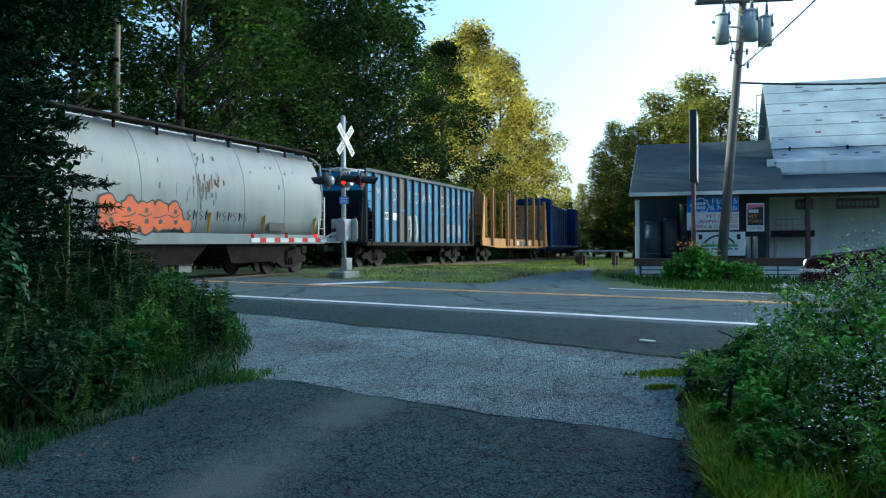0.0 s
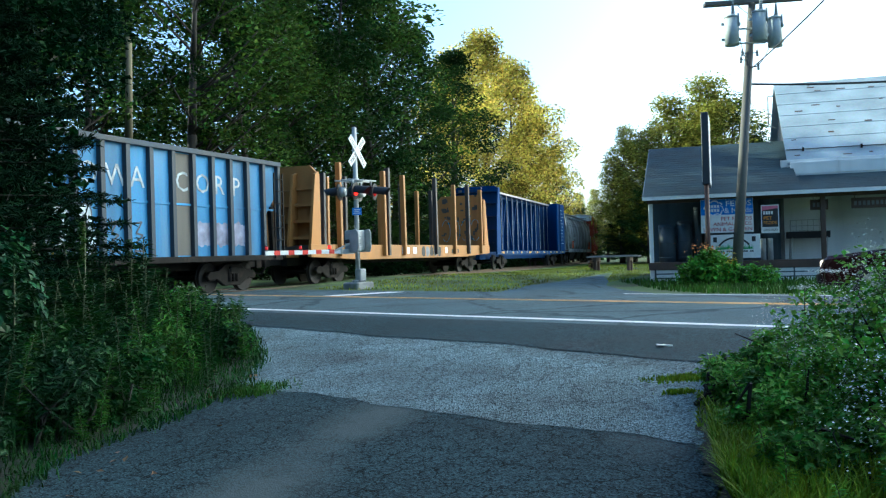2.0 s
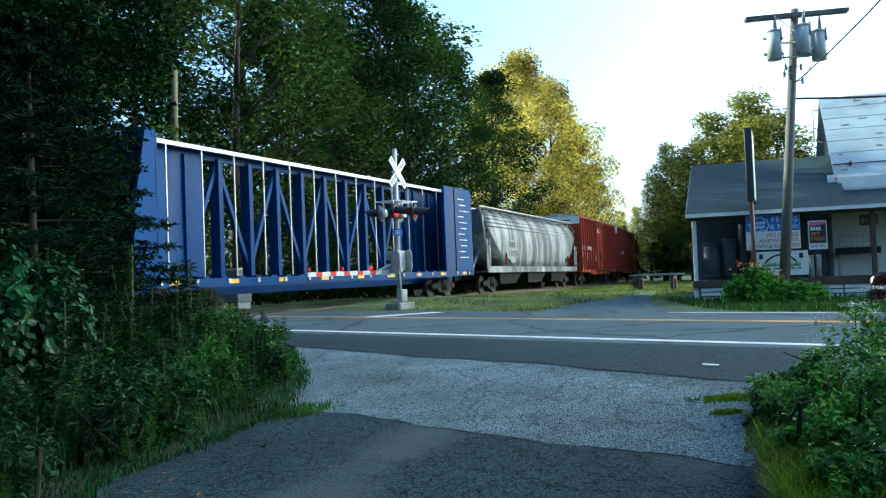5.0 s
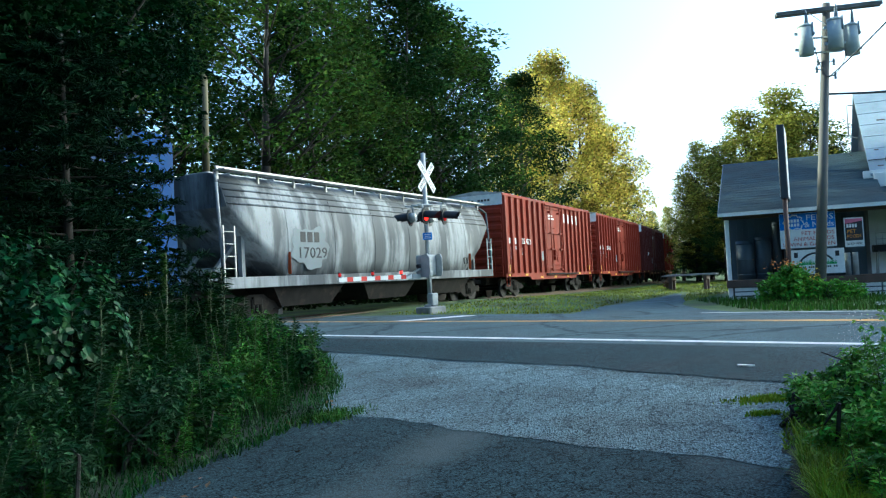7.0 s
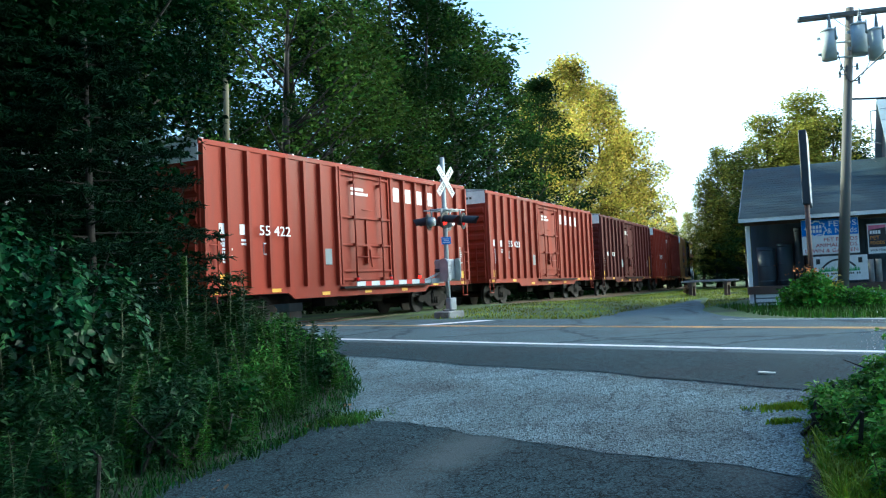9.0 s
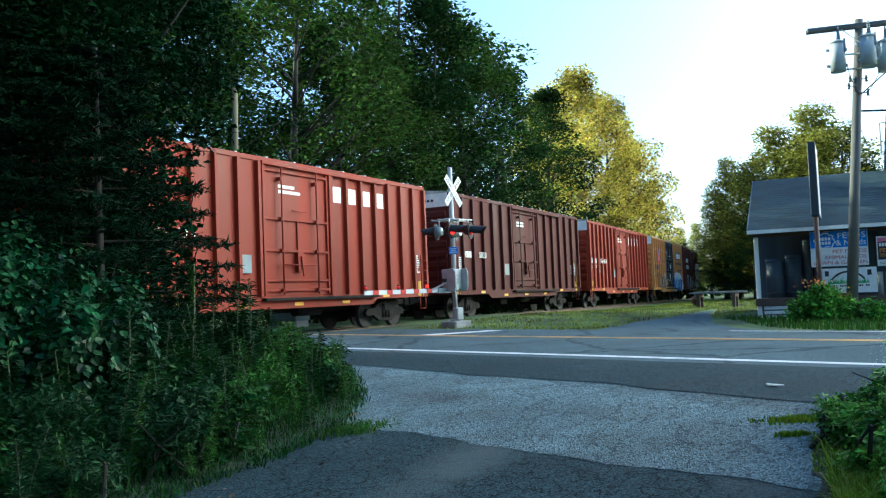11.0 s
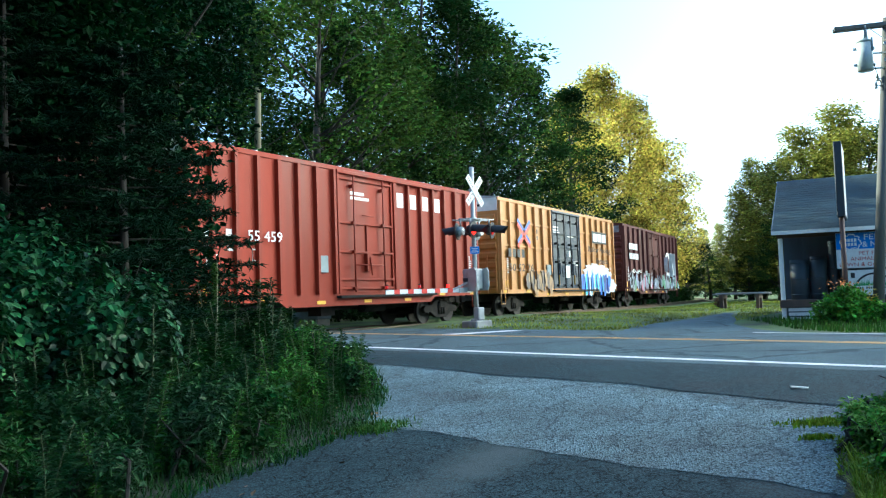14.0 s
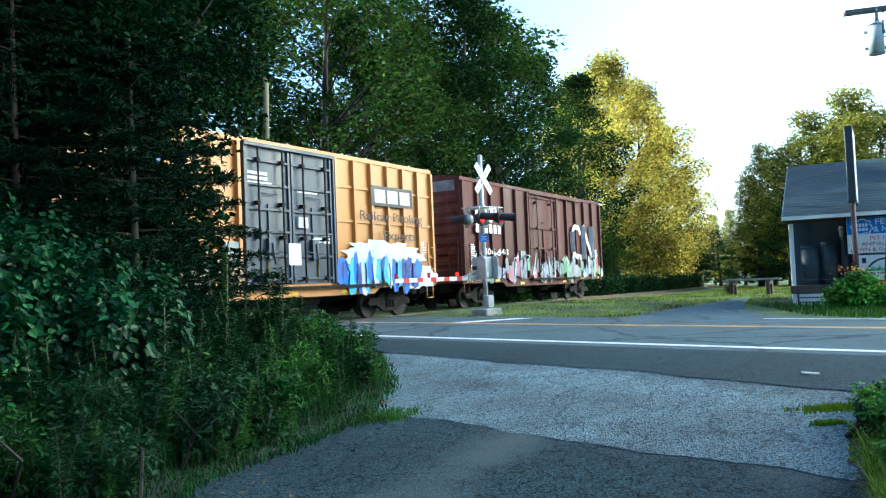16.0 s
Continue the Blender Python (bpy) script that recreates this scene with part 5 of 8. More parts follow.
        box(bm, x - 0.05, x + 0.05, -1.54, -1.5, 1.0, 1.13)
        part("winch", bm, M_ROOF, car)
    add_running_gear(car, L, 2.6)
    return car


SPEED = 10.6


def build_train():
    plan = (
        (lambda: hopper("white covered hopper with orange graffiti and rust stains", M_HOPWHITE, 17.6, True), 10.1, 27.75),
        (gondola, 30.9, 44.9),
        (bulkhead_flat, 46.9, 66.9),
        (centrebeam, 68.35, 90.0),
        (lambda: hopper("grey covered hopper streaked with black grime", M_HOPGREY, 18.3, False), 91.5, 109.8),
        (lambda: red_boxcar("red boxcar with white lettering and plug door", "55 422"), 111.25, 126.45),
        (lambda: red_boxcar("red boxcar with white roof end and plug door", "55 423"), 128.4, 143.6),
        (brown_boxcar, 145.5, 160.7),
        (lambda: red_boxcar("red boxcar with white lettering and plug door", "55 459"), 162.6, 177.8),
        (yellow_boxcar, 179.75, 194.95),
        (graffiti_boxcar, 197.0, 212.2),
    )
    for make, a, b in plan:
        car = make()
        CARS.append((car, (a + b) / 2, b - a))


build_train()


def motions():
    times = [i * 0.5 for i in range(33)]
    for car, c, length in CARS:
        rows = []
        for t in times:
            s = c - SPEED * t
            base = length / 2 - 2.2
            x0, y0, z0, _ = track_at(s - base)
            x1, y1, z1, _ = track_at(s + base)
            head = math.degrees(math.atan2(y1 - y0, x1 - x0))
            dip = -math.degrees(math.atan2(z1 - z0, math.hypot(x1 - x0, y1 - y0)))
            rows.append((t, pose((x0 + x1) / 2, (y0 + y1) / 2, (z0 + z1) / 2, 0, dip, head)))
        walk(car, rows)
    for wheel, rest in WHEELS:
        rows = []
        for k in range(241):
            t = k * 2 / FPS
            rows.append((t, rest @ pose(0, 0, 0, 0, -math.degrees(SPEED * t / 0.46), 0)))
        walk(wheel, rows)

# ---- crossing signal ----
M_GALV = mat("galvanised_steel", (0.45, 0.46, 0.45), 0.5, 0.15, vary=0.12, scale=5)
M_CONCRETE = mat("concrete", (0.33, 0.32, 0.3), 0.9, vary=0.2, scale=4, fine=40, bump=0.4)
M_HOOD = mat("black_signal_paint", (0.015, 0.015, 0.017), 0.5, vary=0.1)
M_SIGNWHITE = mat("white_sign_sheet", (0.75, 0.75, 0.74), 0.5, vary=0.05, dirt=(0.45, 0.43, 0.4), dirt_amount=0.15)
M_SIGNRED = mat("red_sign_sheet", (0.6, 0.03, 0.02), 0.45, vary=0.06)
M_SIGNBLUE = mat("blue_sign_sheet", (0.02, 0.16, 0.6), 0.45, vary=0.06)
M_REDLIT = glow("red_lamp_lit", (1.0, 0.012, 0.006), 1.3)
M_REDDIM = glow("red_lamp_dim", (0.35, 0.01, 0.01), 0.4)
M_WHITELIT = glow("white_lamp_lit", (1.0, 0.95, 0.85), 0.8)


def lamp_unit(parent, m, lens, back):
    """A flashing lamp facing local +x: round black screen, hood, lens and housing."""
    u = new("lamp_unit")
    u.parent = parent
    u.matrix_basis = m
    bm = bmesh.new()
    tube(bm, (-0.012, 0, 0), (0.012, 0, 0), 0.27, seg=28)
    part("screen", bm, M_HOOD, u, "round black background disc")
    bm = bmesh.new()
    n = 16
    ring = []
    for x, a0 in ((0.01, 0.17), (0.52, 0.17)):
        ring.append([(x, math.cos(t), math.sin(t)) for t in np.linspace(-0.35, math.pi + 0.35, n)])
    for r, flip in ((0.175, 1), (0.168, -1)):
        va = [bm.verts.new((x, c * r, s * r)) for x, c, s in ring[0]]
        vb = [bm.verts.new((x * (0.75 + 0.25 * max(0, s)), c * r, s * r - 0.02)) for x, c, s in ring[1]]
        for i in range(n - 1):
            bm.faces.new((va[i], va[i + 1], vb[i + 1], vb[i]) if flip > 0 else (va[i], vb[i], vb[i + 1], va[i + 1]))
    part("hood", bm, M_HOOD, u)
    bm = bmesh.new()
    tube(bm, (0.012, 0, 0), (0.03, 0, 0), 0.15, 0.14, 24)
    part("lens", bm, lens, u, "red round lens")
    bm = bmesh.new()
    tube(bm, (-0.2, 0, 0), (-0.012, 0, 0), 0.13, 0.17, 16)
    part("housing", bm, M_GALV if back else M_HOOD, u)
    if back:
        bm = bmesh.new()
        tube(bm, (-0.21, 0.02, 0.05), (-0.2, 0.02, 0.05), 0.03, seg=10)
        part("peep_light", bm, M_WHITELIT, u, "small side light")
    bm = bmesh.new()
    tube(bm, (-0.12, 0, 0.15), (-0.12, 0, 0.36), 0.03, seg=8)
    part("hanger", bm, M_GALV, u)
    return u


def build_signal():
    px, py = -3.15, 26.5
    gz = height(px, py)
    sig = thing("crossing_signal", "grey steel railway crossing signal with lowered striped gate", "crossing signal", pose(px, py, gz, 0, 0, -39.0))
    bm = bmesh.new()
    prism(bm, [(-0.36, -0.36), (0.36, -0.36), (0.36, 0.36), (-0.36, 0.36)], "z", -0.25, 0.2)
    part("foundation", bm, M_CONCRETE, sig, "weathered concrete block", bevel=0.04)
    bm = bmesh.new()
    tube(bm, (0, 0, 0.2), (0, 0, 5.12), 0.075, seg=16)
    tube(bm, (0, 0, 5.1), (0, 0, 5.14), 0.08, 0.05, 16)
    tube(bm, (0, 0, 0.2), (0, 0, 0.26), 0.2, seg=16)
    part("mast", bm, M_GALV, sig)
    bm = bmesh.new()
    box(bm, -0.02, 0.24, -0.14, 0.14, 0.22, 0.62)
    part("base_box", bm, M_GALV, sig, bevel=0.03)
    bm = bmesh.new()
    tube(bm, (0.1, -0.06, 0.6), (0.08, -0.06, 1.3), 0.025, seg=8)
    part("conduit", bm, M_GALV, sig)
    # two crossed boards, with plain dark bars in place of the words
    for k, (a, xo) in enumerate(((45, 0.10), (-45, 0.125))):
        bm = bmesh.new()
        box(bm, -0.01, 0.01, -0.61, 0.61, -0.115, 0.115)
        b = part("cross_board", bm, M_SIGNWHITE, sig, m=pose(xo, 0, 4.35, 0, 0, 13) @ pose(0, 0, 0, a, 0, 0), bevel=0.006)
        bm = bmesh.new()
        for i in range(8):
            if k == 1 and i in (3, 4):
                continue
            y = -0.53 + i * 0.14
            for dy, w in ((0, 0.022), (0.045, 0.016), (0.085, 0.02)):
                box(bm, 0.011, 0.013, y + dy, y + dy + w, -0.065, 0.065)
        part("lettering", bm, M_HOOD, b)
    bm = bmesh.new()
    box(bm, -0.02, 0.1, -0.05, 0.05, 4.25, 4.45)
    part("board_bracket", bm, M_GALV, sig)
    # lamp arm
    bm = bmesh.new()
    tube(bm, (0.0, -0.62, 3.42), (0.0, 0.62, 3.42), 0.03, seg=10)
    tube(bm, (0.3, -0.62, 3.42), (0.3, 0.62, 3.42), 0.025, seg=8)
    tube(bm, (-0.3, -0.62, 3.42), (-0.3, 0.62, 3.42), 0.025, seg=8)
    tube(bm, (-0.35, 0, 3.42), (0.35, 0, 3.42), 0.035, seg=10)
    tube(bm, (0, 0, 3.3), (0, 0, 3.5), 0.11, seg=14)
    part("lamp_arm", bm, M_GALV, sig)
    lamp_unit(sig, pose(0.42, -0.42, 3.06, 0, 4, 18), M_REDLIT, False)
    lamp_unit(sig, pose(0.42, 0.42, 3.06, 0, 4, 26), M_REDDIM, False)
    lamp_unit(sig, pose(-0.3, -0.42, 3.06, 0, 4, 206), M_REDDIM, True)
    lamp_unit(sig, pose(-0.3, 0.42, 3.06, 0, 4, 198), M_REDLIT, True)
    bm = bmesh.new()
    box(bm, 0.08, 0.09, -0.15, 0.15, 2.33, 2.56)
    s = part("notice_plate", bm, M_SIGNBLUE, sig, "small blue notice plate", m=pose(0, 0, 0, 0, 0, -35), bevel=0.004)
    bm = bmesh.new()
    for i, w in enumerate((0.2, 0.16, 0.22)):
        box(bm, 0.091, 0.093, -w / 2, w / 2, 2.49 - i * 0.055, 2.51 - i * 0.055)
    part("lettering", bm, M_SIGNWHITE, s)
    # gate mechanism
    mech = new("gate_mechanism")
    mech.parent = sig
    bm = bmesh.new()
    box(bm, -0.28, 0.14, -0.3, 0.22, 1.2, 1.85)
    part("case", bm, M_GALV, mech, "grey steel machine case", bevel=0.03)
    bm = bmesh.new()
    prism(bm, [(-0.28, 1.15), (0.3, 1.15), (0.36, 1.3), (0.36, 1.75), (0.28, 1.88), (-0.28, 1.8)], "y", 0.24, 0.29)
    part("side_arm", bm, M_GALV, mech, bevel=0.015)
    bm = bmesh.new()
    prism(bm, [(0.05, 1.15), (0.4, 1.12), (0.48, 1.3), (0.48, 1.75), (0.36, 1.88), (0.1, 1.84)], "y", -0.42, -0.36)
    part("counterweight_arm", bm, M_ROOF, mech, "pale counterweight plate", bevel=0.015)
    for z in (1.25, 1.5, 1.72):
        bm = bmesh.new()
        box(bm, 0.2, 0.44, -0.36, -0.24, z - 0.09, z + 0.08)
        part("counterweight", bm, M_GALV, mech, bevel=0.02)
    bm = bmesh.new()
    tube(bm, (0.0, -0.5, 1.5), (0.0, 0.4, 1.5), 0.06, seg=12)
    for zz in (1.3, 1.75):
        tube(bm, (-0.3, -0.2, zz), (-0.33, -0.2, zz), 0.04, seg=8)
    part("shaft", bm, M_HOOD, mech)
    # gate arm reaching across the lane
    gate = new("gate_arm")
    gate.parent = sig
    y = -0.35
    bm = bmesh.new()
    box(bm, -0.05, 0.05, -0.75, -0.2, 1.1, 1.26)
    bar(bm, (0.02, -0.3, 1.45), (0.0, -1.0, 1.2), 0.05)
    part("arm_bracket", bm, M_GALV, gate)
    y = -0.7
    for i in range(11):
        ln = 0.22 if i % 2 else 0.31
        bm = bmesh.new()
        box(bm, -0.02, 0.02, y - ln + 0.002, y, 1.12, 1.25)
        part("stripe", bm, M_SIGNRED if i % 2 else M_SIGNWHITE, gate, "red and white reflective stripe")
        y -= ln
    for yy, mt in ((-1.2, M_REDLIT), (-2.35, M_REDDIM), (-3.6, M_REDDIM)):
        bm = bmesh.new()
        tube(bm, (0, yy, 1.28), (0, yy, 1.37), 0.05, 0.045, 12)
        part("gate_lamp", bm, mt, gate, "small red gate lamp")
        bm = bmesh.new()
        box(bm, -0.03, 0.03, yy - 0.03, yy + 0.03, 1.24, 1.285)
        tube(bm, (0, yy, 1.37), (0, yy, 1.4), 0.055, 0.04, 12)
        part("lamp_holder", bm, M_HOOD, gate)


build_signal()

# ---- feed store ----
M_SHINGLE = mat("grey_blue_shingles", (0.036, 0.056, 0.07), 0.9, spec=0.12, vary=0.18, scale=1.2, fine=22, bump=0.5)
M_METALROOF = mat("pale_painted_metal_roof", (0.35, 0.41, 0.46), 0.7, spec=0.25, vary=0.15, scale=0.9, fine=14, bump=0.1, dirt=(0.2, 0.17, 0.15), dirt_amount=0.14)
M_DARKBOARD = mat("dark_weathered_boards", (0.1, 0.13, 0.155), 0.85, vary=0.3, scale=1.5, fine=25, streak=True)
M_WHITEBOARD = mat("white_painted_boards", (0.74, 0.75, 0.74), 0.7, vary=0.08, scale=1.2, fine=30, dirt=(0.35, 0.32, 0.28), dirt_amount=0.2, streak=True)
M_GREYBOARD = mat("bare_grey_boards", (0.2, 0.2, 0.2), 0.85, vary=0.2, scale=1.5, fine=30)
M_BROWNWOOD = mat("brown_porch_wood", (0.09, 0.06, 0.045), 0.8, vary=0.25, scale=2, fine=30, streak=True)
M_DECK = mat("deck_wood", (0.12, 0.09, 0.075), 0.85, vary=0.25, scale=2, fine=30)
M_TANK = mat("dark_blue_grey_sheet", (0.06, 0.085, 0.11), 0.5, vary=0.2, scale=2, streak=True)
M_GREENINK = mat("green_ink", (0.05, 0.3, 0.06), 0.6, vary=0.2)
M_REDINK = mat("dark_red_ink", (0.4, 0.05, 0.05), 0.6, vary=0.1)
M_ORANGEINK = mat("orange_ink", (0.75, 0.3, 0.02), 0.6, vary=0.1)
M_PINKINK = mat("pink_ink", (0.6, 0.15, 0.25), 0.6, vary=0.1)
M_BLACKINK = mat("black_ink", (0.02, 0.02, 0.025), 0.5, vary=0.1)
M_GLASS = mat("dark_window_glass", (0.02, 0.025, 0.03), 0.08, vary=0.1, bump=0)
STORE = pose(6.7, 29.0, 0, 0, 0, -16.0)


def store_at(k, b, z):
    return STORE @ Vector((k, b, z))


def build_store():
    st = thing("feed_store", "old feed store with covered porch and pale metal barn roof", "store", STORE)
    g = -0.24
    # porch deck on posts, with slatted skirting
    bm = bmesh.new()
    box(bm, -0.05, 19, 0.05, 2.0, 0.38, 0.44)
    part("porch_floor", bm, M_DECK, st)
    bm = bmesh.new()
    box(bm, -0.05, 19, -0.02, 0.05, 0.2, 0.46)
    part("deck_beam", bm, M_BROWNWOOD, st, "dark brown deck beam", bevel=0.008)
    for i, z in enumerate((-0.22, -0.07, 0.08)):
        for k0, k1 in ((0.2, 4.6), (4.65, 9.4), (9.45, 14.2), (14.25, 18.9)):
            bm = bmesh.new()
            box(bm, k0, k1, 0.02, 0.05, z, z + 0.11)
            part("skirt_board", bm, M_WHITEBOARD, st)
    bm = bmesh.new()
    box(bm, 0.1, 18.9, 0.3, 0.34, g - 0.2, 0.38)
    part("skirt_backing", bm, M_DARKBOARD, st)
    for i, k in enumerate((0.06, 5.56, 10.2, 14.6, 18.8)):
        bm = bmesh.new()
        w = 0.07 if i == 0 else 0.075
        box(bm, k - w, k + w, 0.06, 0.06 + 2 * w, 0.44 if i else g - 0.3, 2.62)
        part("porch_post", bm, M_WHITEBOARD if i == 0 else M_BROWNWOOD, st, "white porch post" if i == 0 else "brown porch post", bevel=0.01)
    bm = bmesh.new()
    box(bm, -0.05, 19, 0.0, 0.14, 2.5, 2.64)
    part("porch_beam", bm, M_BROWNWOOD, st)
    # back wall of the porch: dark boards, then white boards
    for i in range(22):
        k = 0.1 + i * 0.2
        bm = bmesh.new()
        box(bm, k + 0.004, k + 0.196, 2.0 + 0.006 * (i % 2), 2.06, 0.44, 3.4)
        part("wall_board", bm, M_DARKBOARD, st)
    bm = bmesh.new()
    box(bm, 0.06, 4.5, 2.06, 2.2, g - 0.2, 3.45)
    part("wall", bm, M_DARKBOARD, st)
    for i in range(15):
        z = 0.44 + i * 0.2
        bm = bmesh.new()
        prism(bm, [(1.965, z), (1.985, z + 0.199), (2.1, z + 0.199), (2.1, z)], "x", 4.52, 19)
        part("clapboard", bm, M_WHITEBOARD, st)
    bm = bmesh.new()
    box(bm, 4.5, 19, 2.1, 2.3, g - 0.2, 3.95)
    part("wall", bm, M_WHITEBOARD, st)
    bm = bmesh.new()
    box(bm, 4.42, 4.54, 1.93, 2.0, 0.44, 2.64)
    part("corner_board", bm, M_GREYBOARD, st)
    for y0, y1 in ((2.2, 10.6),):
        bm = bmesh.new()
        prism(bm, [(2.2, g - 0.2), (10.6, g - 0.2), (10.6, 2.7), (5.3, 4.86), (2.2, 3.58)], "x", 0.1, 0.24)
        part("gable_wall", bm, M_DARKBOARD, st)
    bm = bmesh.new()
    box(bm, 0.1, 19, 10.45, 10.6, g - 0.2, 2.8)
    part("wall", bm, M_DARKBOARD, st)
    # low roof in shingle courses
    def slope(name, k0, k1, b0, z0, b1, z1, material, courses, label):
        roof = new(name)
        roof.parent = st
        tagged(roof, label)
        for i in range(courses):
            ba, bb = b0 + (b1 - b0) * i / courses, b0 + (b1 - b0) * (i + 1) / courses
            za, zb = z0 + (z1 - z0) * i / courses, z0 + (z1 - z0) * (i + 1) / courses
            bm = bmesh.new()
            prism(bm, [(ba, za + 0.003), (bb, zb), (bb, zb - 0.06), (ba, za - 0.06)], "x", k0, k1)
            part("course", bm, material, roof)
    slope("low_roof", -0.16, 4.9, -0.32, 2.7, 5.3, 5.0, M_SHINGLE, 22, "grey shingle roof")
    slope("low_roof_back", -0.16, 4.9, 11.0, 2.7, 5.3, 5.0, M_SHINGLE, 6, "grey shingle roof")
    slope("porch_roof", 4.9, 19.2, -0.32, 2.7, 2.15, 3.42, M_SHINGLE, 10, "grey shingle porch roof")
    bm = bmesh.new()
    box(bm, -0.18, 19.2, -0.36, -0.32, 2.6, 2.72)
    part("fascia", bm, M_WHITEBOARD, st, "white painted eave board")
    bm = bmesh.new()
    prism(bm, [(-0.34, 2.6), (-0.34, 2.71), (5.3, 5.01), (5.3, 4.9)], "x", -0.19, -0.16)
    part("rake_board", bm, M_DARKBOARD, st)
    # barn: pale metal roof over a grey gable
    bm = bmesh.new()
    prism(bm, [(2.3, g), (10.4, g), (10.4, 3.9), (6.4, 7.2), (2.3, 3.9)], "x", 4.97, 5.12)
    part("barn_gable", bm, M_GREYBOARD, st, "bare grey gable boards")
    roof = new("barn_roof")
    roof.parent = st
    tagged(roof, "pale painted metal roof with rust spots")
    n = 22
    for i in range(n):
        k0 = 4.72 + i * 0.66
        for b0, z0, b1, z1 in ((2.05, 3.82, 6.4, 7.42), (10.75, 3.82, 6.4, 7.42)):
            bm = bmesh.new()
            prism(bm, [(b0, z0), (b1, z1), (b1, z1 - 0.06), (b0, z0 - 0.06)], "x", k0 + 0.0005, k0 + 0.6595)
            part("sheet", bm, M_METALROOF, roof)
    for j in range(1, 7):
        f = j / 7
        bm = bmesh.new()
        b, z = 2.05 + 4.35 * f, 3.82 + 3.6 * f
        box(bm, 4.72, 19.2, b - 0.02, b + 0.02, z - 0.02, z + 0.0015)
        part("lap_seam", bm, M_METALROOF, roof)
    r = random.Random(2)
    for i in range(34):
        f, k = r.uniform(0.05, 0.95), r.uniform(4.9, 12)
        b, z = 2.05 + 4.35 * f, 3.82 + 3.6 * f
        bm = bmesh.new()
        w = r.uniform(0.04, 0.16)
        m = Matrix.Translation((k, b, z + 0.004)) @ Matrix.Rotation(math.atan2(3.6, 4.35), 4, "X")
        box(bm, -w, w, -0.025, 0.025 + r.uniform(0, 0.04), 0, 0.004, m)
        part("rust_spot", bm, M_BROWNWOOD, roof)
    bm = bmesh.new()
    box(bm, 4.8, 19.1, 1.95, 2.1, 3.42, 3.85)
    part("barn_fascia", bm, M_WHITEBOARD, st, "white band under the barn eave", bevel=0.01)
    bm = bmesh.new()
    tube(bm, (4.72, 2.6, 4.36), (19, 2.6, 4.36), 0.018, seg=6)
    for k in np.arange(5.3, 18, 1.9):
        box(bm, k - 0.03, k + 0.03, 2.52, 2.62, 4.28, 4.42)
    part("snow_rail", bm, M_UNDER, st)
    bm = bmesh.new()
    for p, q in (((4.7, 6.0, 6.9), (4.45, 6.0, 6.9)), ((4.45, 6.0, 6.9), (4.45, 6.0, 5.7)), ((4.45, 6.0, 5.7), (4.75, 6.0, 5.6))):
        tube(bm, p, q, 0.03, seg=6)
    part("vent_pipe", bm, M_GALV, st)
    # door frame and a window on the porch wall
    bm = bmesh.new()
    box(bm, 9.0, 10.0, 1.93, 1.97, 0.44, 2.45)
    d = part("door", bm, M_BROWNWOOD, st, "brown panelled door")
    bm = bmesh.new()
    box(bm, 9.2, 9.8, 1.915, 1.93, 1.5, 2.25)
    part("pane", bm, M_GLASS, d)


build_store()


def board_sign(name, label, k0, k1, z0, z1, b, face, depth=0.03):
    """A flat sign hung in the porch's front plane; returns the thing, with its corner at the origin."""
    s = thing(name, label, "sign", STORE @ pose(k0, b, z0))
    bm = bmesh.new()
    box(bm, 0, k1 - k0, 0, depth, 0, z1 - z0)
    part("panel", bm, face, s, bevel=0.006)
    return s


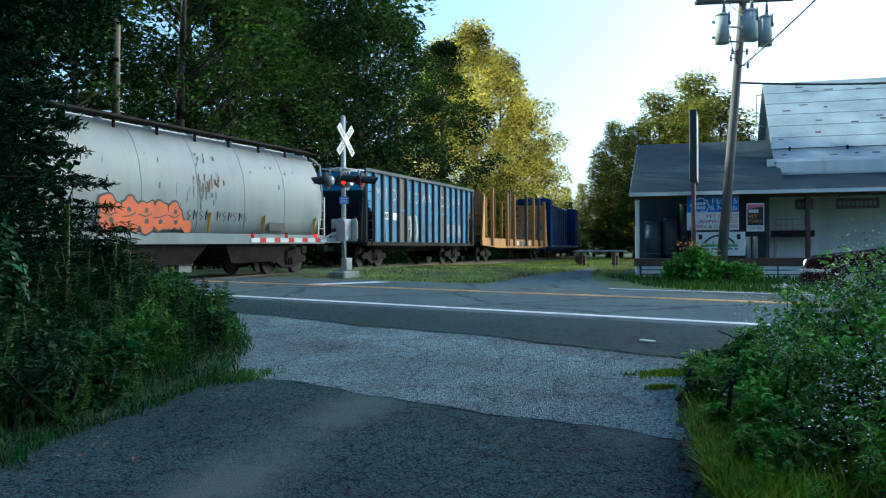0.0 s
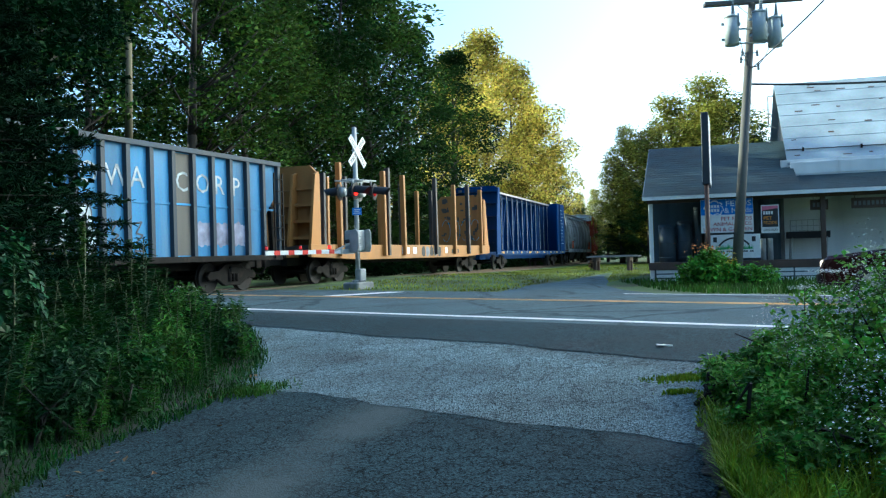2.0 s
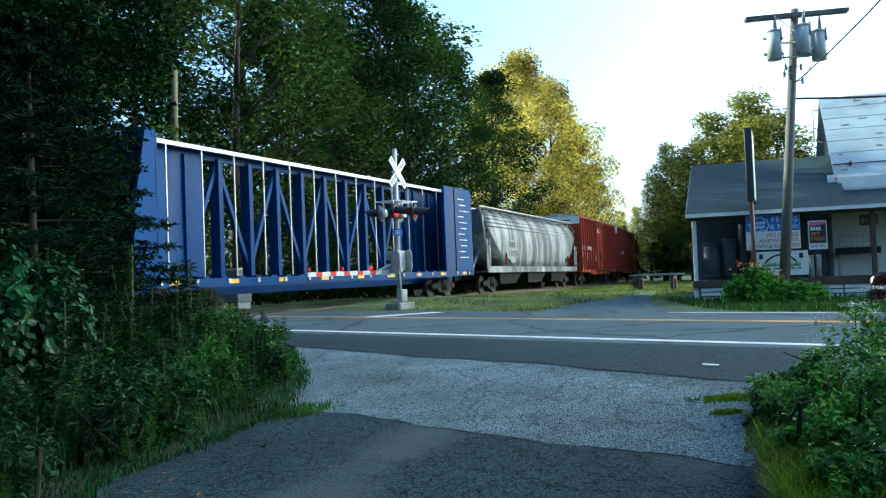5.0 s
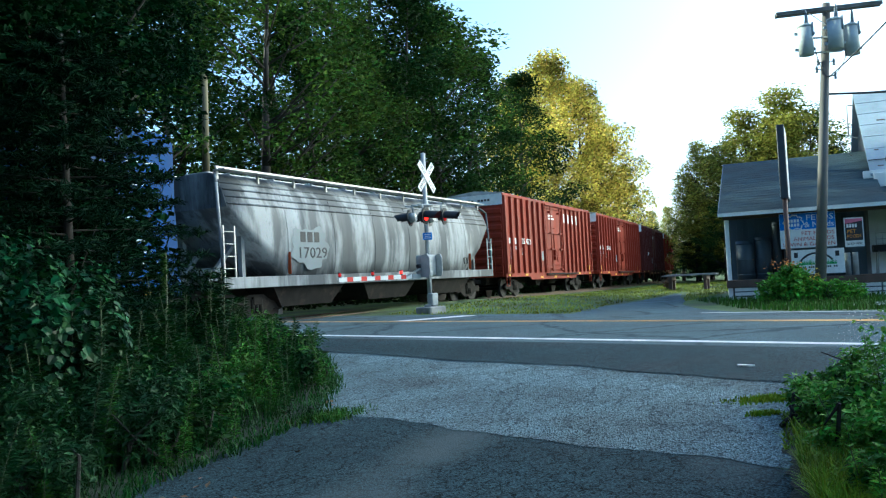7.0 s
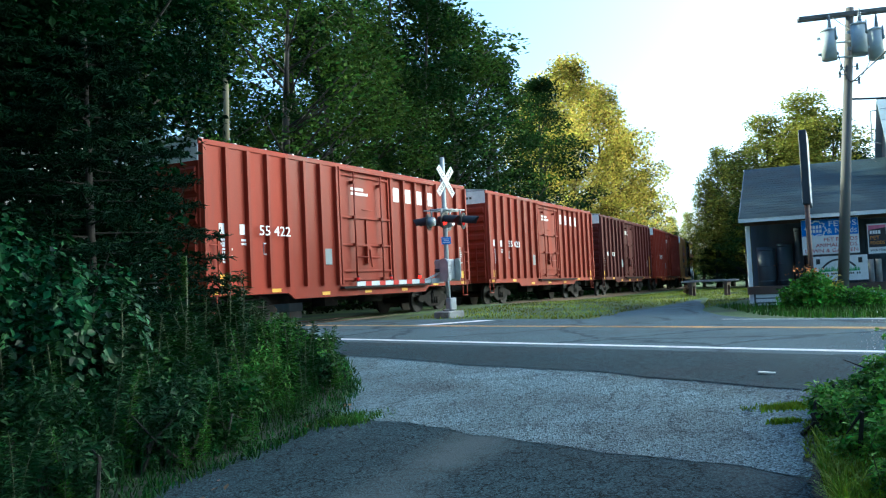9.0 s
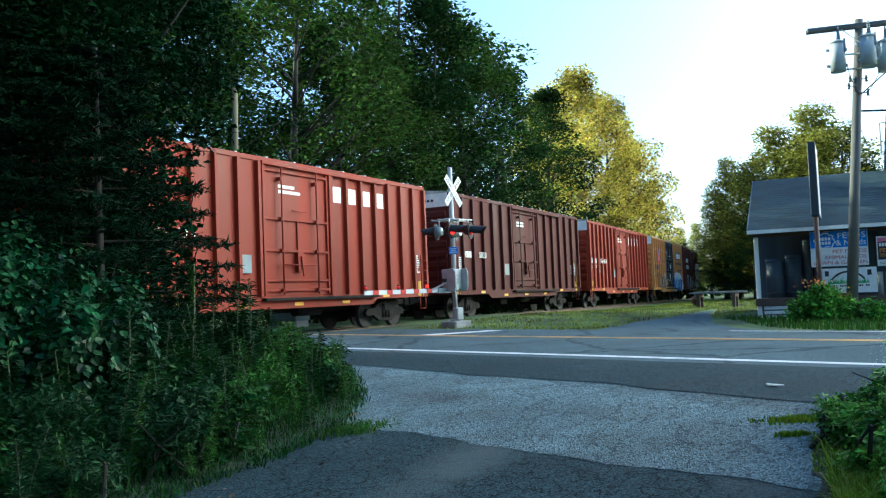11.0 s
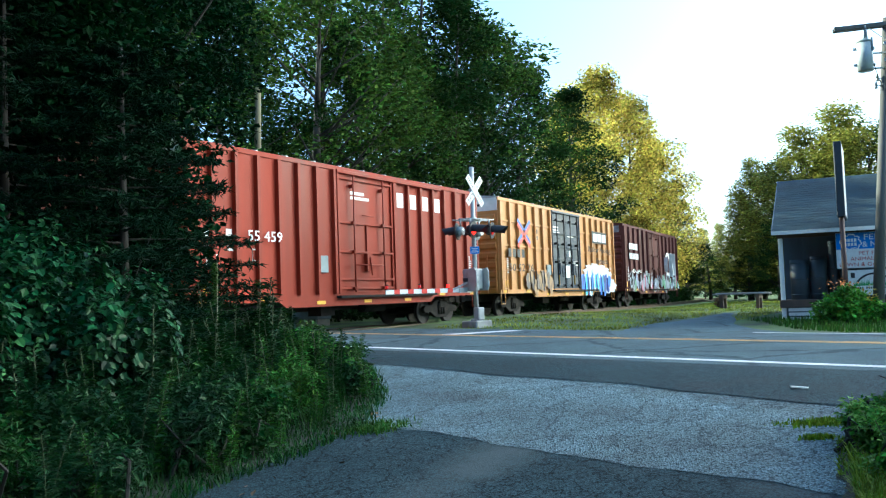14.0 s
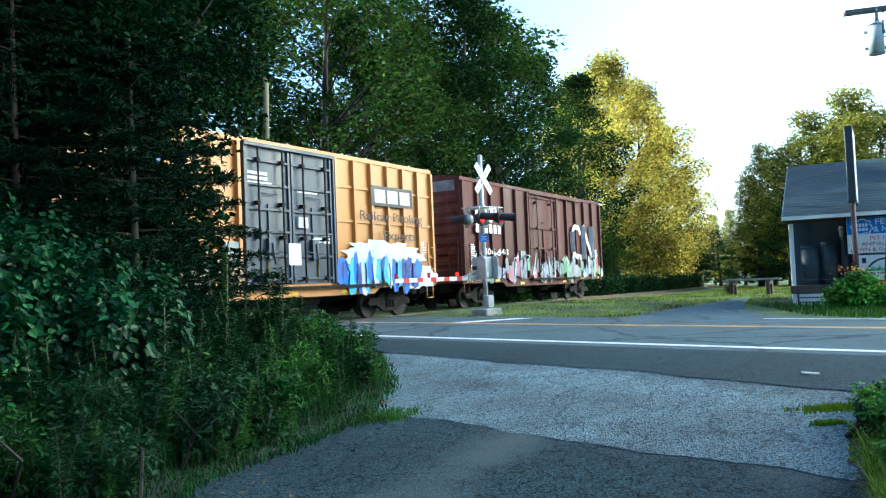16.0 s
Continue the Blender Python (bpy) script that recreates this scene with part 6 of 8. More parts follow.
def build_signs():
    s = board_sign("feed_sign", "white and blue feed store sign under the porch eave", 1.72, 3.4, 1.42, 2.56, -0.06, M_SIGNWHITE)
    w, h = 1.68, 1.14
    bm = bmesh.new()
    box(bm, 0.01, w - 0.01, -0.006, 0.0, h * 0.53, h - 0.01)
    part("blue_band", bm, M_SIGNBLUE, s)
    bm = bmesh.new()
    bar(bm, (0.15, 0.02, h), (0.15, 0.02, h + 0.18), 0.02)
    bar(bm, (w - 0.15, 0.02, h), (w - 0.15, 0.02, h + 0.18), 0.02)
    part("hanger", bm, M_UNDER, s)
    blob(s, 0.43, h * 0.73, 0.3, 0.24, -0.008, M_SIGNWHITE, 301, "round_mark", lobes=8)
    blob(s, 0.43, h * 0.73, 0.265, 0.205, -0.011, M_SIGNBLUE, 301, "round_mark", lobes=8)
    blocks(s, 0.25, h * 0.74, 4, 0.07, 0.1, 0.025, -0.014, M_SIGNWHITE)
    blocks(s, 0.25, h * 0.62, 4, 0.07, 0.1, 0.025, -0.014, M_SIGNWHITE)
    letters("FEEDS", 0.26, M_SIGNWHITE, s, pose(0.8, -0.01, h * 0.78), "white sign words", width=0.8)
    letters("& Needs", 0.26, M_SIGNWHITE, s, pose(0.76, -0.01, h * 0.58), "white sign words", width=0.86)
    for i, words in enumerate(("PET FOODS", "ANIMAL FEEDS", "LAWN & GARDEN")):
        wd = (0.98, 1.22, 1.55)[i]
        letters(words, 0.17, M_REDINK, s, pose(w - 0.06 - wd, -0.006, h * (0.36 - 0.155 * i)), "dark red sign words", width=wd)
    s = board_sign("banner", "white banner with green grass picture on the porch", 1.95, 3.6, 0.55, 1.35, -0.03, M_SIGNWHITE, 0.006)
    bm = bmesh.new()
    r = random.Random(3)
    for i in range(46):
        x = 0.22 + i * 0.026
        prism(bm, [(x, 0.3), (x + 0.03, 0.3), (x + 0.015 + r.uniform(-0.02, 0.02), 0.42 + r.uniform(0, 0.1))], "y", -0.004, 0.0)
    part("grass_picture", bm, M_GREENINK, s)
    bm = bmesh.new()
    for i in range(11):
        a0 = -0.9 + i * 0.16
        bar(bm, (0.82 + 0.62 * math.sin(a0), -0.003, 0.0 + 0.68 * math.cos(a0)), (0.82 + 0.62 * math.sin(a0 + 0.16), -0.003, 0.68 * math.cos(a0 + 0.16)), 0.004, 0.06)
    for x in (0.15, 1.38):
        box(bm, x, x + 0.12, -0.004, 0, 0.55, 0.72)
    for i in range(20):
        if i % 6 != 5:
            box(bm, 0.2 + i * 0.062, 0.245 + i * 0.062, -0.004, 0, 0.2, 0.26)
    part("lettering", bm, M_BLACKINK, s)
    s = board_sign("pet_food_sign", "black pet food sign with orange words", 3.64, 4.2, 1.36, 2.3, -0.05, M_SIGNWHITE)
    bm = bmesh.new()
    box(bm, 0.03, 0.53, -0.006, 0, 0.2, 0.9)
    part("black_field", bm, M_BLACKINK, s)
    bm = bmesh.new()
    prism(bm, [(0.03, 0.75), (0.53, 0.82), (0.53, 0.9), (0.03, 0.9)], "y", -0.009, -0.006)
    part("pink_band", bm, M_PINKINK, s)
    blocks(s, 0.07, 0.62, 4, 0.06, 0.11, 0.02, -0.01, M_SIGNWHITE)
    letters("PET", 0.17, M_ORANGEINK, s, pose(0.07, -0.009, 0.44), "orange sign words")
    letters("FOODS", 0.15, M_ORANGEINK, s, pose(0.07, -0.009, 0.29), "orange sign words", width=0.4)
    letters("SOLD HERE", 0.1, M_BLACKINK, s, pose(0.06, -0.006, 0.07), "black sign words", width=0.44)
    for k, w2 in ((5.2, 0.55), (6.45, 1.3)):
        s = board_sign("plank_sign", "dark wooden plank sign under the porch eave", k, k + w2, 2.08, 2.42, 0.3, M_BROWNWOOD)
        bm = bmesh.new()
        bar(bm, (0.1, 0.015, 0.34), (0.1, 0.015, 0.5), 0.015)
        bar(bm, (w2 - 0.1, 0.015, 0.34), (w2 - 0.1, 0.015, 0.5), 0.015)
        part("hanger", bm, M_UNDER, s)
        blocks(s, 0.08, 0.1, int(w2 / 0.13) - 1, 0.08, 0.14, 0.05, -0.004, M_GREYBOARD)
    s = thing("post_sign", "blue and white sign on a dark post by the store", "sign", STORE @ pose(7.7, -1.4, -0.25))
    bm = bmesh.new()
    box(bm, 0, 1.1, 0, 0.04, 1.65, 2.75)
    part("panel", bm, M_SIGNWHITE, s, bevel=0.006)
    bm = bmesh.new()
    box(bm, 0.0, 1.1, -0.006, 0.0, 2.6, 2.75)
    box(bm, 0.0, 1.1, -0.006, 0.0, 1.65, 1.72)
    part("blue_band", bm, M_SIGNBLUE, s)
    blob(s, 0.4, 2.15, 0.3, 0.28, -0.008, M_SIGNBLUE, 302, "round_mark", lobes=8)
    blocks(s, 0.2, 2.18, 4, 0.07, 0.1, 0.03, -0.012, M_SIGNWHITE)
    blocks(s, 0.2, 2.02, 4, 0.07, 0.1, 0.03, -0.012, M_SIGNWHITE)
    bm = bmesh.new()
    box(bm, 0.3, 0.42, 0.04, 0.16, -0.1, 2.7)
    part("post", bm, M_BROWNWOOD, s, bevel=0.01)


build_signs()


def build_porch_goods():
    # rolls of dark sheet standing against the wall
    for k, rr, hh in ((0.55, 0.3, 1.35), (1.15, 0.26, 1.45), (1.62, 0.14, 1.95), (1.95, 0.15, 1.85), (2.45, 0.34, 1.5), (3.15, 0.24, 1.4)):
        bm = bmesh.new()
        tube(bm, (0, 0, 0), (0, 0, hh), rr, seg=20)
        for z in (0.15, hh * 0.5, hh - 0.12):
            tube(bm, (0, 0, z), (0, 0, z + 0.04), rr + 0.012, seg=20)
        p = store_at(k, 1.45, 0.44)
        solo("sheet_roll", bm, M_TANK, "dark blue-grey metal drum standing on the porch", "drum", Matrix.Translation(p), group="drums on the porch")
    for k in (3.75, 3.98):
        bm = bmesh.new()
        tube(bm, (0, 0, 0), (0, 0, 0.75), 0.09, seg=14)
        p = store_at(k, 0.9, 0.44)
        solo("pipe", bm, M_GALV, "grey metal pipe section standing on the porch", "pipe", Matrix.Translation(p), group="pipes on the porch")
    t = thing("display_rack", "metal rack with dark trough on the porch", "rack", STORE @ pose(4.55, 1.0, 0.44))
    for k in (0.1, 1.2):
        bm = bmesh.new()
        tube(bm, (k, 0, 0), (k + 0.05, 0.0, 0.75), 0.02, seg=8)
        tube(bm, (k, 0.5, 0), (k + 0.05, 0.5, 1.35), 0.02, seg=8)
        tube(bm, (k, 0, 0), (k, 0.5, 0), 0.02, seg=8)
        part("leg", bm, M_GALV, t)
    bm = bmesh.new()
    prism(bm, [(0, 0.95), (0.55, 0.95), (0.5, 0.72), (0.08, 0.72)], "x", 0.0, 1.35)
    part("trough", bm, M_BLACKINK, t, bevel=0.01)
    bm = bmesh.new()
    for z in (0.98, 1.15, 1.35):
        tube(bm, (0.12, 0.5, z), (1.25, 0.5, z), 0.012, seg=6)
    for k in np.linspace(0.15, 1.25, 7):
        tube(bm, (k, 0.5, 0.95), (k, 0.5, 1.35), 0.008, seg=6)
    part("back_grid", bm, M_GALV, t)


build_porch_goods()

# ---- poles, wires, roadside things ----
M_POLE = mat("weathered_pole_wood", (0.13, 0.125, 0.12), 0.9, vary=0.25, scale=2, fine=30, bump=0.5, streak=True)
M_CAN = mat("transformer_paint", (0.42, 0.45, 0.46), 0.6, spec=0.25, vary=0.08, scale=3)
M_PORCELAIN = mat("grey_porcelain", (0.25, 0.27, 0.29), 0.3, vary=0.08)
M_WIRE = mat("black_cable", (0.03, 0.032, 0.035), 0.6, vary=0.1)
M_SIGNBOX = mat("dark_sign_cabinet", (0.03, 0.035, 0.045), 0.5, vary=0.15)
M_RUSTPOST = mat("brown_steel_post", (0.08, 0.04, 0.03), 0.6, vary=0.2)


def cable(name, pts, r, label):
    cu = bpy.data.curves.new(name, "CURVE")
    cu.dimensions, cu.bevel_depth, cu.bevel_resolution = "3D", r, 2
    sp = cu.splines.new("POLY")
    sp.points.add(len(pts) - 1)
    for q, p in zip(sp.points, pts):
        q.co = (*p, 1)
    cu.materials.append(M_WIRE)
    return tagged(new(name, cu), label, "cable")


def sag(p, q, s, n=24):
    p, q = Vector(p), Vector(q)
    return [tuple(p.lerp(q, i / n) - Vector((0, 0, 4 * s * (i / n) * (1 - i / n)))) for i in range(n + 1)]


def build_utility_pole():
    base, top = Vector((8.62, 26.0, -0.5)), Vector((9.42, 26.0, 8.72))
    p = thing("utility_pole", "leaning weathered wooden utility pole with three transformers", "utility pole", Matrix.Translation(base))
    d = top - base
    bm = bmesh.new()
    tube(bm, (0, 0, 0), d, 0.165, 0.115, 16)
    part("pole", bm, M_POLE, p)
    tilt = Matrix.Translation(d) @ pose(0, 0, 0, 0, 4.9, 0)
    cross = new("crossarm")
    cross.parent = p
    cross.matrix_basis = tilt @ pose(0, -0.16, -0.22, 0, -6, -4)
    for y in (-0.06, 0.12):
        bm = bmesh.new()
        box(bm, -1.5, 1.5, y - 0.045, y + 0.045, -0.06, 0.06)
        part("arm", bm, M_POLE, cross, bevel=0.008)
    for x in (-0.55, 0.55):
        bm = bmesh.new()
        bar(bm, (x, -0.02, -0.06), (x * 0.1, 0.02, -0.5), 0.04, 0.012)
        part("brace", bm, M_GALV, cross)
    for x, y, z in ((-0.62, -0.25, -1.65), (0.17, -0.42, -1.5), (0.72, -0.2, -1.6)):
        c = new("transformer")
        c.parent = p
        c.matrix_basis = tilt @ pose(x, y, z, 0, -4.5, 0)
        tagged(c, "pale grey pole transformer can")
        bm = bmesh.new()
        tube(bm, (0, 0, 0), (0, 0, 0.84), 0.215, 0.215, 24)
        tube(bm, (0, 0, 0.84), (0, 0, 0.9), 0.23, 0.22, 24)
        tube(bm, (0, 0, 0.9), (0, 0, 0.95), 0.2, 0.1, 24)
        part("can", bm, M_CAN, c)
        for zz in (0.2, 0.68):
            bm = bmesh.new()
            box(bm, -0.3, 0.3, 0.05, 0.1, zz - 0.04, zz + 0.04)
            part("lug", bm, M_CAN, c)
        bm = bmesh.new()
        for i in range(5):
            tube(bm, (0.05, 0, 0.93 + i * 0.06), (0.05, 0, 0.99 + i * 0.06), 0.075 - i * 0.008, 0.045, 10)
        tube(bm, (0.05, 0, 1.23), (0.05, 0, 1.36), 0.04, 0.02, 8)
        part("bushing", bm, M_PORCELAIN, c)
        bm = bmesh.new()
        tube(bm, (0.16, -0.16, 0.55), (0.16, -0.16, 0.95), 0.04, 0.03, 8)
        part("arrester", bm, M_PORCELAIN, c)
    bm = bmesh.new()
    for z in (-1.05, -1.5):
        q = tilt @ Vector((0, 0, z))
        bar(bm, q + Vector((-0.45, -0.1, 0)), q + Vector((0.45, -0.1, 0)), 0.05)
    part("mount_bracket", bm, M_GALV, p)
    for i, (dx, z) in enumerate(((-0.22, -1.9), (0.24, -1.88), (-0.25, -2.12), (0.3, -2.3))):
        q = tilt @ Vector((dx, -0.05, z))
        bm = bmesh.new()
        tube(bm, q, q + Vector((0, 0, 0.1)), 0.045, 0.035, 10)
        tube(bm, q + Vector((0, 0, 0.1)), q + Vector((0, 0, 0.2)), 0.045, 0.03, 10)
        bar(bm, q + Vector((0, 0, 0.1)), tilt @ Vector((0, 0, z + 0.1)), 0.025)
        part("insulator", bm, M_PORCELAIN, p)
    bm = bmesh.new()
    q0 = tilt @ Vector((-0.62, -0.3, -0.72))
    q1 = tilt @ Vector((0.0, -0.15, -2.25))
    pts = sag(q0, q1, 0.25, 12)
    for a, b in zip(pts, pts[1:]):
        tube(bm, a, b, 0.012, seg=5)
    pts = sag(tilt @ Vector((0.72, -0.3, -0.75)), q1, 0.45, 12)
    for a, b in zip(pts, pts[1:]):
        tube(bm, a, b, 0.012, seg=5)
    part("jumper_wire", bm, M_WIRE, p)
    # ground wire guard up the side
    world_at = lambda v: base + tilt @ Vector(v)
    cable("service_cable", sag(world_at((0.1, 0, -2.75)), (26.0, 27.0, 7.6), 0.55), 0.035, "black cable running from the pole past the store")
    cable("power_cable", sag(world_at((0.1, -0.05, -2.25)), (8.2, 8.0, 8.5), 0.4), 0.02, "twisted black cable rising from the pole")
    a = sag(world_at((0.1, 0, -3.2)), tuple(store_at(4.3, 3.0, 4.6)), 0.3)
    cable("drop_wire", a, 0.008, "thin wire from the pole to the store roof")


build_utility_pole()


def build_box_sign():
    s = thing("tall_box_sign", "tall dark box sign on a brown steel post", "sign", pose(8.0, 26.6, -0.25, 0, 0, 90 - 18.3))
    bm = bmesh.new()
    box(bm, 0, 2.0, -0.11, 0.11, 3.2, 5.5)
    part("cabinet", bm, M_SIGNBOX, s, "dark metal sign cabinet", bevel=0.015)
    for y in (-0.114, 0.114):
        bm = bmesh.new()
        box(bm, 0.06, 1.94, y - 0.004, y + 0.004, 3.27, 5.43)
        part("face", bm, M_SIGNWHITE, s, "white sign face")
    bm = bmesh.new()
    tube(bm, (0.15, 0, -0.2), (0.15, 0, 3.22), 0.075, seg=12)
    part("post", bm, M_RUSTPOST, s)


build_box_sign()


def build_wood_pole():
    x, y = -11.9, 30.0
    bm = bmesh.new()
    tube(bm, (0, 0, -0.3), (0.15, 0, 5.5), 0.16, 0.14, 12)
    tube(bm, (0.15, 0, 5.5), (0.25, 0, 9.2), 0.14, 0.11, 12)
    solo("wooden_pole", bm, mat("tan_pole_wood", (0.14, 0.125, 0.075), 0.9, vary=0.25, scale=2, fine=30, bump=0.4, streak=True), "tan wooden pole behind the railway track", "pole", pose(x, y, height(x, y)))


build_wood_pole()


def build_cabinet():
    x, y = -10.6, 32.6
    c = thing("signal_cabinet", "grey metal equipment cabinet behind the track", "cabinet", pose(x, y, height(x, y), 0, 0, -25))
    bm = bmesh.new()
    box(bm, -0.7, 0.7, -0.4, 0.4, 0.25, 1.5)
    part("body", bm, M_BOXGREY, c, bevel=0.02)
    bm = bmesh.new()
    prism(bm, [(-0.46, 1.5), (0.46, 1.5), (0.4, 1.6), (-0.4, 1.6)], "x", -0.76, 0.76)
    part("lid", bm, M_ROOF, c)
    for a in (-0.68, 0.02):
        bm = bmesh.new()
        box(bm, a, a + 0.66, -0.425, -0.405, 0.3, 1.45)
        d = part("door", bm, M_BOXGREY, c, bevel=0.008)
        bm = bmesh.new()
        box(bm, a + 0.3, a + 0.36, -0.45, -0.425, 0.85, 1.0)
        part("handle", bm, M_HOOD, d)
    bm = bmesh.new()
    for dx in (-0.6, 0.6):
        box(bm, dx - 0.06, dx + 0.06, -0.35, 0.35, -0.1, 0.25)
    part("stand", bm, M_GALV, c)


build_cabinet()


def build_timber_stack():
    x, y = 8.6, 46.0
    t = thing("timber_stack", "weathered grey planks stacked on low trestles", "timber stack", pose(x, y, height(x, y), 0, 0, -20))
    for k in (-0.9, 0.9):
        bm = bmesh.new()
        box(bm, k - 0.1, k + 0.1, -0.6, 0.6, 0.55, 0.75)
        for yy in (-0.45, 0.45):
            box(bm, k - 0.08, k + 0.08, yy - 0.08, yy + 0.08, -0.1, 0.55)
        part("trestle", bm, M_BROWNWOOD, t)
    r = random.Random(8)
    for i in range(5):
        bm = bmesh.new()
        box(bm, -1.3 + r.uniform(-0.1, 0.1), 1.3 + r.uniform(-0.1, 0.2), -0.6 + i * 0.24, -0.38 + i * 0.24, 0.75, 0.82 + r.uniform(0, 0.05))
        part("plank", bm, M_GREYBOARD, t, bevel=0.008)


build_timber_stack()


def build_waiting_car():
    paint = mat("dark_red_car_paint", (0.04, 0.012, 0.014), 0.25, 0.3, vary=0.08, bump=0)
    cx, cy = nm(15.7, -1.95)
    c = thing("car", "dark red car waiting on the road with lit headlamps", "car", pose(cx, cy, height(cx, cy) + 0.01, 0, 0, 180 - 39))
    prof = [(-2.2, 0.3), (2.2, 0.3), (2.25, 0.55), (2.15, 0.78), (1.0, 0.92), (0.35, 1.38), (-1.0, 1.42), (-1.7, 1.02), (-2.2, 0.95)]
    bm = bmesh.new()
    prism(bm, prof, "y", -0.85, 0.85)
    part("body", bm, paint, c, bevel=0.06)
    bm = bmesh.new()
    prism(bm, [(0.9, 0.95), (0.38, 1.34), (-0.95, 1.37), (-1.5, 1.02)], "y", -0.86, 0.86)
    part("side_window", bm, M_GLASS, c)
    bm = bmesh.new()
    v = [bm.verts.new(p) for p in ((1.01, -0.7, 0.935), (1.01, 0.7, 0.935), (0.39, 0.6, 1.375), (0.39, -0.6, 1.375))]
    bm.faces.new(v)
    bmesh.ops.solidify(bm, geom=bm.faces[:], thickness=-0.015)
    part("windscreen", bm, M_GLASS, c)
    bm = bmesh.new()
    box(bm, 2.2, 2.3, -0.8, 0.8, 0.32, 0.5)
    part("bumper", bm, M_HOOD, c, bevel=0.03)
    for y in (-0.62, 0.62):
        bm = bmesh.new()
        box(bm, 2.1, 2.235, y - 0.17, y + 0.17, 0.58, 0.72)
        part("headlight", bm, glow("headlamp_glow", (1.0, 0.75, 0.5), 1.6), c, "lit headlamp", bevel=0.03)
    for x in (-1.4, 1.4):
        for y in (-0.78, 0.78):
            bm = bmesh.new()
            tube(bm, (x, y - 0.1, 0.31), (x, y + 0.1, 0.31), 0.31, seg=20)
            w = part("wheel", bm, M_HOOD, c, "black tyre")
            bm = bmesh.new()
            tube(bm, (x, y - 0.105, 0.31), (x, y + 0.105, 0.31), 0.19, seg=16)
            part("rim", bm, M_GALV, w)


build_waiting_car()

# ---- plants ----
def leaf_quads(pts, size, r, up=0.35, aspect=0.55, droop=0.0):
    """Folded four-cornered leaves at pts, turned at random."""
    n = len(pts)
    d = r.normal(size=(n, 3))
    d[:, 2] = d[:, 2] * 0.5 - droop
    d /= np.linalg.norm(d, axis=1)[:, None]
    nrm = r.normal(size=(n, 3))
    nrm[:, 2] = np.abs(nrm[:, 2]) + up * 2
    side = np.cross(nrm, d)
    side /= np.linalg.norm(side, axis=1)[:, None] + 1e-9
    nn = np.cross(d, side)
    s = size * r.uniform(0.65, 1.35, n)[:, None]
    a = pts
    b = pts + d * s * 0.45 + side * s * aspect * 0.5 + nn * s * 0.08
    c = pts + d * s
    e = pts + d * s * 0.45 - side * s * aspect * 0.5 + nn * s * 0.08
    v = np.stack([a, b, c, e], 1).reshape(-1, 3)
    f = np.arange(n * 4).reshape(n, 4)
    return v, f


def limbs_mesh(name, segs, material, seg=6):
    bm = bmesh.new()
    for p, q, a, b in segs:
        tube(bm, p, q, a, b, seg)
    return mesh_of(name, bm, material)


def make_tree(seed, h, r, leaves, size, material, base=0.18, m=None, label="tall leafy forest tree", clusters=70, group="forest trees", name="tree"):
    g = np.random.default_rng(seed)
    t = thing(name, label, "tree", m, group)
    segs, cents, rad = [], [], []
    lean = g.normal(size=2) * 0.03 * h
    pts = [Vector((lean[0] * k * k, lean[1] * k * k, h * 0.9 * k)) for k in np.linspace(0, 1, 6)]
    pts[0].z = -0.3
    tr = 0.017 * h
    for i in range(5):
        segs.append((pts[i], pts[i + 1], tr * (1 - i * 0.18), tr * (1 - (i + 1) * 0.18)))
    for i in range(clusters):
        k = base + (1 - base) * (i + g.uniform()) / clusters
        u = (k - base) / (1 - base)
        prof = (1 - (2 * abs(u - 0.38)) ** 2.2 * (0.75 if u > 0.38 else 0.5))
        prof = max(0.12, prof)
        a = g.uniform(0, 6.283)
        rr = r * prof * math.sqrt(g.uniform(0.15, 1.0)) * g.uniform(0.75, 1.15)
        c = Vector((math.cos(a) * rr + lean[0] * k, math.sin(a) * rr + lean[1] * k, h * k * g.uniform(0.96, 1.02)))
        cents.append(c)
        rad.append(r * g.uniform(0.16, 0.34))
        if i % 3 == 0:
            z = max(h * 0.08, c.z - rr * 0.75)
            kk = min(0.99, z / (h * 0.9))
            segs.append((Vector((lean[0] * kk * kk, lean[1] * kk * kk, z)), c, tr * 0.32 * (1 - 0.6 * k), tr * 0.08))
    trunk = new("trunk", limbs_mesh("trunk", segs, M_BARK))
    trunk.parent = t
    cents = np.array([tuple(c) for c in cents])
    rad = np.array(rad)
    pick = g.choice(len(cents), leaves, p=rad ** 2 / np.sum(rad ** 2))
    off = g.normal(size=(leaves, 3))
    off /= np.linalg.norm(off, axis=1)[:, None]
    off *= (g.uniform(0.25, 1.0, leaves) ** 0.6 * rad[pick])[:, None]
    off[:, 2] *= 0.6
    v, f = leaf_quads(cents[pick] + off, size, g, droop=0.15)
    crown = new("crown", mesh_np("crown", v, f, material))
    crown.parent = t
    return t


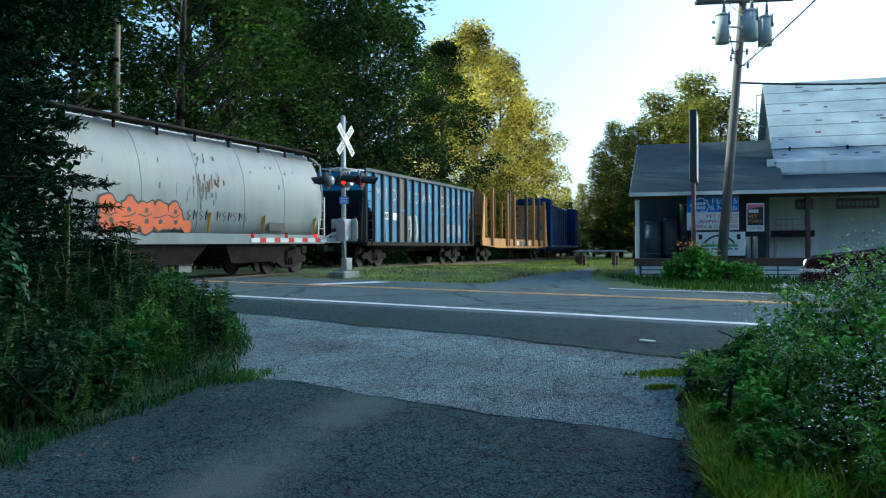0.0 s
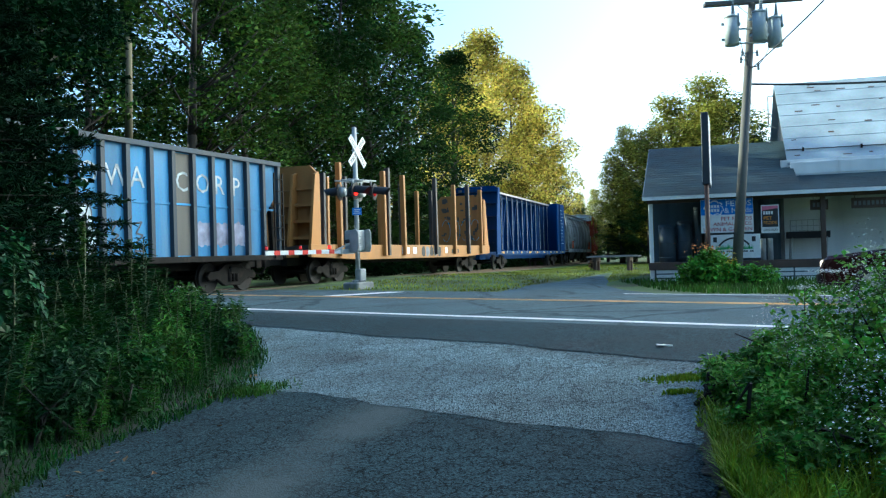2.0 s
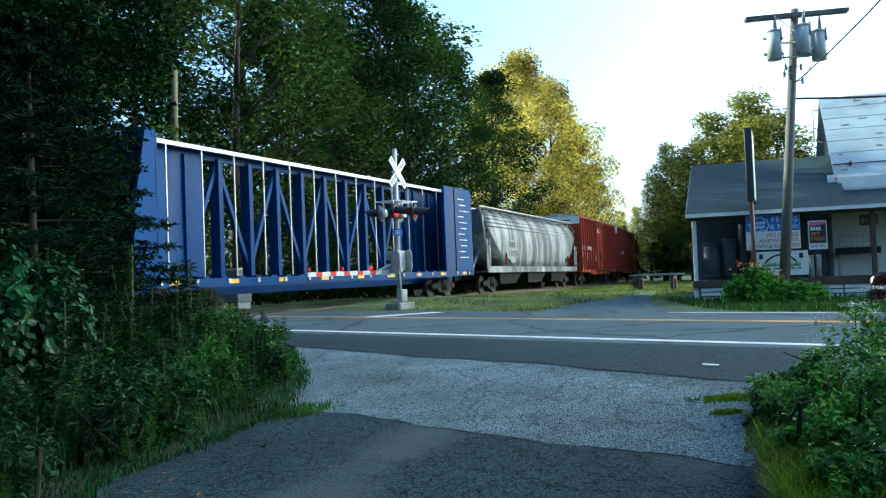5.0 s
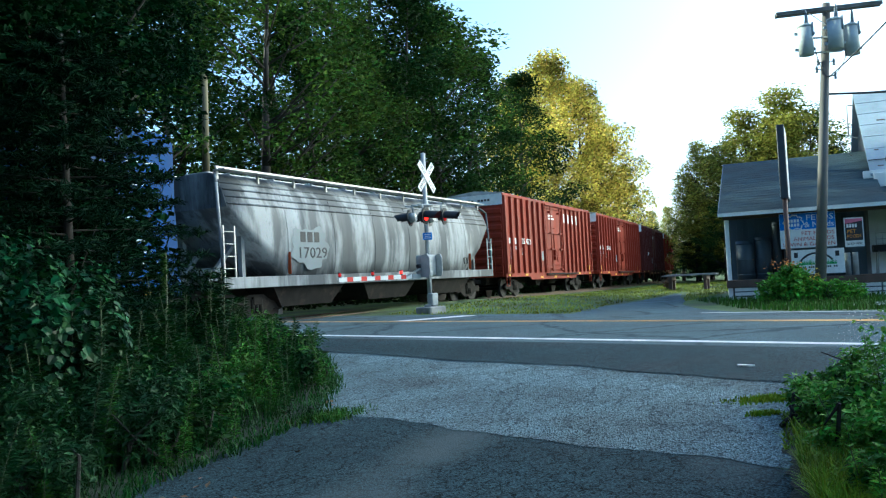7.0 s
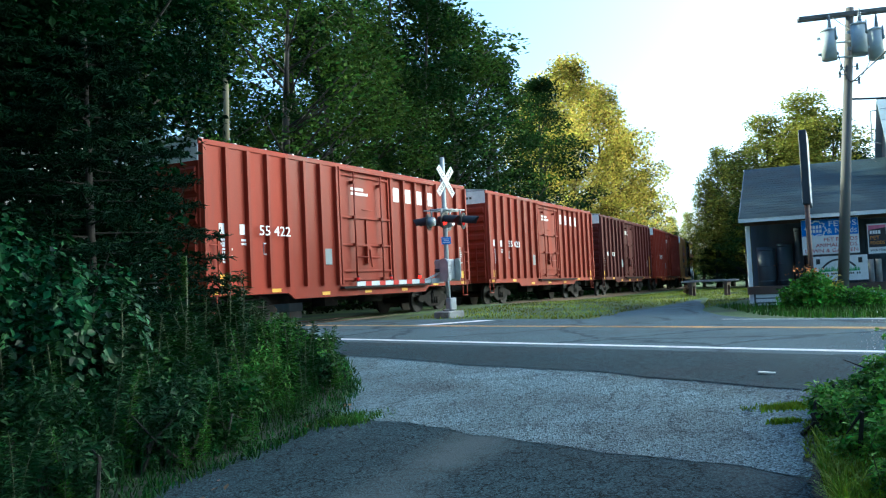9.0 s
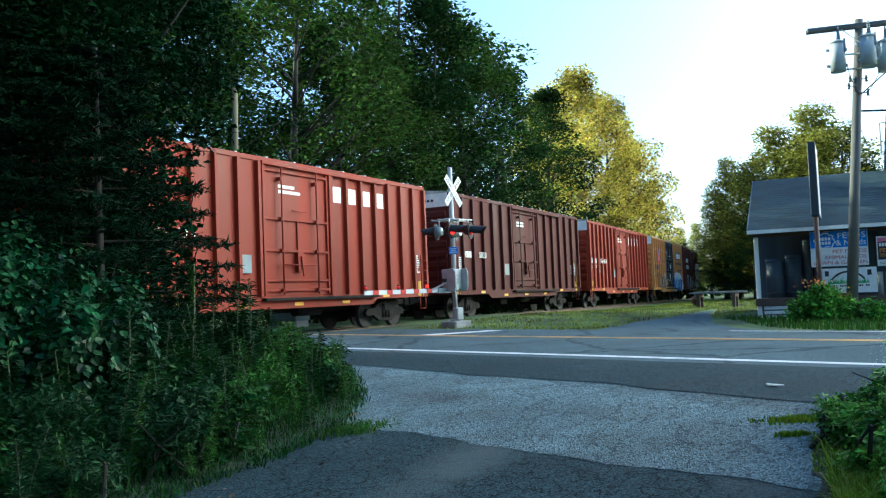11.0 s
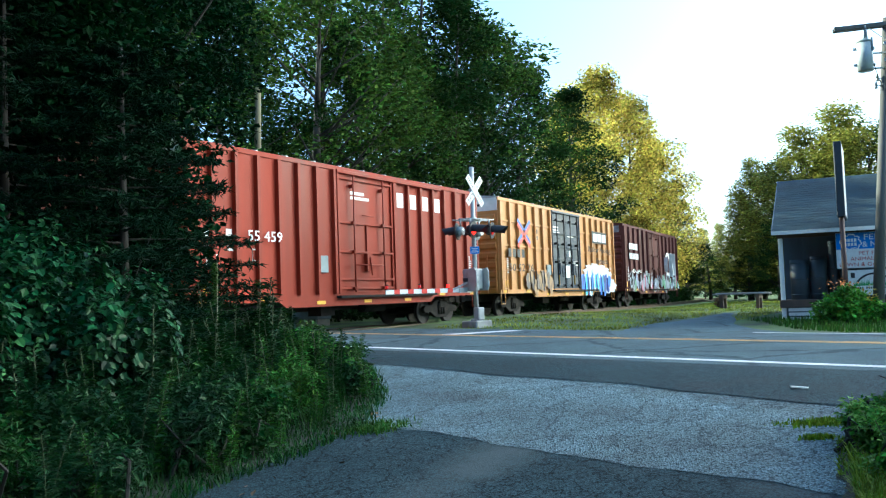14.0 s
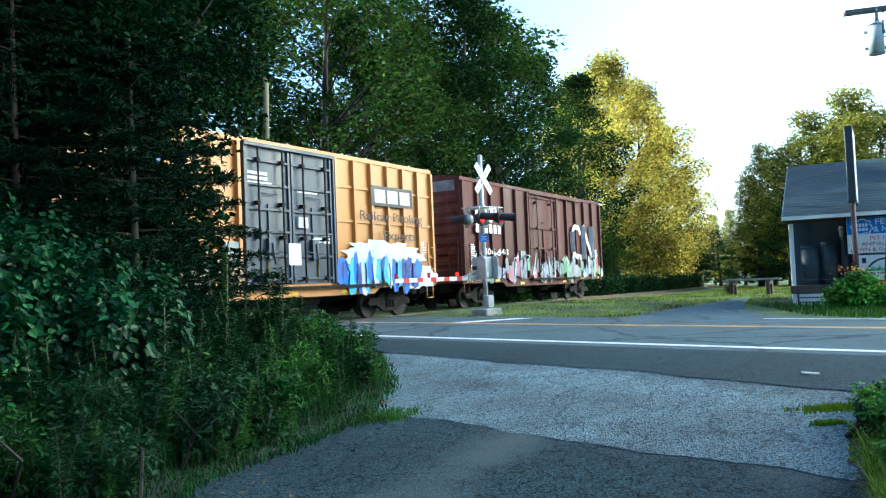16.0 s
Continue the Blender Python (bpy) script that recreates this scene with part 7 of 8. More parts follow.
def plant_trees():
    bases = [make_tree(11, 20, 4.6, 15000, 0.27, M_LEAFDARK, 0.10, clusters=90), make_tree(12, 20, 5.2, 15000, 0.28, M_LEAF, 0.14, clusters=90),
             make_tree(13, 20, 4.0, 13000, 0.26, M_LEAFDARK, 0.08, clusters=85), make_tree(14, 20, 5.6, 15000, 0.29, M_LEAF, 0.2, clusters=95),
             # the last tree's shape again, with the sun-warmed leaf colour
             make_tree(14, 20, 5.6, 18000, 0.3, M_LEAFSUNWARM, 0.12, clusters=110)]
    used = set()

    def put(k, x, y, h, spread=1.0, label=None, group=None):
        m = pose(x, y, height(x, y) - 0.1, 0, 0, random.uniform(0, 360)) @ Matrix.Diagonal((h / 20 * spread, h / 20 * spread, h / 20, 1))
        if k not in used:
            used.add(k)
            t = bases[k]
            t.matrix_basis = m
        else:
            if label:
                sx, _, sz = bases[k].matrix_basis.to_scale()
                m = m @ Matrix.Diagonal((1 / sx, 1 / sx, 1 / sz, 1))
            t = copy_thing(bases[k], m)
        if label:
            tagged(t, label)
        if group:
            t["group"] = group

    # rows along the far side of the track
    for off, s0, s1, step, h0, h1 in ((9.0, -62, 72, 5.2, 17, 20), (15.0, -64, 58, 7.5, 21, 25), (24.0, -66, 30, 7.0, 24, 28)):
        s, i = s0, 0
        while s < s1:
            x, y, _, _ = track_at(s + random.uniform(-1.2, 1.2), off + random.uniform(-1.2, 1.2))
            put((i * 3 + int(off)) % 4, x, y, random.uniform(h0, h1) * (1.22 if s > 44 else 1.0), 1.05)
            s += step
            i += 1
    # lower growth under the forest edge
    for i in range(22):
        x, y, _, _ = track_at(-8 + i * 3.9, 6.6 + random.uniform(-0.5, 0.8))
        put(i % 4, x, y, random.uniform(3.2, 6.0), 1.7, "low leafy sapling at the forest edge", "forest edge saplings")
    # dark trees behind the bend; past x 16 with sunlight in the leaf colour
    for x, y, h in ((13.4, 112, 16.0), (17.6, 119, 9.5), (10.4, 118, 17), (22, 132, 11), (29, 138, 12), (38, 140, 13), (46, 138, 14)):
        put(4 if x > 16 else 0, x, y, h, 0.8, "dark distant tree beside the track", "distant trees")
    # trees behind the store; kind 4 has sunlight in its leaf colour
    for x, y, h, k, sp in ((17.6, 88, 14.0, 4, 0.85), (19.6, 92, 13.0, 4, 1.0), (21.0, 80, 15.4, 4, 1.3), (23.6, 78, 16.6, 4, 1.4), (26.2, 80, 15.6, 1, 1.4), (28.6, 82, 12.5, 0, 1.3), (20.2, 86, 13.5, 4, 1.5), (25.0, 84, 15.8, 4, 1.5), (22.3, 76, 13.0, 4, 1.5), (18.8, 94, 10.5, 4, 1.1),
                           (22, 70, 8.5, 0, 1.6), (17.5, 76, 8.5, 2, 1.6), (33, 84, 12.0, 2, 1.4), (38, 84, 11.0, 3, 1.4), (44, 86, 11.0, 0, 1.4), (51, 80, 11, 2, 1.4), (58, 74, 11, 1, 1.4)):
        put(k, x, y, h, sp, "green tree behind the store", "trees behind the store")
    # low growth under them and at the bend
    for i, (x, y, h) in enumerate(((13.5, 106, 6), (16.0, 104, 7), (18.5, 102, 7), (21, 98, 7), (16.5, 84, 5), (18.8, 82, 6), (21.5, 84, 6), (24, 86, 7), (27, 88, 7), (30, 90, 7), (35, 92, 7), (12.0, 110, 6))):
        put((0, 2, 1, 4)[i % 4], x, y, h, 2.0, "dark leafy undergrowth below the trees", "undergrowth")
    # unseen trees added behind the camera to block the sky there
    for x, y, h in ((12, -34, 18), (-2, -34, 18), (-16, -28, 18), (-26, -12, 18), (-30, 2, 18), (-8, -11, 19), (0, -13, 20), (-15, -8, 20), (-17, 0, 20), (-4, -18, 21), (-20, 7, 19)):
        put(random.randrange(4), x, y, h, 1.5, "unseen tall tree added to block skylight on the driveway", "roadside trees")
    # trees at the bend, their sunlit yellow put into the leaf colour
    yl = make_tree(31, 18, 5.9, 24000, 0.29, M_LEAFSUNYEL, 0.08, clusters=120, label="yellow-green tree, low sunlight added to its leaf colour", group="sunlit trees")
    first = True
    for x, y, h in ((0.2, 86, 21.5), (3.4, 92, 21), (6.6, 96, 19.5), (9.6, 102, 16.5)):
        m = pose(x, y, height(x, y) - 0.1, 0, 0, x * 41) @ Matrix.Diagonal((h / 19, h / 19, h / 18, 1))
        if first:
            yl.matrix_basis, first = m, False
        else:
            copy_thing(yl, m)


def far_woods():
    g = np.random.default_rng(5)
    n = 16000
    a = np.radians(g.uniform(-75, 75, n))
    rad = g.uniform(140, 165, n)
    top = 8.5 + 2.5 * np.sin(a * 23) + 1.5 * np.sin(a * 61 + 1)
    z = -1 + (top + 1) * g.uniform(0, 1, n) ** 0.8
    v, f = leaf_quads(np.stack([np.sin(a) * rad, np.cos(a) * rad, z], 1), 1.5, g)
    ob = new("far_woods", mesh_np("far_woods", v, f, M_LEAFDARK))
    tagged(ob, "dark wooded skyline far behind the road", "woods", kind="stuff")


far_woods()
plant_trees()

# ---- roadside growth ----
# inner vine leaves; the shade between leaves is put into this dark green
M_VINEINNER = mat("vine_leaf_inner_shade", (0.007, 0.038, 0.013), 0.45, spec=0.1, vary=0.35, scale=1.5, fine=8, bump=0, island=0.7, translucent=0.12)
M_WEED = mat("weed_leaf", (0.017, 0.06, 0.009), 0.6, spec=0.15, vary=0.3, scale=1.5, fine=8, bump=0, island=0.4, translucent=0.25)
M_WEED2 = mat("weed_leaf_grey_green", (0.018, 0.058, 0.016), 0.6, spec=0.15, vary=0.3, scale=1.5, fine=8, bump=0, island=0.35, translucent=0.25)
M_BLADE = mat("grass_blade", (0.045, 0.11, 0.012), 0.6, spec=0.15, vary=0.3, scale=1.0, fine=8, bump=0, island=0.35, translucent=0.3)
M_BRIGHT = mat("bright_grass_blade", (0.16, 0.26, 0.014), 0.6, spec=0.15, vary=0.25, scale=1.0, fine=8, bump=0, island=0.3, translucent=0.3)
M_VERGE = mat("verge_grass_blade", (0.24, 0.29, 0.035), 0.7, spec=0.1, vary=0.5, scale=0.5, fine=6, bump=0, island=0.4, translucent=0.25)
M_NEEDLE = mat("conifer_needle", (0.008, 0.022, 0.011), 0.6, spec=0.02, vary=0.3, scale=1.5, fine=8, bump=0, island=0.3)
M_LUSH = mat("weed_leaf_fresh", (0.15, 0.34, 0.035), 0.55, spec=0.2, vary=0.3, scale=1.5, fine=8, bump=0, island=0.5, translucent=0.3)
M_MID = mat("weed_leaf_mid_green", (0.062, 0.16, 0.02), 0.6, spec=0.15, vary=0.3, scale=1.5, fine=8, bump=0, island=0.45, translucent=0.3)
M_STEM = mat("green_stem", (0.06, 0.07, 0.03), 0.7, vary=0.2)
M_TWIG = mat("brown_twig", (0.016, 0.013, 0.01), 0.85, vary=0.3)
M_PETAL = mat("white_petal", (0.62, 0.62, 0.6), 0.7, vary=0.1, bump=0)
M_ORANGEPETAL = mat("orange_petal", (0.7, 0.22, 0.02), 0.6, vary=0.15, bump=0)
M_YELLOWPETAL = mat("yellow_petal", (0.6, 0.42, 0.03), 0.6, vary=0.15, bump=0)
M_SOIL = mat("bare_soil", (0.02, 0.019, 0.015), 0.95, vary=0.3, scale=2, fine=30, bump=0.8)
M_CREEPER = mat("creeper_leaf", (0.022, 0.08, 0.022), 0.42, spec=0.14, vary=0.35, scale=1.5, fine=8, bump=0, island=0.55, translucent=0.2)
M_DEADLEAF = mat("dead_leaf", (0.16, 0.09, 0.04), 0.8, vary=0.3, bump=0, island=0.3)


def blades(name, xy, h, material, label, width=0.012, seed=1, kind="stuff", z=None, category="grass", lean=0.35):
    """Many bent grass blades as one mesh, each of two tapering pieces."""
    g = np.random.default_rng(seed)
    n = len(xy)
    zz = np.array([height(x, y) for x, y in xy]) if z is None else z
    b = np.stack([xy[:, 0], xy[:, 1], zz], 1)
    a = g.uniform(0, 6.283, n)
    hh = h * g.uniform(0.5, 1.25, n)
    w = width * g.uniform(0.7, 1.3, n)
    side = np.stack([np.cos(a), np.sin(a), np.zeros(n)], 1) * w[:, None]
    fwd = np.stack([-np.sin(a), np.cos(a), np.zeros(n)], 1)
    k = g.uniform(0.1, 1.0, n) * lean
    mid = b + fwd * (hh * k * 0.35)[:, None] + np.array([0, 0, 1]) * (hh * 0.6)[:, None]
    tip = b + fwd * (hh * k)[:, None] + np.array([0, 0, 1]) * (hh * (1 - 0.25 * k))[:, None]
    v = np.stack([b - side, b + side, mid + side * 0.7, mid - side * 0.7, tip + side * 0.08, tip - side * 0.08], 1).reshape(-1, 3)
    i = np.arange(n)[:, None] * 6
    f = np.concatenate([i + np.array([0, 1, 2, 3]), i + np.array([3, 2, 4, 5])])
    ob = new(name, mesh_np(name, v, f, material))
    return tagged(ob, label, category, kind=kind)


def weed(seed, h, leaves, size, material, label, group, flower=None):
    """A tall weed: a stem with narrow leaves all the way up."""
    g = np.random.default_rng(seed)
    t = thing("weed", label, "weed", group=group)
    bend = g.normal(size=2) * 0.12 * h
    path = [Vector((bend[0] * k * k, bend[1] * k * k, h * k)) for k in np.linspace(0, 1, 6)]
    bm = bmesh.new()
    for p, q in zip(path, path[1:]):
        tube(bm, p, q, 0.006, 0.004, 5)
    part("stem", bm, M_STEM, t)
    k = g.uniform(0.08, 1.0, leaves)
    a = g.uniform(0, 6.283, leaves)
    base = np.stack([bend[0] * k * k, bend[1] * k * k, h * k], 1)
    d = np.stack([np.cos(a), np.sin(a), g.uniform(-0.1, 0.7, leaves)], 1)
    d /= np.linalg.norm(d, axis=1)[:, None]
    s = (size * (1.15 - 0.6 * k) * g.uniform(0.7, 1.3, leaves))[:, None]
    side = np.cross(d, np.array([0, 0, 1.0]))
    side /= np.linalg.norm(side, axis=1)[:, None]
    drop = np.array([0, 0, -1.0]) * s * 0.18
    w = 0.1
    v = np.stack([base, base + d * s * 0.5 + side * s * w, base + d * s + drop, base + d * s * 0.5 - side * s * w], 1).reshape(-1, 3)
    ob = new("leaves", mesh_np("leaves", v, np.arange(leaves * 4).reshape(-1, 4), material))
    ob.parent = t
    if flower is not None:
        n = 200
        c = np.array(path[-1])[None, :] + g.normal(size=(n, 3)) * np.array([0.16, 0.16, 0.16])
        v, f = leaf_quads(c, 0.018, g, up=1.0, aspect=0.9)
        ob = new("flower_cluster", mesh_np("flower_cluster", v, f, flower))
        ob.parent = t
        tagged(ob, "tiny white flowers", kind="stuff")
    return t


def shrub(name, label, m, lobes, leaves, size, material, seed, category="shrub", group="", twigs=26, aspect=0.75):
    """A shrub: twigs from the ground, leaves in a shell over several rounded lobes (x, y, z, r)."""
    g = np.random.default_rng(seed)
    t = thing(name, label, category, m, group)
    lob = np.array(lobes)
    p = lob[:, 3] ** 2
    pick = g.choice(len(lob), leaves, p=p / p.sum())
    off = g.normal(size=(leaves, 3))
    off /= np.linalg.norm(off, axis=1)[:, None]
    bumps = 1 + 0.16 * np.sin(off[:, 0] * 7 + pick) * np.sin(off[:, 1] * 6 + 2 * pick) + 0.1 * np.sin(off[:, 2] * 13)
    rr = lob[pick, 3] * g.uniform(0.1, 1.0, leaves) ** 0.5 * bumps
    pts = lob[pick, :3] + off * rr[:, None]
    pts = pts[pts[:, 2] > 0.02]
    v, f = leaf_quads(pts, size, g, up=0.5, aspect=aspect, droop=0.35)
    ob = new("foliage", mesh_np("foliage", v, f, material))
    ob.parent = t
    bm = bmesh.new()
    for i in range(twigs):
        c = lob[i % len(lob)]
        q = Vector(c[:3]) + Vector(g.normal(size=3)) * float(c[3]) * 0.45
        b = Vector((c[0] * 0.6 + g.normal() * 0.15, c[1] * 0.6 + g.normal() * 0.15, 0))
        mid = b.lerp(q, 0.5) + Vector(g.normal(size=3)) * 0.08
        tube(bm, b, mid, 0.018, 0.012, 5)
        tube(bm, mid, q, 0.012, 0.004, 5)
    tagged(part("twig_tangle", bm, M_TWIG, t), kind="stuff")
    return t


def conifer(m, h, r, seed):
    g = np.random.default_rng(seed)
    t = thing("conifer", "dark young conifer with drooping needled branches", "tree", m)
    bm = bmesh.new()
    tube(bm, (0, 0, -0.2), (0, 0, h), 0.09, 0.015, 8)
    part("trunk", bm, M_TWIG, t)
    vs, fs, n0 = [], [], 0
    bm = bmesh.new()
    for i in range(84):
        k = 0.08 + 0.9 * i / 84
        a = i * 2.4 + g.normal() * 0.2
        L = r * (1 - k) ** 0.75 * g.uniform(0.75, 1.15) + 0.15
        d = np.array([math.cos(a), math.sin(a), 0.1])
        p0 = np.array([0, 0, h * k])
        tip = p0 + d * L + np.array([0, 0, -0.15 * L + 0.1])
        tube(bm, p0, tip, 0.014, 0.004, 5)
        side = np.array([-math.sin(a), math.cos(a), 0])
        for j in range(14):
            f = 0.2 + 0.8 * j / 13
            for sg in (-1, 1):
                q = p0 + (tip - p0) * f
                ln = 0.42 * L * (1.15 - f) * g.uniform(0.7, 1.2) + 0.06
                dd = d * 0.75 + side * sg * 0.8 + np.array([0, 0, g.normal() * 0.12])
                e = q + dd * ln
                # needles along the side twig
                nd = 15
                kk = np.linspace(0.05, 1, nd)
                base = q + (e - q) * kk[:, None]
                v, ff = leaf_quads(base, 0.1, g, up=0.2, aspect=0.2)
                vs.append(v)
                fs.append(ff + n0)
                n0 += len(v)
    tagged(part("branch_whorl", bm, M_TWIG, t), "bare brown branches under the needles", kind="stuff")
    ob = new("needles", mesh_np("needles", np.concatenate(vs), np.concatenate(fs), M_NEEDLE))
    ob.parent = t
    return t


def on(x, y, rz=0.0, s=1.0, dz=0.0):
    return pose(x, y, height(x, y) + dz, 0, 0, rz) @ Matrix.Diagonal((s, s, s, 1))


def edge_left(y):
    return float(np.interp(y, [3.0, 5.0, 5.9, 6.7, 7.8, 9.4, 11.0, 12.5], [-2.6, -2.85, -2.95, -2.6, -2.25, -2.35, -2.8, -3.3]))


def edge_right(y):
    return float(np.interp(y, [2.5, 4.3, 5.1, 6.4, 7.5, 8.6], [1.1, 1.35, 1.5, 1.85, 2.65, 3.6]))


def vine_curtain(parent, lobes, strands, seed, size=0.085, steps=26):
    """Leafy runners that creep down over rounded lobes (x, y, z, r), their leaves facing outwards."""
    g = np.random.default_rng(seed)
    lob = np.array(lobes)
    p = lob[:, 3] ** 2
    pick = g.choice(len(lob), strands, p=p / p.sum())
    c, r = lob[pick, :3], lob[pick, 3]
    az, el = g.uniform(0, 6.283, strands), np.arcsin(g.uniform(-0.2, 1.0, strands))
    pts, nrm, run = [], [], []
    turn = g.normal(size=strands) * 0.06
    reach = r * g.uniform(0.92, 1.1, strands)
    for i in range(steps):
        n = np.stack([np.cos(az) * np.cos(el), np.sin(az) * np.cos(el), np.sin(el)], 1)
        q = c + n * (reach + 0.02 * np.sin(i * 1.3 + az * 3))[:, None]
        q[:, 2] -= 0.0022 * i * i * (el < -0.2)
        pts.append(q)
        nrm.append(n)
        el = el - 0.05 / r * g.uniform(0.5, 1.3, strands)
        turn = turn + g.normal(size=strands) * 0.03
        az = az + turn * 0.06 / r / np.maximum(0.35, np.cos(el))
    P, N = np.concatenate(pts), np.concatenate(nrm)
    P = P + g.normal(size=P.shape) * 0.022
    keep = P[:, 2] > 0.05
    P, N = P[keep], N[keep]
    k = len(P)
    N = N + np.array([0, 0, 0.45]) + g.normal(size=(k, 3)) * 0.38
    N /= np.linalg.norm(N, axis=1)[:, None]
    down = np.array([0, 0, -1.0]) + g.normal(size=(k, 3)) * 0.45
    d = down - N * np.sum(down * N, 1)[:, None]
    d /= np.linalg.norm(d, axis=1)[:, None]
    side = np.cross(N, d)
    s = (size * g.uniform(0.55, 1.25, k))[:, None]
    # a broad leaf with a rounded base, folded a little along its midrib
    lift = N * s * 0.1
    v = np.stack([P, P + d * s * 0.2 + side * s * 0.4 + lift, P + d * s * 0.62 + side * s * 0.34 + lift, P + d * s,
                  P + d * s * 0.62 - side * s * 0.34 + lift, P + d * s * 0.2 - side * s * 0.4 + lift], 1).reshape(-1, 3)
    i = np.arange(k)[:, None] * 6
    f = np.concatenate([i + np.array([0, 1, 2, 3]), i + np.array([0, 3, 4, 5])])
    ob = new("creeper", mesh_np("creeper", v, f, M_CREEPER))
    ob.parent = parent
    tagged(ob, "broad green leaves on creeping runners", kind="stuff")


def vines(x, y, lobes, leaves, seed, strands):
    # inner filler darkened by colour, so gaps between the runners look deep
    t = shrub("vine_thicket", "dense thicket of broad-leaved climbing vines", on(x, y), [(a, b, c, r * 0.9) for a, b, c, r in lobes], leaves, 0.085, M_VINEINNER, seed, group="vine thickets")
    vine_curtain(t, lobes, strands, seed + 300)


def plant_left():
    g = np.random.default_rng(41)
    vines(-4.75, 6.9, [(0, 0, 0.75, 0.9), (-0.7, -0.5, 1.1, 0.95), (0.3, 0.4, 1.0, 0.7), (-0.5, 0.5, 1.5, 0.75), (-1.3, 0.2, 1.75, 0.9), (0.1, -0.6, 0.4, 0.6), (0.5, 0.9, 0.5, 0.55)], 9000, 51, 190)
    vines(-5.0, 5.3, [(0, 0, 0.6, 0.8), (0.5, 0.2, 0.35, 0.5), (-0.5, -0.3, 1.2, 0.85), (0.0, 0.4, 1.2, 0.65), (-0.9, 0.4, 1.6, 0.8)], 7000, 52, 130)
    vines(-6.3, 7.6, [(0, 0, 1.0, 1.0), (0.2, 0.3, 1.7, 0.85), (-0.8, 0.2, 2.2, 1.0), (0.7, -0.2, 1.4, 0.75)], 7000, 53, 120)
    vines(-5.3, 8.5, [(0, 0, 0.9, 0.8), (0.3, 0.2, 1.3, 0.6), (-0.5, 0, 1.7, 0.7), (0.45, 0.4, 0.8, 0.6)], 8000, 63, 110)
    shrub("leafy_bush", "dark leafy bush behind the weeds", on(-4.6, 8.9), [(0, 0, 0.5, 0.65), (0.5, -0.3, 0.4, 0.55), (-0.6, 0.2, 0.8, 0.7), (0.3, 0.8, 0.4, 0.6)], 9000, 0.07, M_WEED, 54, group="leafy bushes", aspect=0.4)
    shrub("leafy_bush", "dark leafy bush behind the weeds", on(-5.6, 11.2), [(0, 0, 0.6, 0.8), (0.9, 0.2, 0.5, 0.7), (-0.9, 0.2, 1.0, 0.9), (1.5, 0.9, 0.3, 0.6)], 9000, 0.08, M_WEED, 55, group="leafy bushes", aspect=0.4)
    conifer(on(-5.35, 9.3), 4.5, 1.95, 61)
    conifer(on(-7.6, 10.2), 6.5, 2.2, 62)
    # this shrub takes its shade from the leaf colour
    shrub("tall_shrub", "tall leafy shrub behind the conifer, shade in its leaf colour", on(-6.85, 11.6), [(0, 0, 1.5, 1.7), (-0.3, 0, 3.2, 1.8), (-0.8, 0, 5.0, 1.7), (0.3, 0.2, 2.4, 1.2), (-2.2, 0, 2.5, 1.9), (-2.4, 0, 5.0, 1.9), (-1.4, 0, 6.6, 1.7)], 26000, 0.13, M_LEAFSHADED, 64)
    bases = [weed(70 + i, h, n, s, mt, "tall green weed with narrow leaves beside the driveway", "roadside weeds") for i, (h, n, s, mt) in enumerate(
        ((1.0, 190, 0.15, M_WEED), (1.25, 240, 0.15, M_WEED), (0.8, 160, 0.14, M_WEED2), (1.3, 260, 0.14, M_MID), (0.6, 130, 0.14, M_MID), (1.1, 210, 0.17, M_WEED2)))]
    used = set()
    count = 0
    tints = (M_WEED, M_MID, M_WEED2, M_MID)
    for i in range(34):
        y = g.uniform(4.8, 12.0)
        d = g.uniform(0.2, 1.7)
        r = 0.16 + 0.13 * d + g.uniform(0, 0.1)
        shrub("leafy_weed", "low leafy weed clump on the driveway bank", on(edge_left(y) - d, y, g.uniform(0, 360)), [(0, 0, r * 0.9, r), (r * 0.8, 0.1, r * 0.7, r * 0.8), (-r * 0.5, r * 0.6, r * 1.3, r * 0.8), (0.1, -r * 0.6, r * 1.5, r * 0.6)],
              900 + int(1100 * d), 0.075, tints[i % 4] if y > 7.5 else (M_WEED, M_WEED2)[i % 2], 500 + i, "weed", "leafy weed clumps", 8, (0.3, 0.4, 0.55, 0.35)[i % 4])
    while count < 150:
        y = g.uniform(4.6, 12.3)
        d = g.uniform(0.05, 2.1)
        x = edge_left(y) - d
        k = int(g.choice((3, 4, 1, 3, 4, 5))) if d < 0.9 else int(g.choice((0, 1, 2, 5)))
        s = (0.42 + 0.52 * min(d, 1.5)) * g.uniform(0.75, 1.2) * (1.0 if y < 10 else 0.85)
        m = on(x, y, g.uniform(0, 360), s) @ pose(0, 0, 0, g.normal() * 6, g.normal() * 6, 0)
        if k not in used:
            used.add(k)
            bases[k].matrix_basis = m
        else:
            q = 1 / bases[k].matrix_basis.to_scale()[0]
            copy_thing(bases[k], m @ Matrix.Diagonal((q, q, q, 1)))
        count += 1
    # mullein spike
    for x, y, h in ((-3.75, 8.3, 1.75),):
        t = thing("mullein", "tall yellow-green flower spike among the weeds", "weed", on(x, y), "mullein spikes")
        bm = bmesh.new()
        tube(bm, (0, 0, 0), (0.02, 0.02, h), 0.01, 0.008, 6)
        part("stem", bm, M_STEM, t)
        pts = np.stack([g.normal(size=420) * 0.014, g.normal(size=420) * 0.014, h - 0.42 * g.uniform(0, 1, 420)], 1)
        v, f = leaf_quads(pts, 0.03, g, aspect=0.6)
        ob = new("spike", mesh_np("spike", v, f, M_BLADE))
        ob.parent = t
    n = 10000
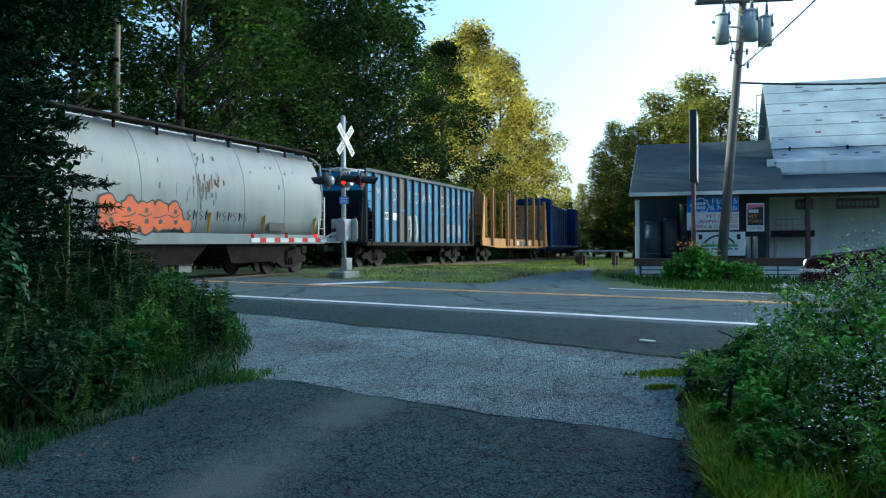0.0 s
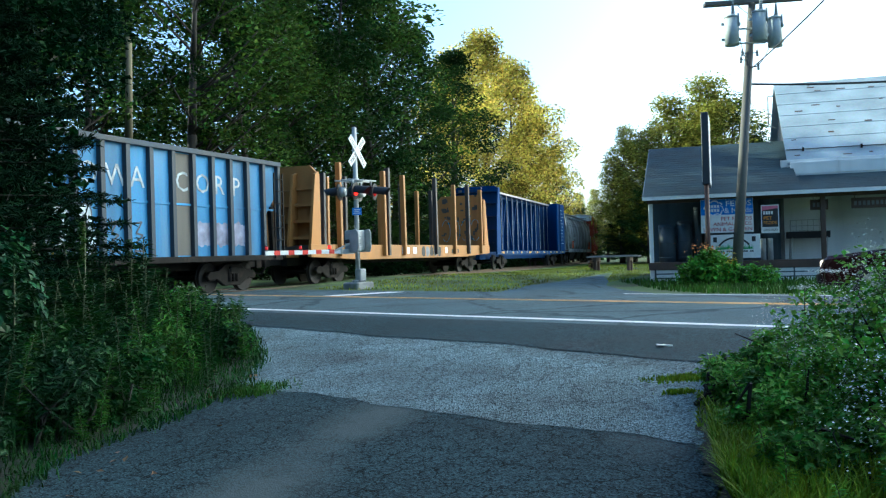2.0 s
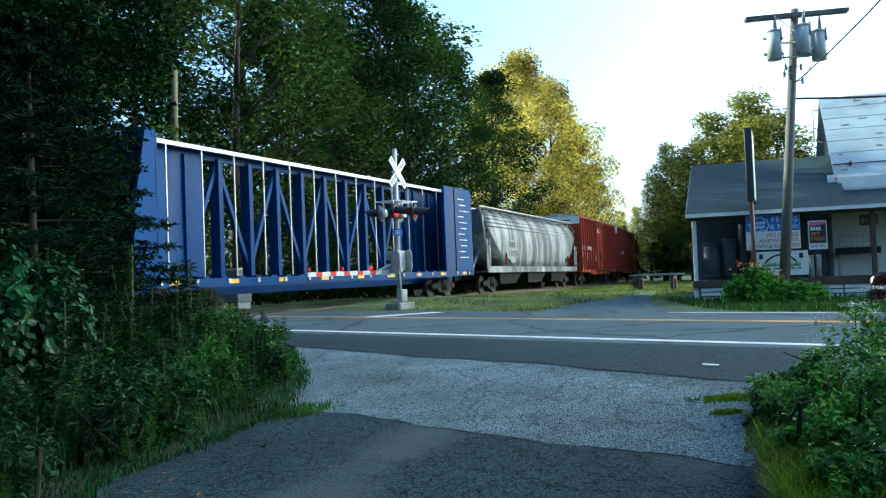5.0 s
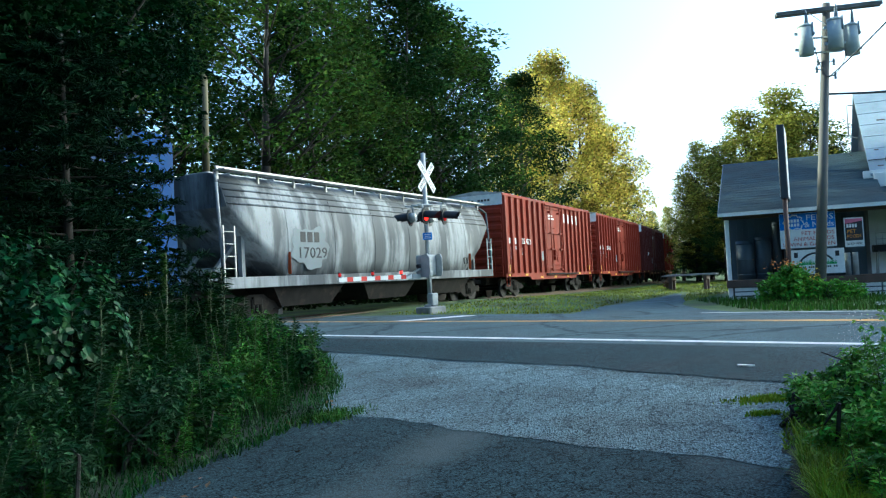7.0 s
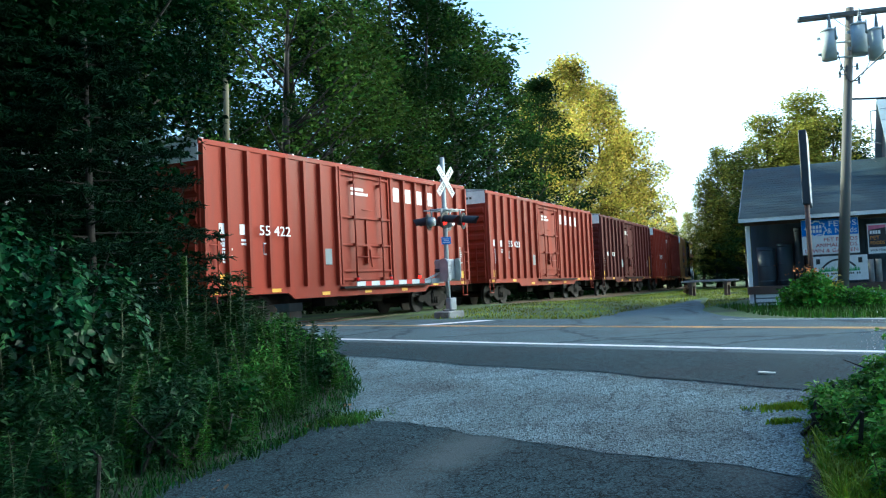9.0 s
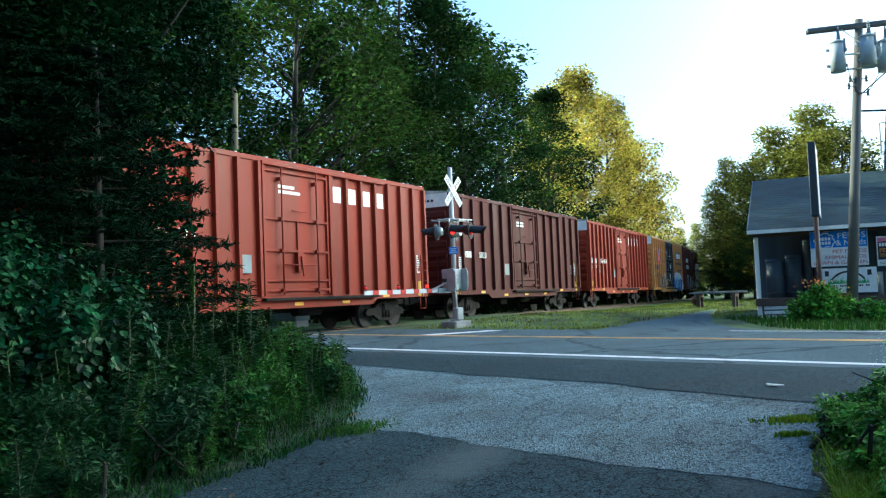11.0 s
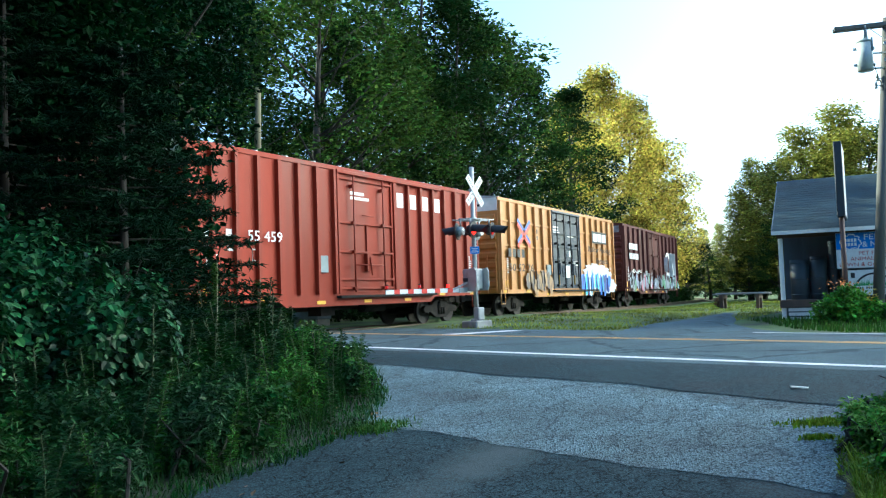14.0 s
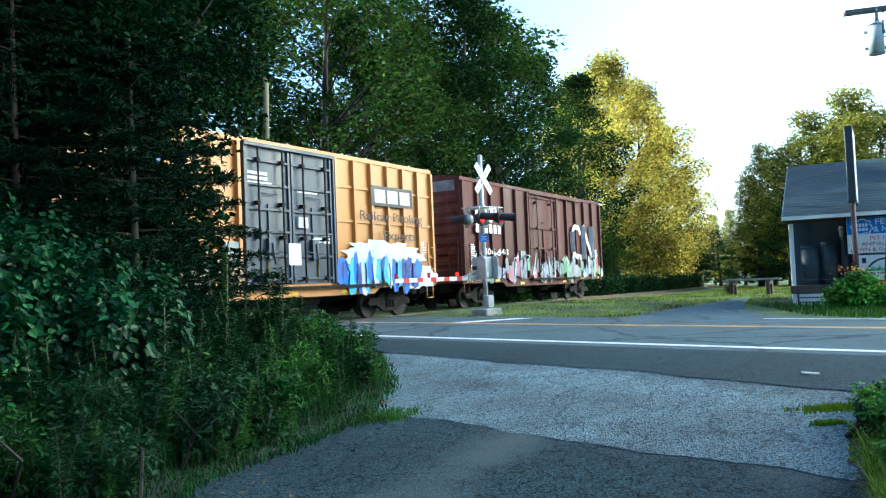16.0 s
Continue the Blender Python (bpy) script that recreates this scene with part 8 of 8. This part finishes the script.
    y = g.uniform(4.0, 12.5, n)
    x = np.array([edge_left(v) for v in y]) + 0.12 - g.uniform(0, 1, n) ** 1.6 * 3.0 + g.normal(size=n) * 0.05
    m = 1500
    yy = g.uniform(5.2, 12.3, m)
    xx = np.array([edge_left(v) for v in yy]) - 0.22 - np.abs(g.normal(size=m)) * 0.6
    blades("tall_grass", np.stack([xx, yy], 1), 0.36, M_WEED, "tall thin grass standing among the roadside weeds", 0.0038, 5, lean=0.9)
    blades("left_grass", np.stack([x, y], 1), 0.1, M_WEED, "green grass along the driveway edge", 0.006, 3, lean=1.6)
    n = 700
    y = g.normal(size=n) * 0.14 + 7.9
    x = g.normal(size=n) * 0.16 - 2.0
    blades("edge_tuft", np.stack([x, y], 1), 0.07, M_BLADE, "low green grass tuft at the gravel edge", 0.006, 4, lean=1.6)
    v, f = leaf_quads(np.stack([-2.2 - 0.35 * np.arange(26) / 26 + g.normal(size=26) * 0.16, g.uniform(4.6, 9.2, 26), np.zeros(26)], 1), 0.07, g, up=2.5)
    v[:, 2] += np.array([height(a, b) for a, b in v[:, :2]]) + 0.02
    ob = new("fallen_leaves", mesh_np("fallen_leaves", v, f, M_DEADLEAF))
    tagged(ob, "dry fallen leaves scattered on the driveway edge", "leaves", kind="stuff")


def plant_right():
    g = np.random.default_rng(43)
    shrub("leafy_bush", "leafy green bush at the driveway corner", on(3.6, 6.3), [(0, 0, 0.45, 0.75), (0.7, 0.3, 0.6, 0.8), (-0.7, 0.2, 0.25, 0.55), (0.1, -0.8, 0.35, 0.65), (0.9, -0.6, 0.6, 0.75)], 16000, 0.05, M_LUSH, 56, group="leafy bushes")
    shrub("leafy_bush", "leafy green bush at the driveway corner", on(2.7, 5.1), [(0, 0, 0.25, 0.5), (0.5, 0.2, 0.4, 0.6), (0.4, -0.6, 0.3, 0.55), (-0.3, 0.6, 0.2, 0.42)], 13000, 0.048, M_LUSH, 57, group="leafy bushes")
    shrub("leafy_bush", "leafy green bush at the driveway corner", on(4.6, 5.2), [(0, 0, 0.5, 0.8), (0.7, 0.3, 0.6, 0.9), (-0.6, -0.8, 0.35, 0.65)], 12000, 0.055, M_LUSH, 58, group="leafy bushes")
    for i in range(16):
        y = g.uniform(4.3, 7.6)
        d = g.uniform(0.15, 1.0)
        r = 0.14 + 0.12 * d
        shrub("leafy_weed", "low fresh green weed clump at the driveway corner", on(edge_right(y) + d, y, g.uniform(0, 360)), [(0, 0, r * 0.8, r), (r * 0.8, 0.1, r * 0.7, r * 0.8), (-r * 0.5, r * 0.6, r * 1.1, r * 0.8)],
              1500, 0.05, (M_LUSH, M_MID)[i % 2], 560 + i, "weed", "leafy weed clumps", 8, 0.5)
    bases = [weed(90 + i, h, n, s, mt, "bushy weed topped with tiny white flowers", "white-flowered weeds", fl) for i, (h, n, s, mt, fl) in enumerate(
        ((1.0, 130, 0.13, M_LUSH, M_PETAL), (1.2, 150, 0.12, M_LUSH, M_PETAL), (0.8, 110, 0.13, M_LUSH, M_PETAL), (0.7, 110, 0.16, M_LUSH, None)))]
    used, count = set(), 0
    while count < 120:
        y = g.uniform(3.6, 8.4)
        d = g.uniform(0.1, 2.8)
        x = edge_right(y) + d
        k = int(g.integers(0, 4)) if d > 0.45 else 3
        s = min(1.15, 0.35 + 0.33 * d) * g.uniform(0.8, 1.2)
        m = on(x, y, g.uniform(0, 360), s) @ pose(0, 0, 0, g.normal() * 7, g.normal() * 7, 0)
        if k not in used:
            used.add(k)
            bases[k].matrix_basis = m
        else:
            q = 1 / bases[k].matrix_basis.to_scale()[0]
            copy_thing(bases[k], m @ Matrix.Diagonal((q, q, q, 1)))
        count += 1
    for x, y, h in ((2.75, 6.7, 0.75), (3.0, 6.9, 0.85), (2.9, 6.2, 0.62), (3.3, 7.3, 0.8)):
        t = thing("flower_umbel", "flat white flower head on a thin stem", "flower", on(x, y), "white flower heads")
        bm = bmesh.new()
        tube(bm, (0, 0, 0), (0.02, 0, h), 0.005, 0.004, 5)
        part("stem", bm, M_STEM, t)
        c = np.stack([g.normal(size=160) * 0.045, g.normal(size=160) * 0.045, h + g.normal(size=160) * 0.008], 1)
        v, f = leaf_quads(c, 0.014, g, up=2.0, aspect=0.9)
        ob = new("flower_head", mesh_np("flower_head", v, f, M_PETAL))
        ob.parent = t
        tagged(ob, "flat head of tiny white flowers", kind="stuff")
    n = 6500
    y = 4.5 + g.normal(size=n) * 0.4
    x = np.array([edge_right(v) for v in y]) + 0.02 + np.abs(g.normal(size=n)) * 0.5 * np.exp(-((y - 4.5) / 0.8) ** 2)
    blades("bright_grass", np.stack([x, y], 1), 0.2, M_BRIGHT, "bright green grass tuft at the driveway edge", 0.005, 6, lean=0.9)
    n = 2600
    y = g.uniform(5.6, 8.4, n)
    x = np.array([edge_right(v) for v in y]) + g.uniform(0, 1, n) ** 1.4 * 0.9 - 0.05
    blades("corner_grass", np.stack([x, y], 1), 0.07, M_BRIGHT, "short green grass along the gravel corner", 0.006, 7, lean=1.6)
    for cx, cy, rx, ry, n in ((1.98, 7.08, 0.28, 0.1, 1600), (1.72, 6.6, 0.1, 0.05, 400)):
        xy = np.stack([cx + g.normal(size=n) * rx * 0.6, cy + g.normal(size=n) * ry * 0.6], 1)
        blades("gravel_weed", xy, 0.035, M_BRIGHT, "low yellow-green weed patch on the gravel", 0.007, 8 + n)
    bm = bmesh.new()
    prism(bm, [(-0.1, -0.03), (0.08, -0.04), (0.12, 0.02), (-0.06, 0.05)], "z", 0.0, 0.012)
    x, y = 2.11, 8.64
    solo("paper_scrap", bm, M_PETAL, "crumpled white paper scrap on the road shoulder", "litter", pose(x, y, height(x, y) + 0.02, 3, 6, 20))


def plant_far():
    g = np.random.default_rng(47)
    shrub("flower_bush", "green bush with orange flowers by the store porch", on(7.55, 25.3), [(0, 0, 0.45, 0.6), (0.5, 0.1, 0.35, 0.5), (-0.5, 0, 0.3, 0.45), (0.15, 0.1, 0.75, 0.4)], 4500, 0.11, M_LUSH, 59, group="bushes by the store")
    shrub("flower_bush", "green bush with yellow flowers by the utility pole", on(8.9, 25.2), [(0, 0, 0.25, 0.4), (0.5, 0.1, 0.2, 0.35), (-0.45, 0.1, 0.3, 0.35)], 2200, 0.1, M_LUSH, 60, group="bushes by the store")
    for name, c, mt, label in (("orange_flowers", (7.45, 25.2, 0.93), M_ORANGEPETAL, "orange daisies on the bush by the porch"), ("yellow_flowers", (8.25, 25.2, 0.6), M_YELLOWPETAL, "yellow flower spikes beside the bush")):
        n = 70
        p = np.array(c) + g.normal(size=(n, 3)) * (np.array([0.3, 0.2, 0.09]) if "orange" in name else np.array([0.09, 0.09, 0.2]))
        v, f = leaf_quads(p, 0.07, g, up=1.0, aspect=0.9)
        tagged(new(name, mesh_np(name, v, f, mt)), label, "flowers", kind="stuff")
    # verge between the road and the track
    n = 26000
    s = g.uniform(17, 75, n)
    p = g.uniform(2.9, 11.5, n)
    xy = []
    for a, b in zip(s, p):
        x, y, _, _ = track_at(a, -b)
        nn = 0.63 * x + 0.777 * y
        m = 0.777 * x - 0.63 * y
        if nn < 17.7:
            continue
        if 17.3 < nn < 37:
            l = float(np.interp(nn, [17.3, 23.3, 28.3, 37], [-12.6, -15.6, -17.1, -20.4]))
            r = float(np.interp(nn, [17.3, 23.3, 28.3, 37], [-8.3, -12.9, -15.7, -20.2]))
            if l - 0.1 < m < r + 0.1:
                continue
        xy.append((x, y))
    blades("verge_grass", np.array(xy), 0.06, M_VERGE, "sunlit short grass on the verge by the track", 0.014, 12)
    n = 9000
    x = g.uniform(5.5, 16, n)
    y = g.uniform(17, 29, n)
    keep = (0.63 * x + 0.777 * y > 17.8) & (y < 28.8 - 0.276 * (x - 6.7))
    blades("store_grass", np.stack([x, y], 1)[keep], 0.16, M_BLADE, "grass in front of the store porch", 0.014, 13)
    # scrub at the foot of the forest, past the rails
    for i in range(14):
        x, y, _, _ = track_at(58 + i * 4.2, 4.2 + g.uniform(-0.3, 0.8))
        shrub("scrub_bush", "low dark scrub beside the railway track", on(x, y), [(0, 0, 0.5, 0.9), (1.2, 0.3, 0.6, 1.0), (-1.1, 0.4, 0.4, 0.9)], 1800, 0.2, (M_WEED, M_LEAFDARK)[i % 2], 200 + i, group="trackside scrub", twigs=6)
    # more scrub, added to darken the view under the train
    for i in range(22):
        x, y, _, _ = track_at(-14 + i * 3.3, 5.2 + g.uniform(-0.3, 0.8))
        if 9.4 < 0.63 * x + 0.777 * y < 18.0:
            continue
        shrub("scrub_bush", "low dark scrub beside the railway track", on(x, y), [(0, 0, 0.6, 0.9), (1.2, 0.3, 0.8, 1.1), (-1.1, 0.4, 0.6, 1.0)], 2000, 0.2, M_LEAFDARK, 260 + i, group="trackside scrub", twigs=6)
    shrub("dry_bush", "small tan dry bush at the lane's end", on(8.2, 50), [(0, 0, 0.3, 0.35), (0.1, 0, 0.6, 0.25)], 900, 0.1, M_DEADLEAF, 240)


def plant_near_trees():
    # large unseen trees added at the driveway's side to block skylight over the thicket
    make_tree(84, 13, 5.2, 12000, 0.24, M_LEAFSHADED, 0.3, on(-11.8, 2.0), "large unseen tree added to keep skylight off the thicket", 70, "thicket trees")
    make_tree(85, 14, 5.0, 12000, 0.24, M_LEAFSHADED, 0.3, on(-10.5, -5.0), "large unseen tree added to keep skylight off the thicket", 70, "thicket trees")
    make_tree(86, 12, 4.5, 12000, 0.22, M_LEAFSHADED, 0.25, on(-13.5, 7.0), "large unseen tree added to keep skylight off the thicket", 70, "thicket trees")
    # overhanging trees, darkened by the shaded leaf colour
    make_tree(81, 10.5, 3.4, 34000, 0.14, M_LEAFSHADED, 0.42, on(-8.9, 12.6), "leafy tree overhanging the thicket, shade in its leaf colour", 80, "thicket trees")
    make_tree(82, 10.5, 3.0, 24000, 0.14, M_LEAFSHADED, 0.12, on(-10.5, 8.6), "leafy tree overhanging the thicket, shade in its leaf colour", 80, "thicket trees")
    make_tree(83, 11.5, 3.3, 30000, 0.14, M_LEAFSHADED, 0.5, on(-8.6, 15.5), "leafy tree overhanging the thicket, shade in its leaf colour", 60, "thicket trees")


def soil_strip(name, ys, edge, side):
    """Bare soil where the weeds meet the paving."""
    v, f = [], []
    for i, y in enumerate(ys):
        e = edge(y) + side * wob(y, 2.1, 0.04)+ side * wob(y, 13, 0.025)
        for k in (-0.02, 0.3, 1.0, 2.6):
            x = e + side * k
            v.append((x, y, height(x, y) + 0.013))
    for i in range(len(ys) - 1):
        for j in range(3):
            a = i * 4 + j
            f.append((a, a + 1, a + 5, a + 4))
    ob = new(name, mesh_np(name, np.array(v), np.array(f), M_SOIL, True))
    tagged(ob, "dark bare soil under the roadside weeds", "soil", kind="structure")


soil_strip("soil_edge_left", np.arange(3.2, 10.2, 0.05), edge_left, -1)
soil_strip("soil_edge_right", np.arange(2.6, 8.0, 0.05), edge_right, 1)
plant_left()
plant_right()
plant_far()
plant_near_trees()


motions()
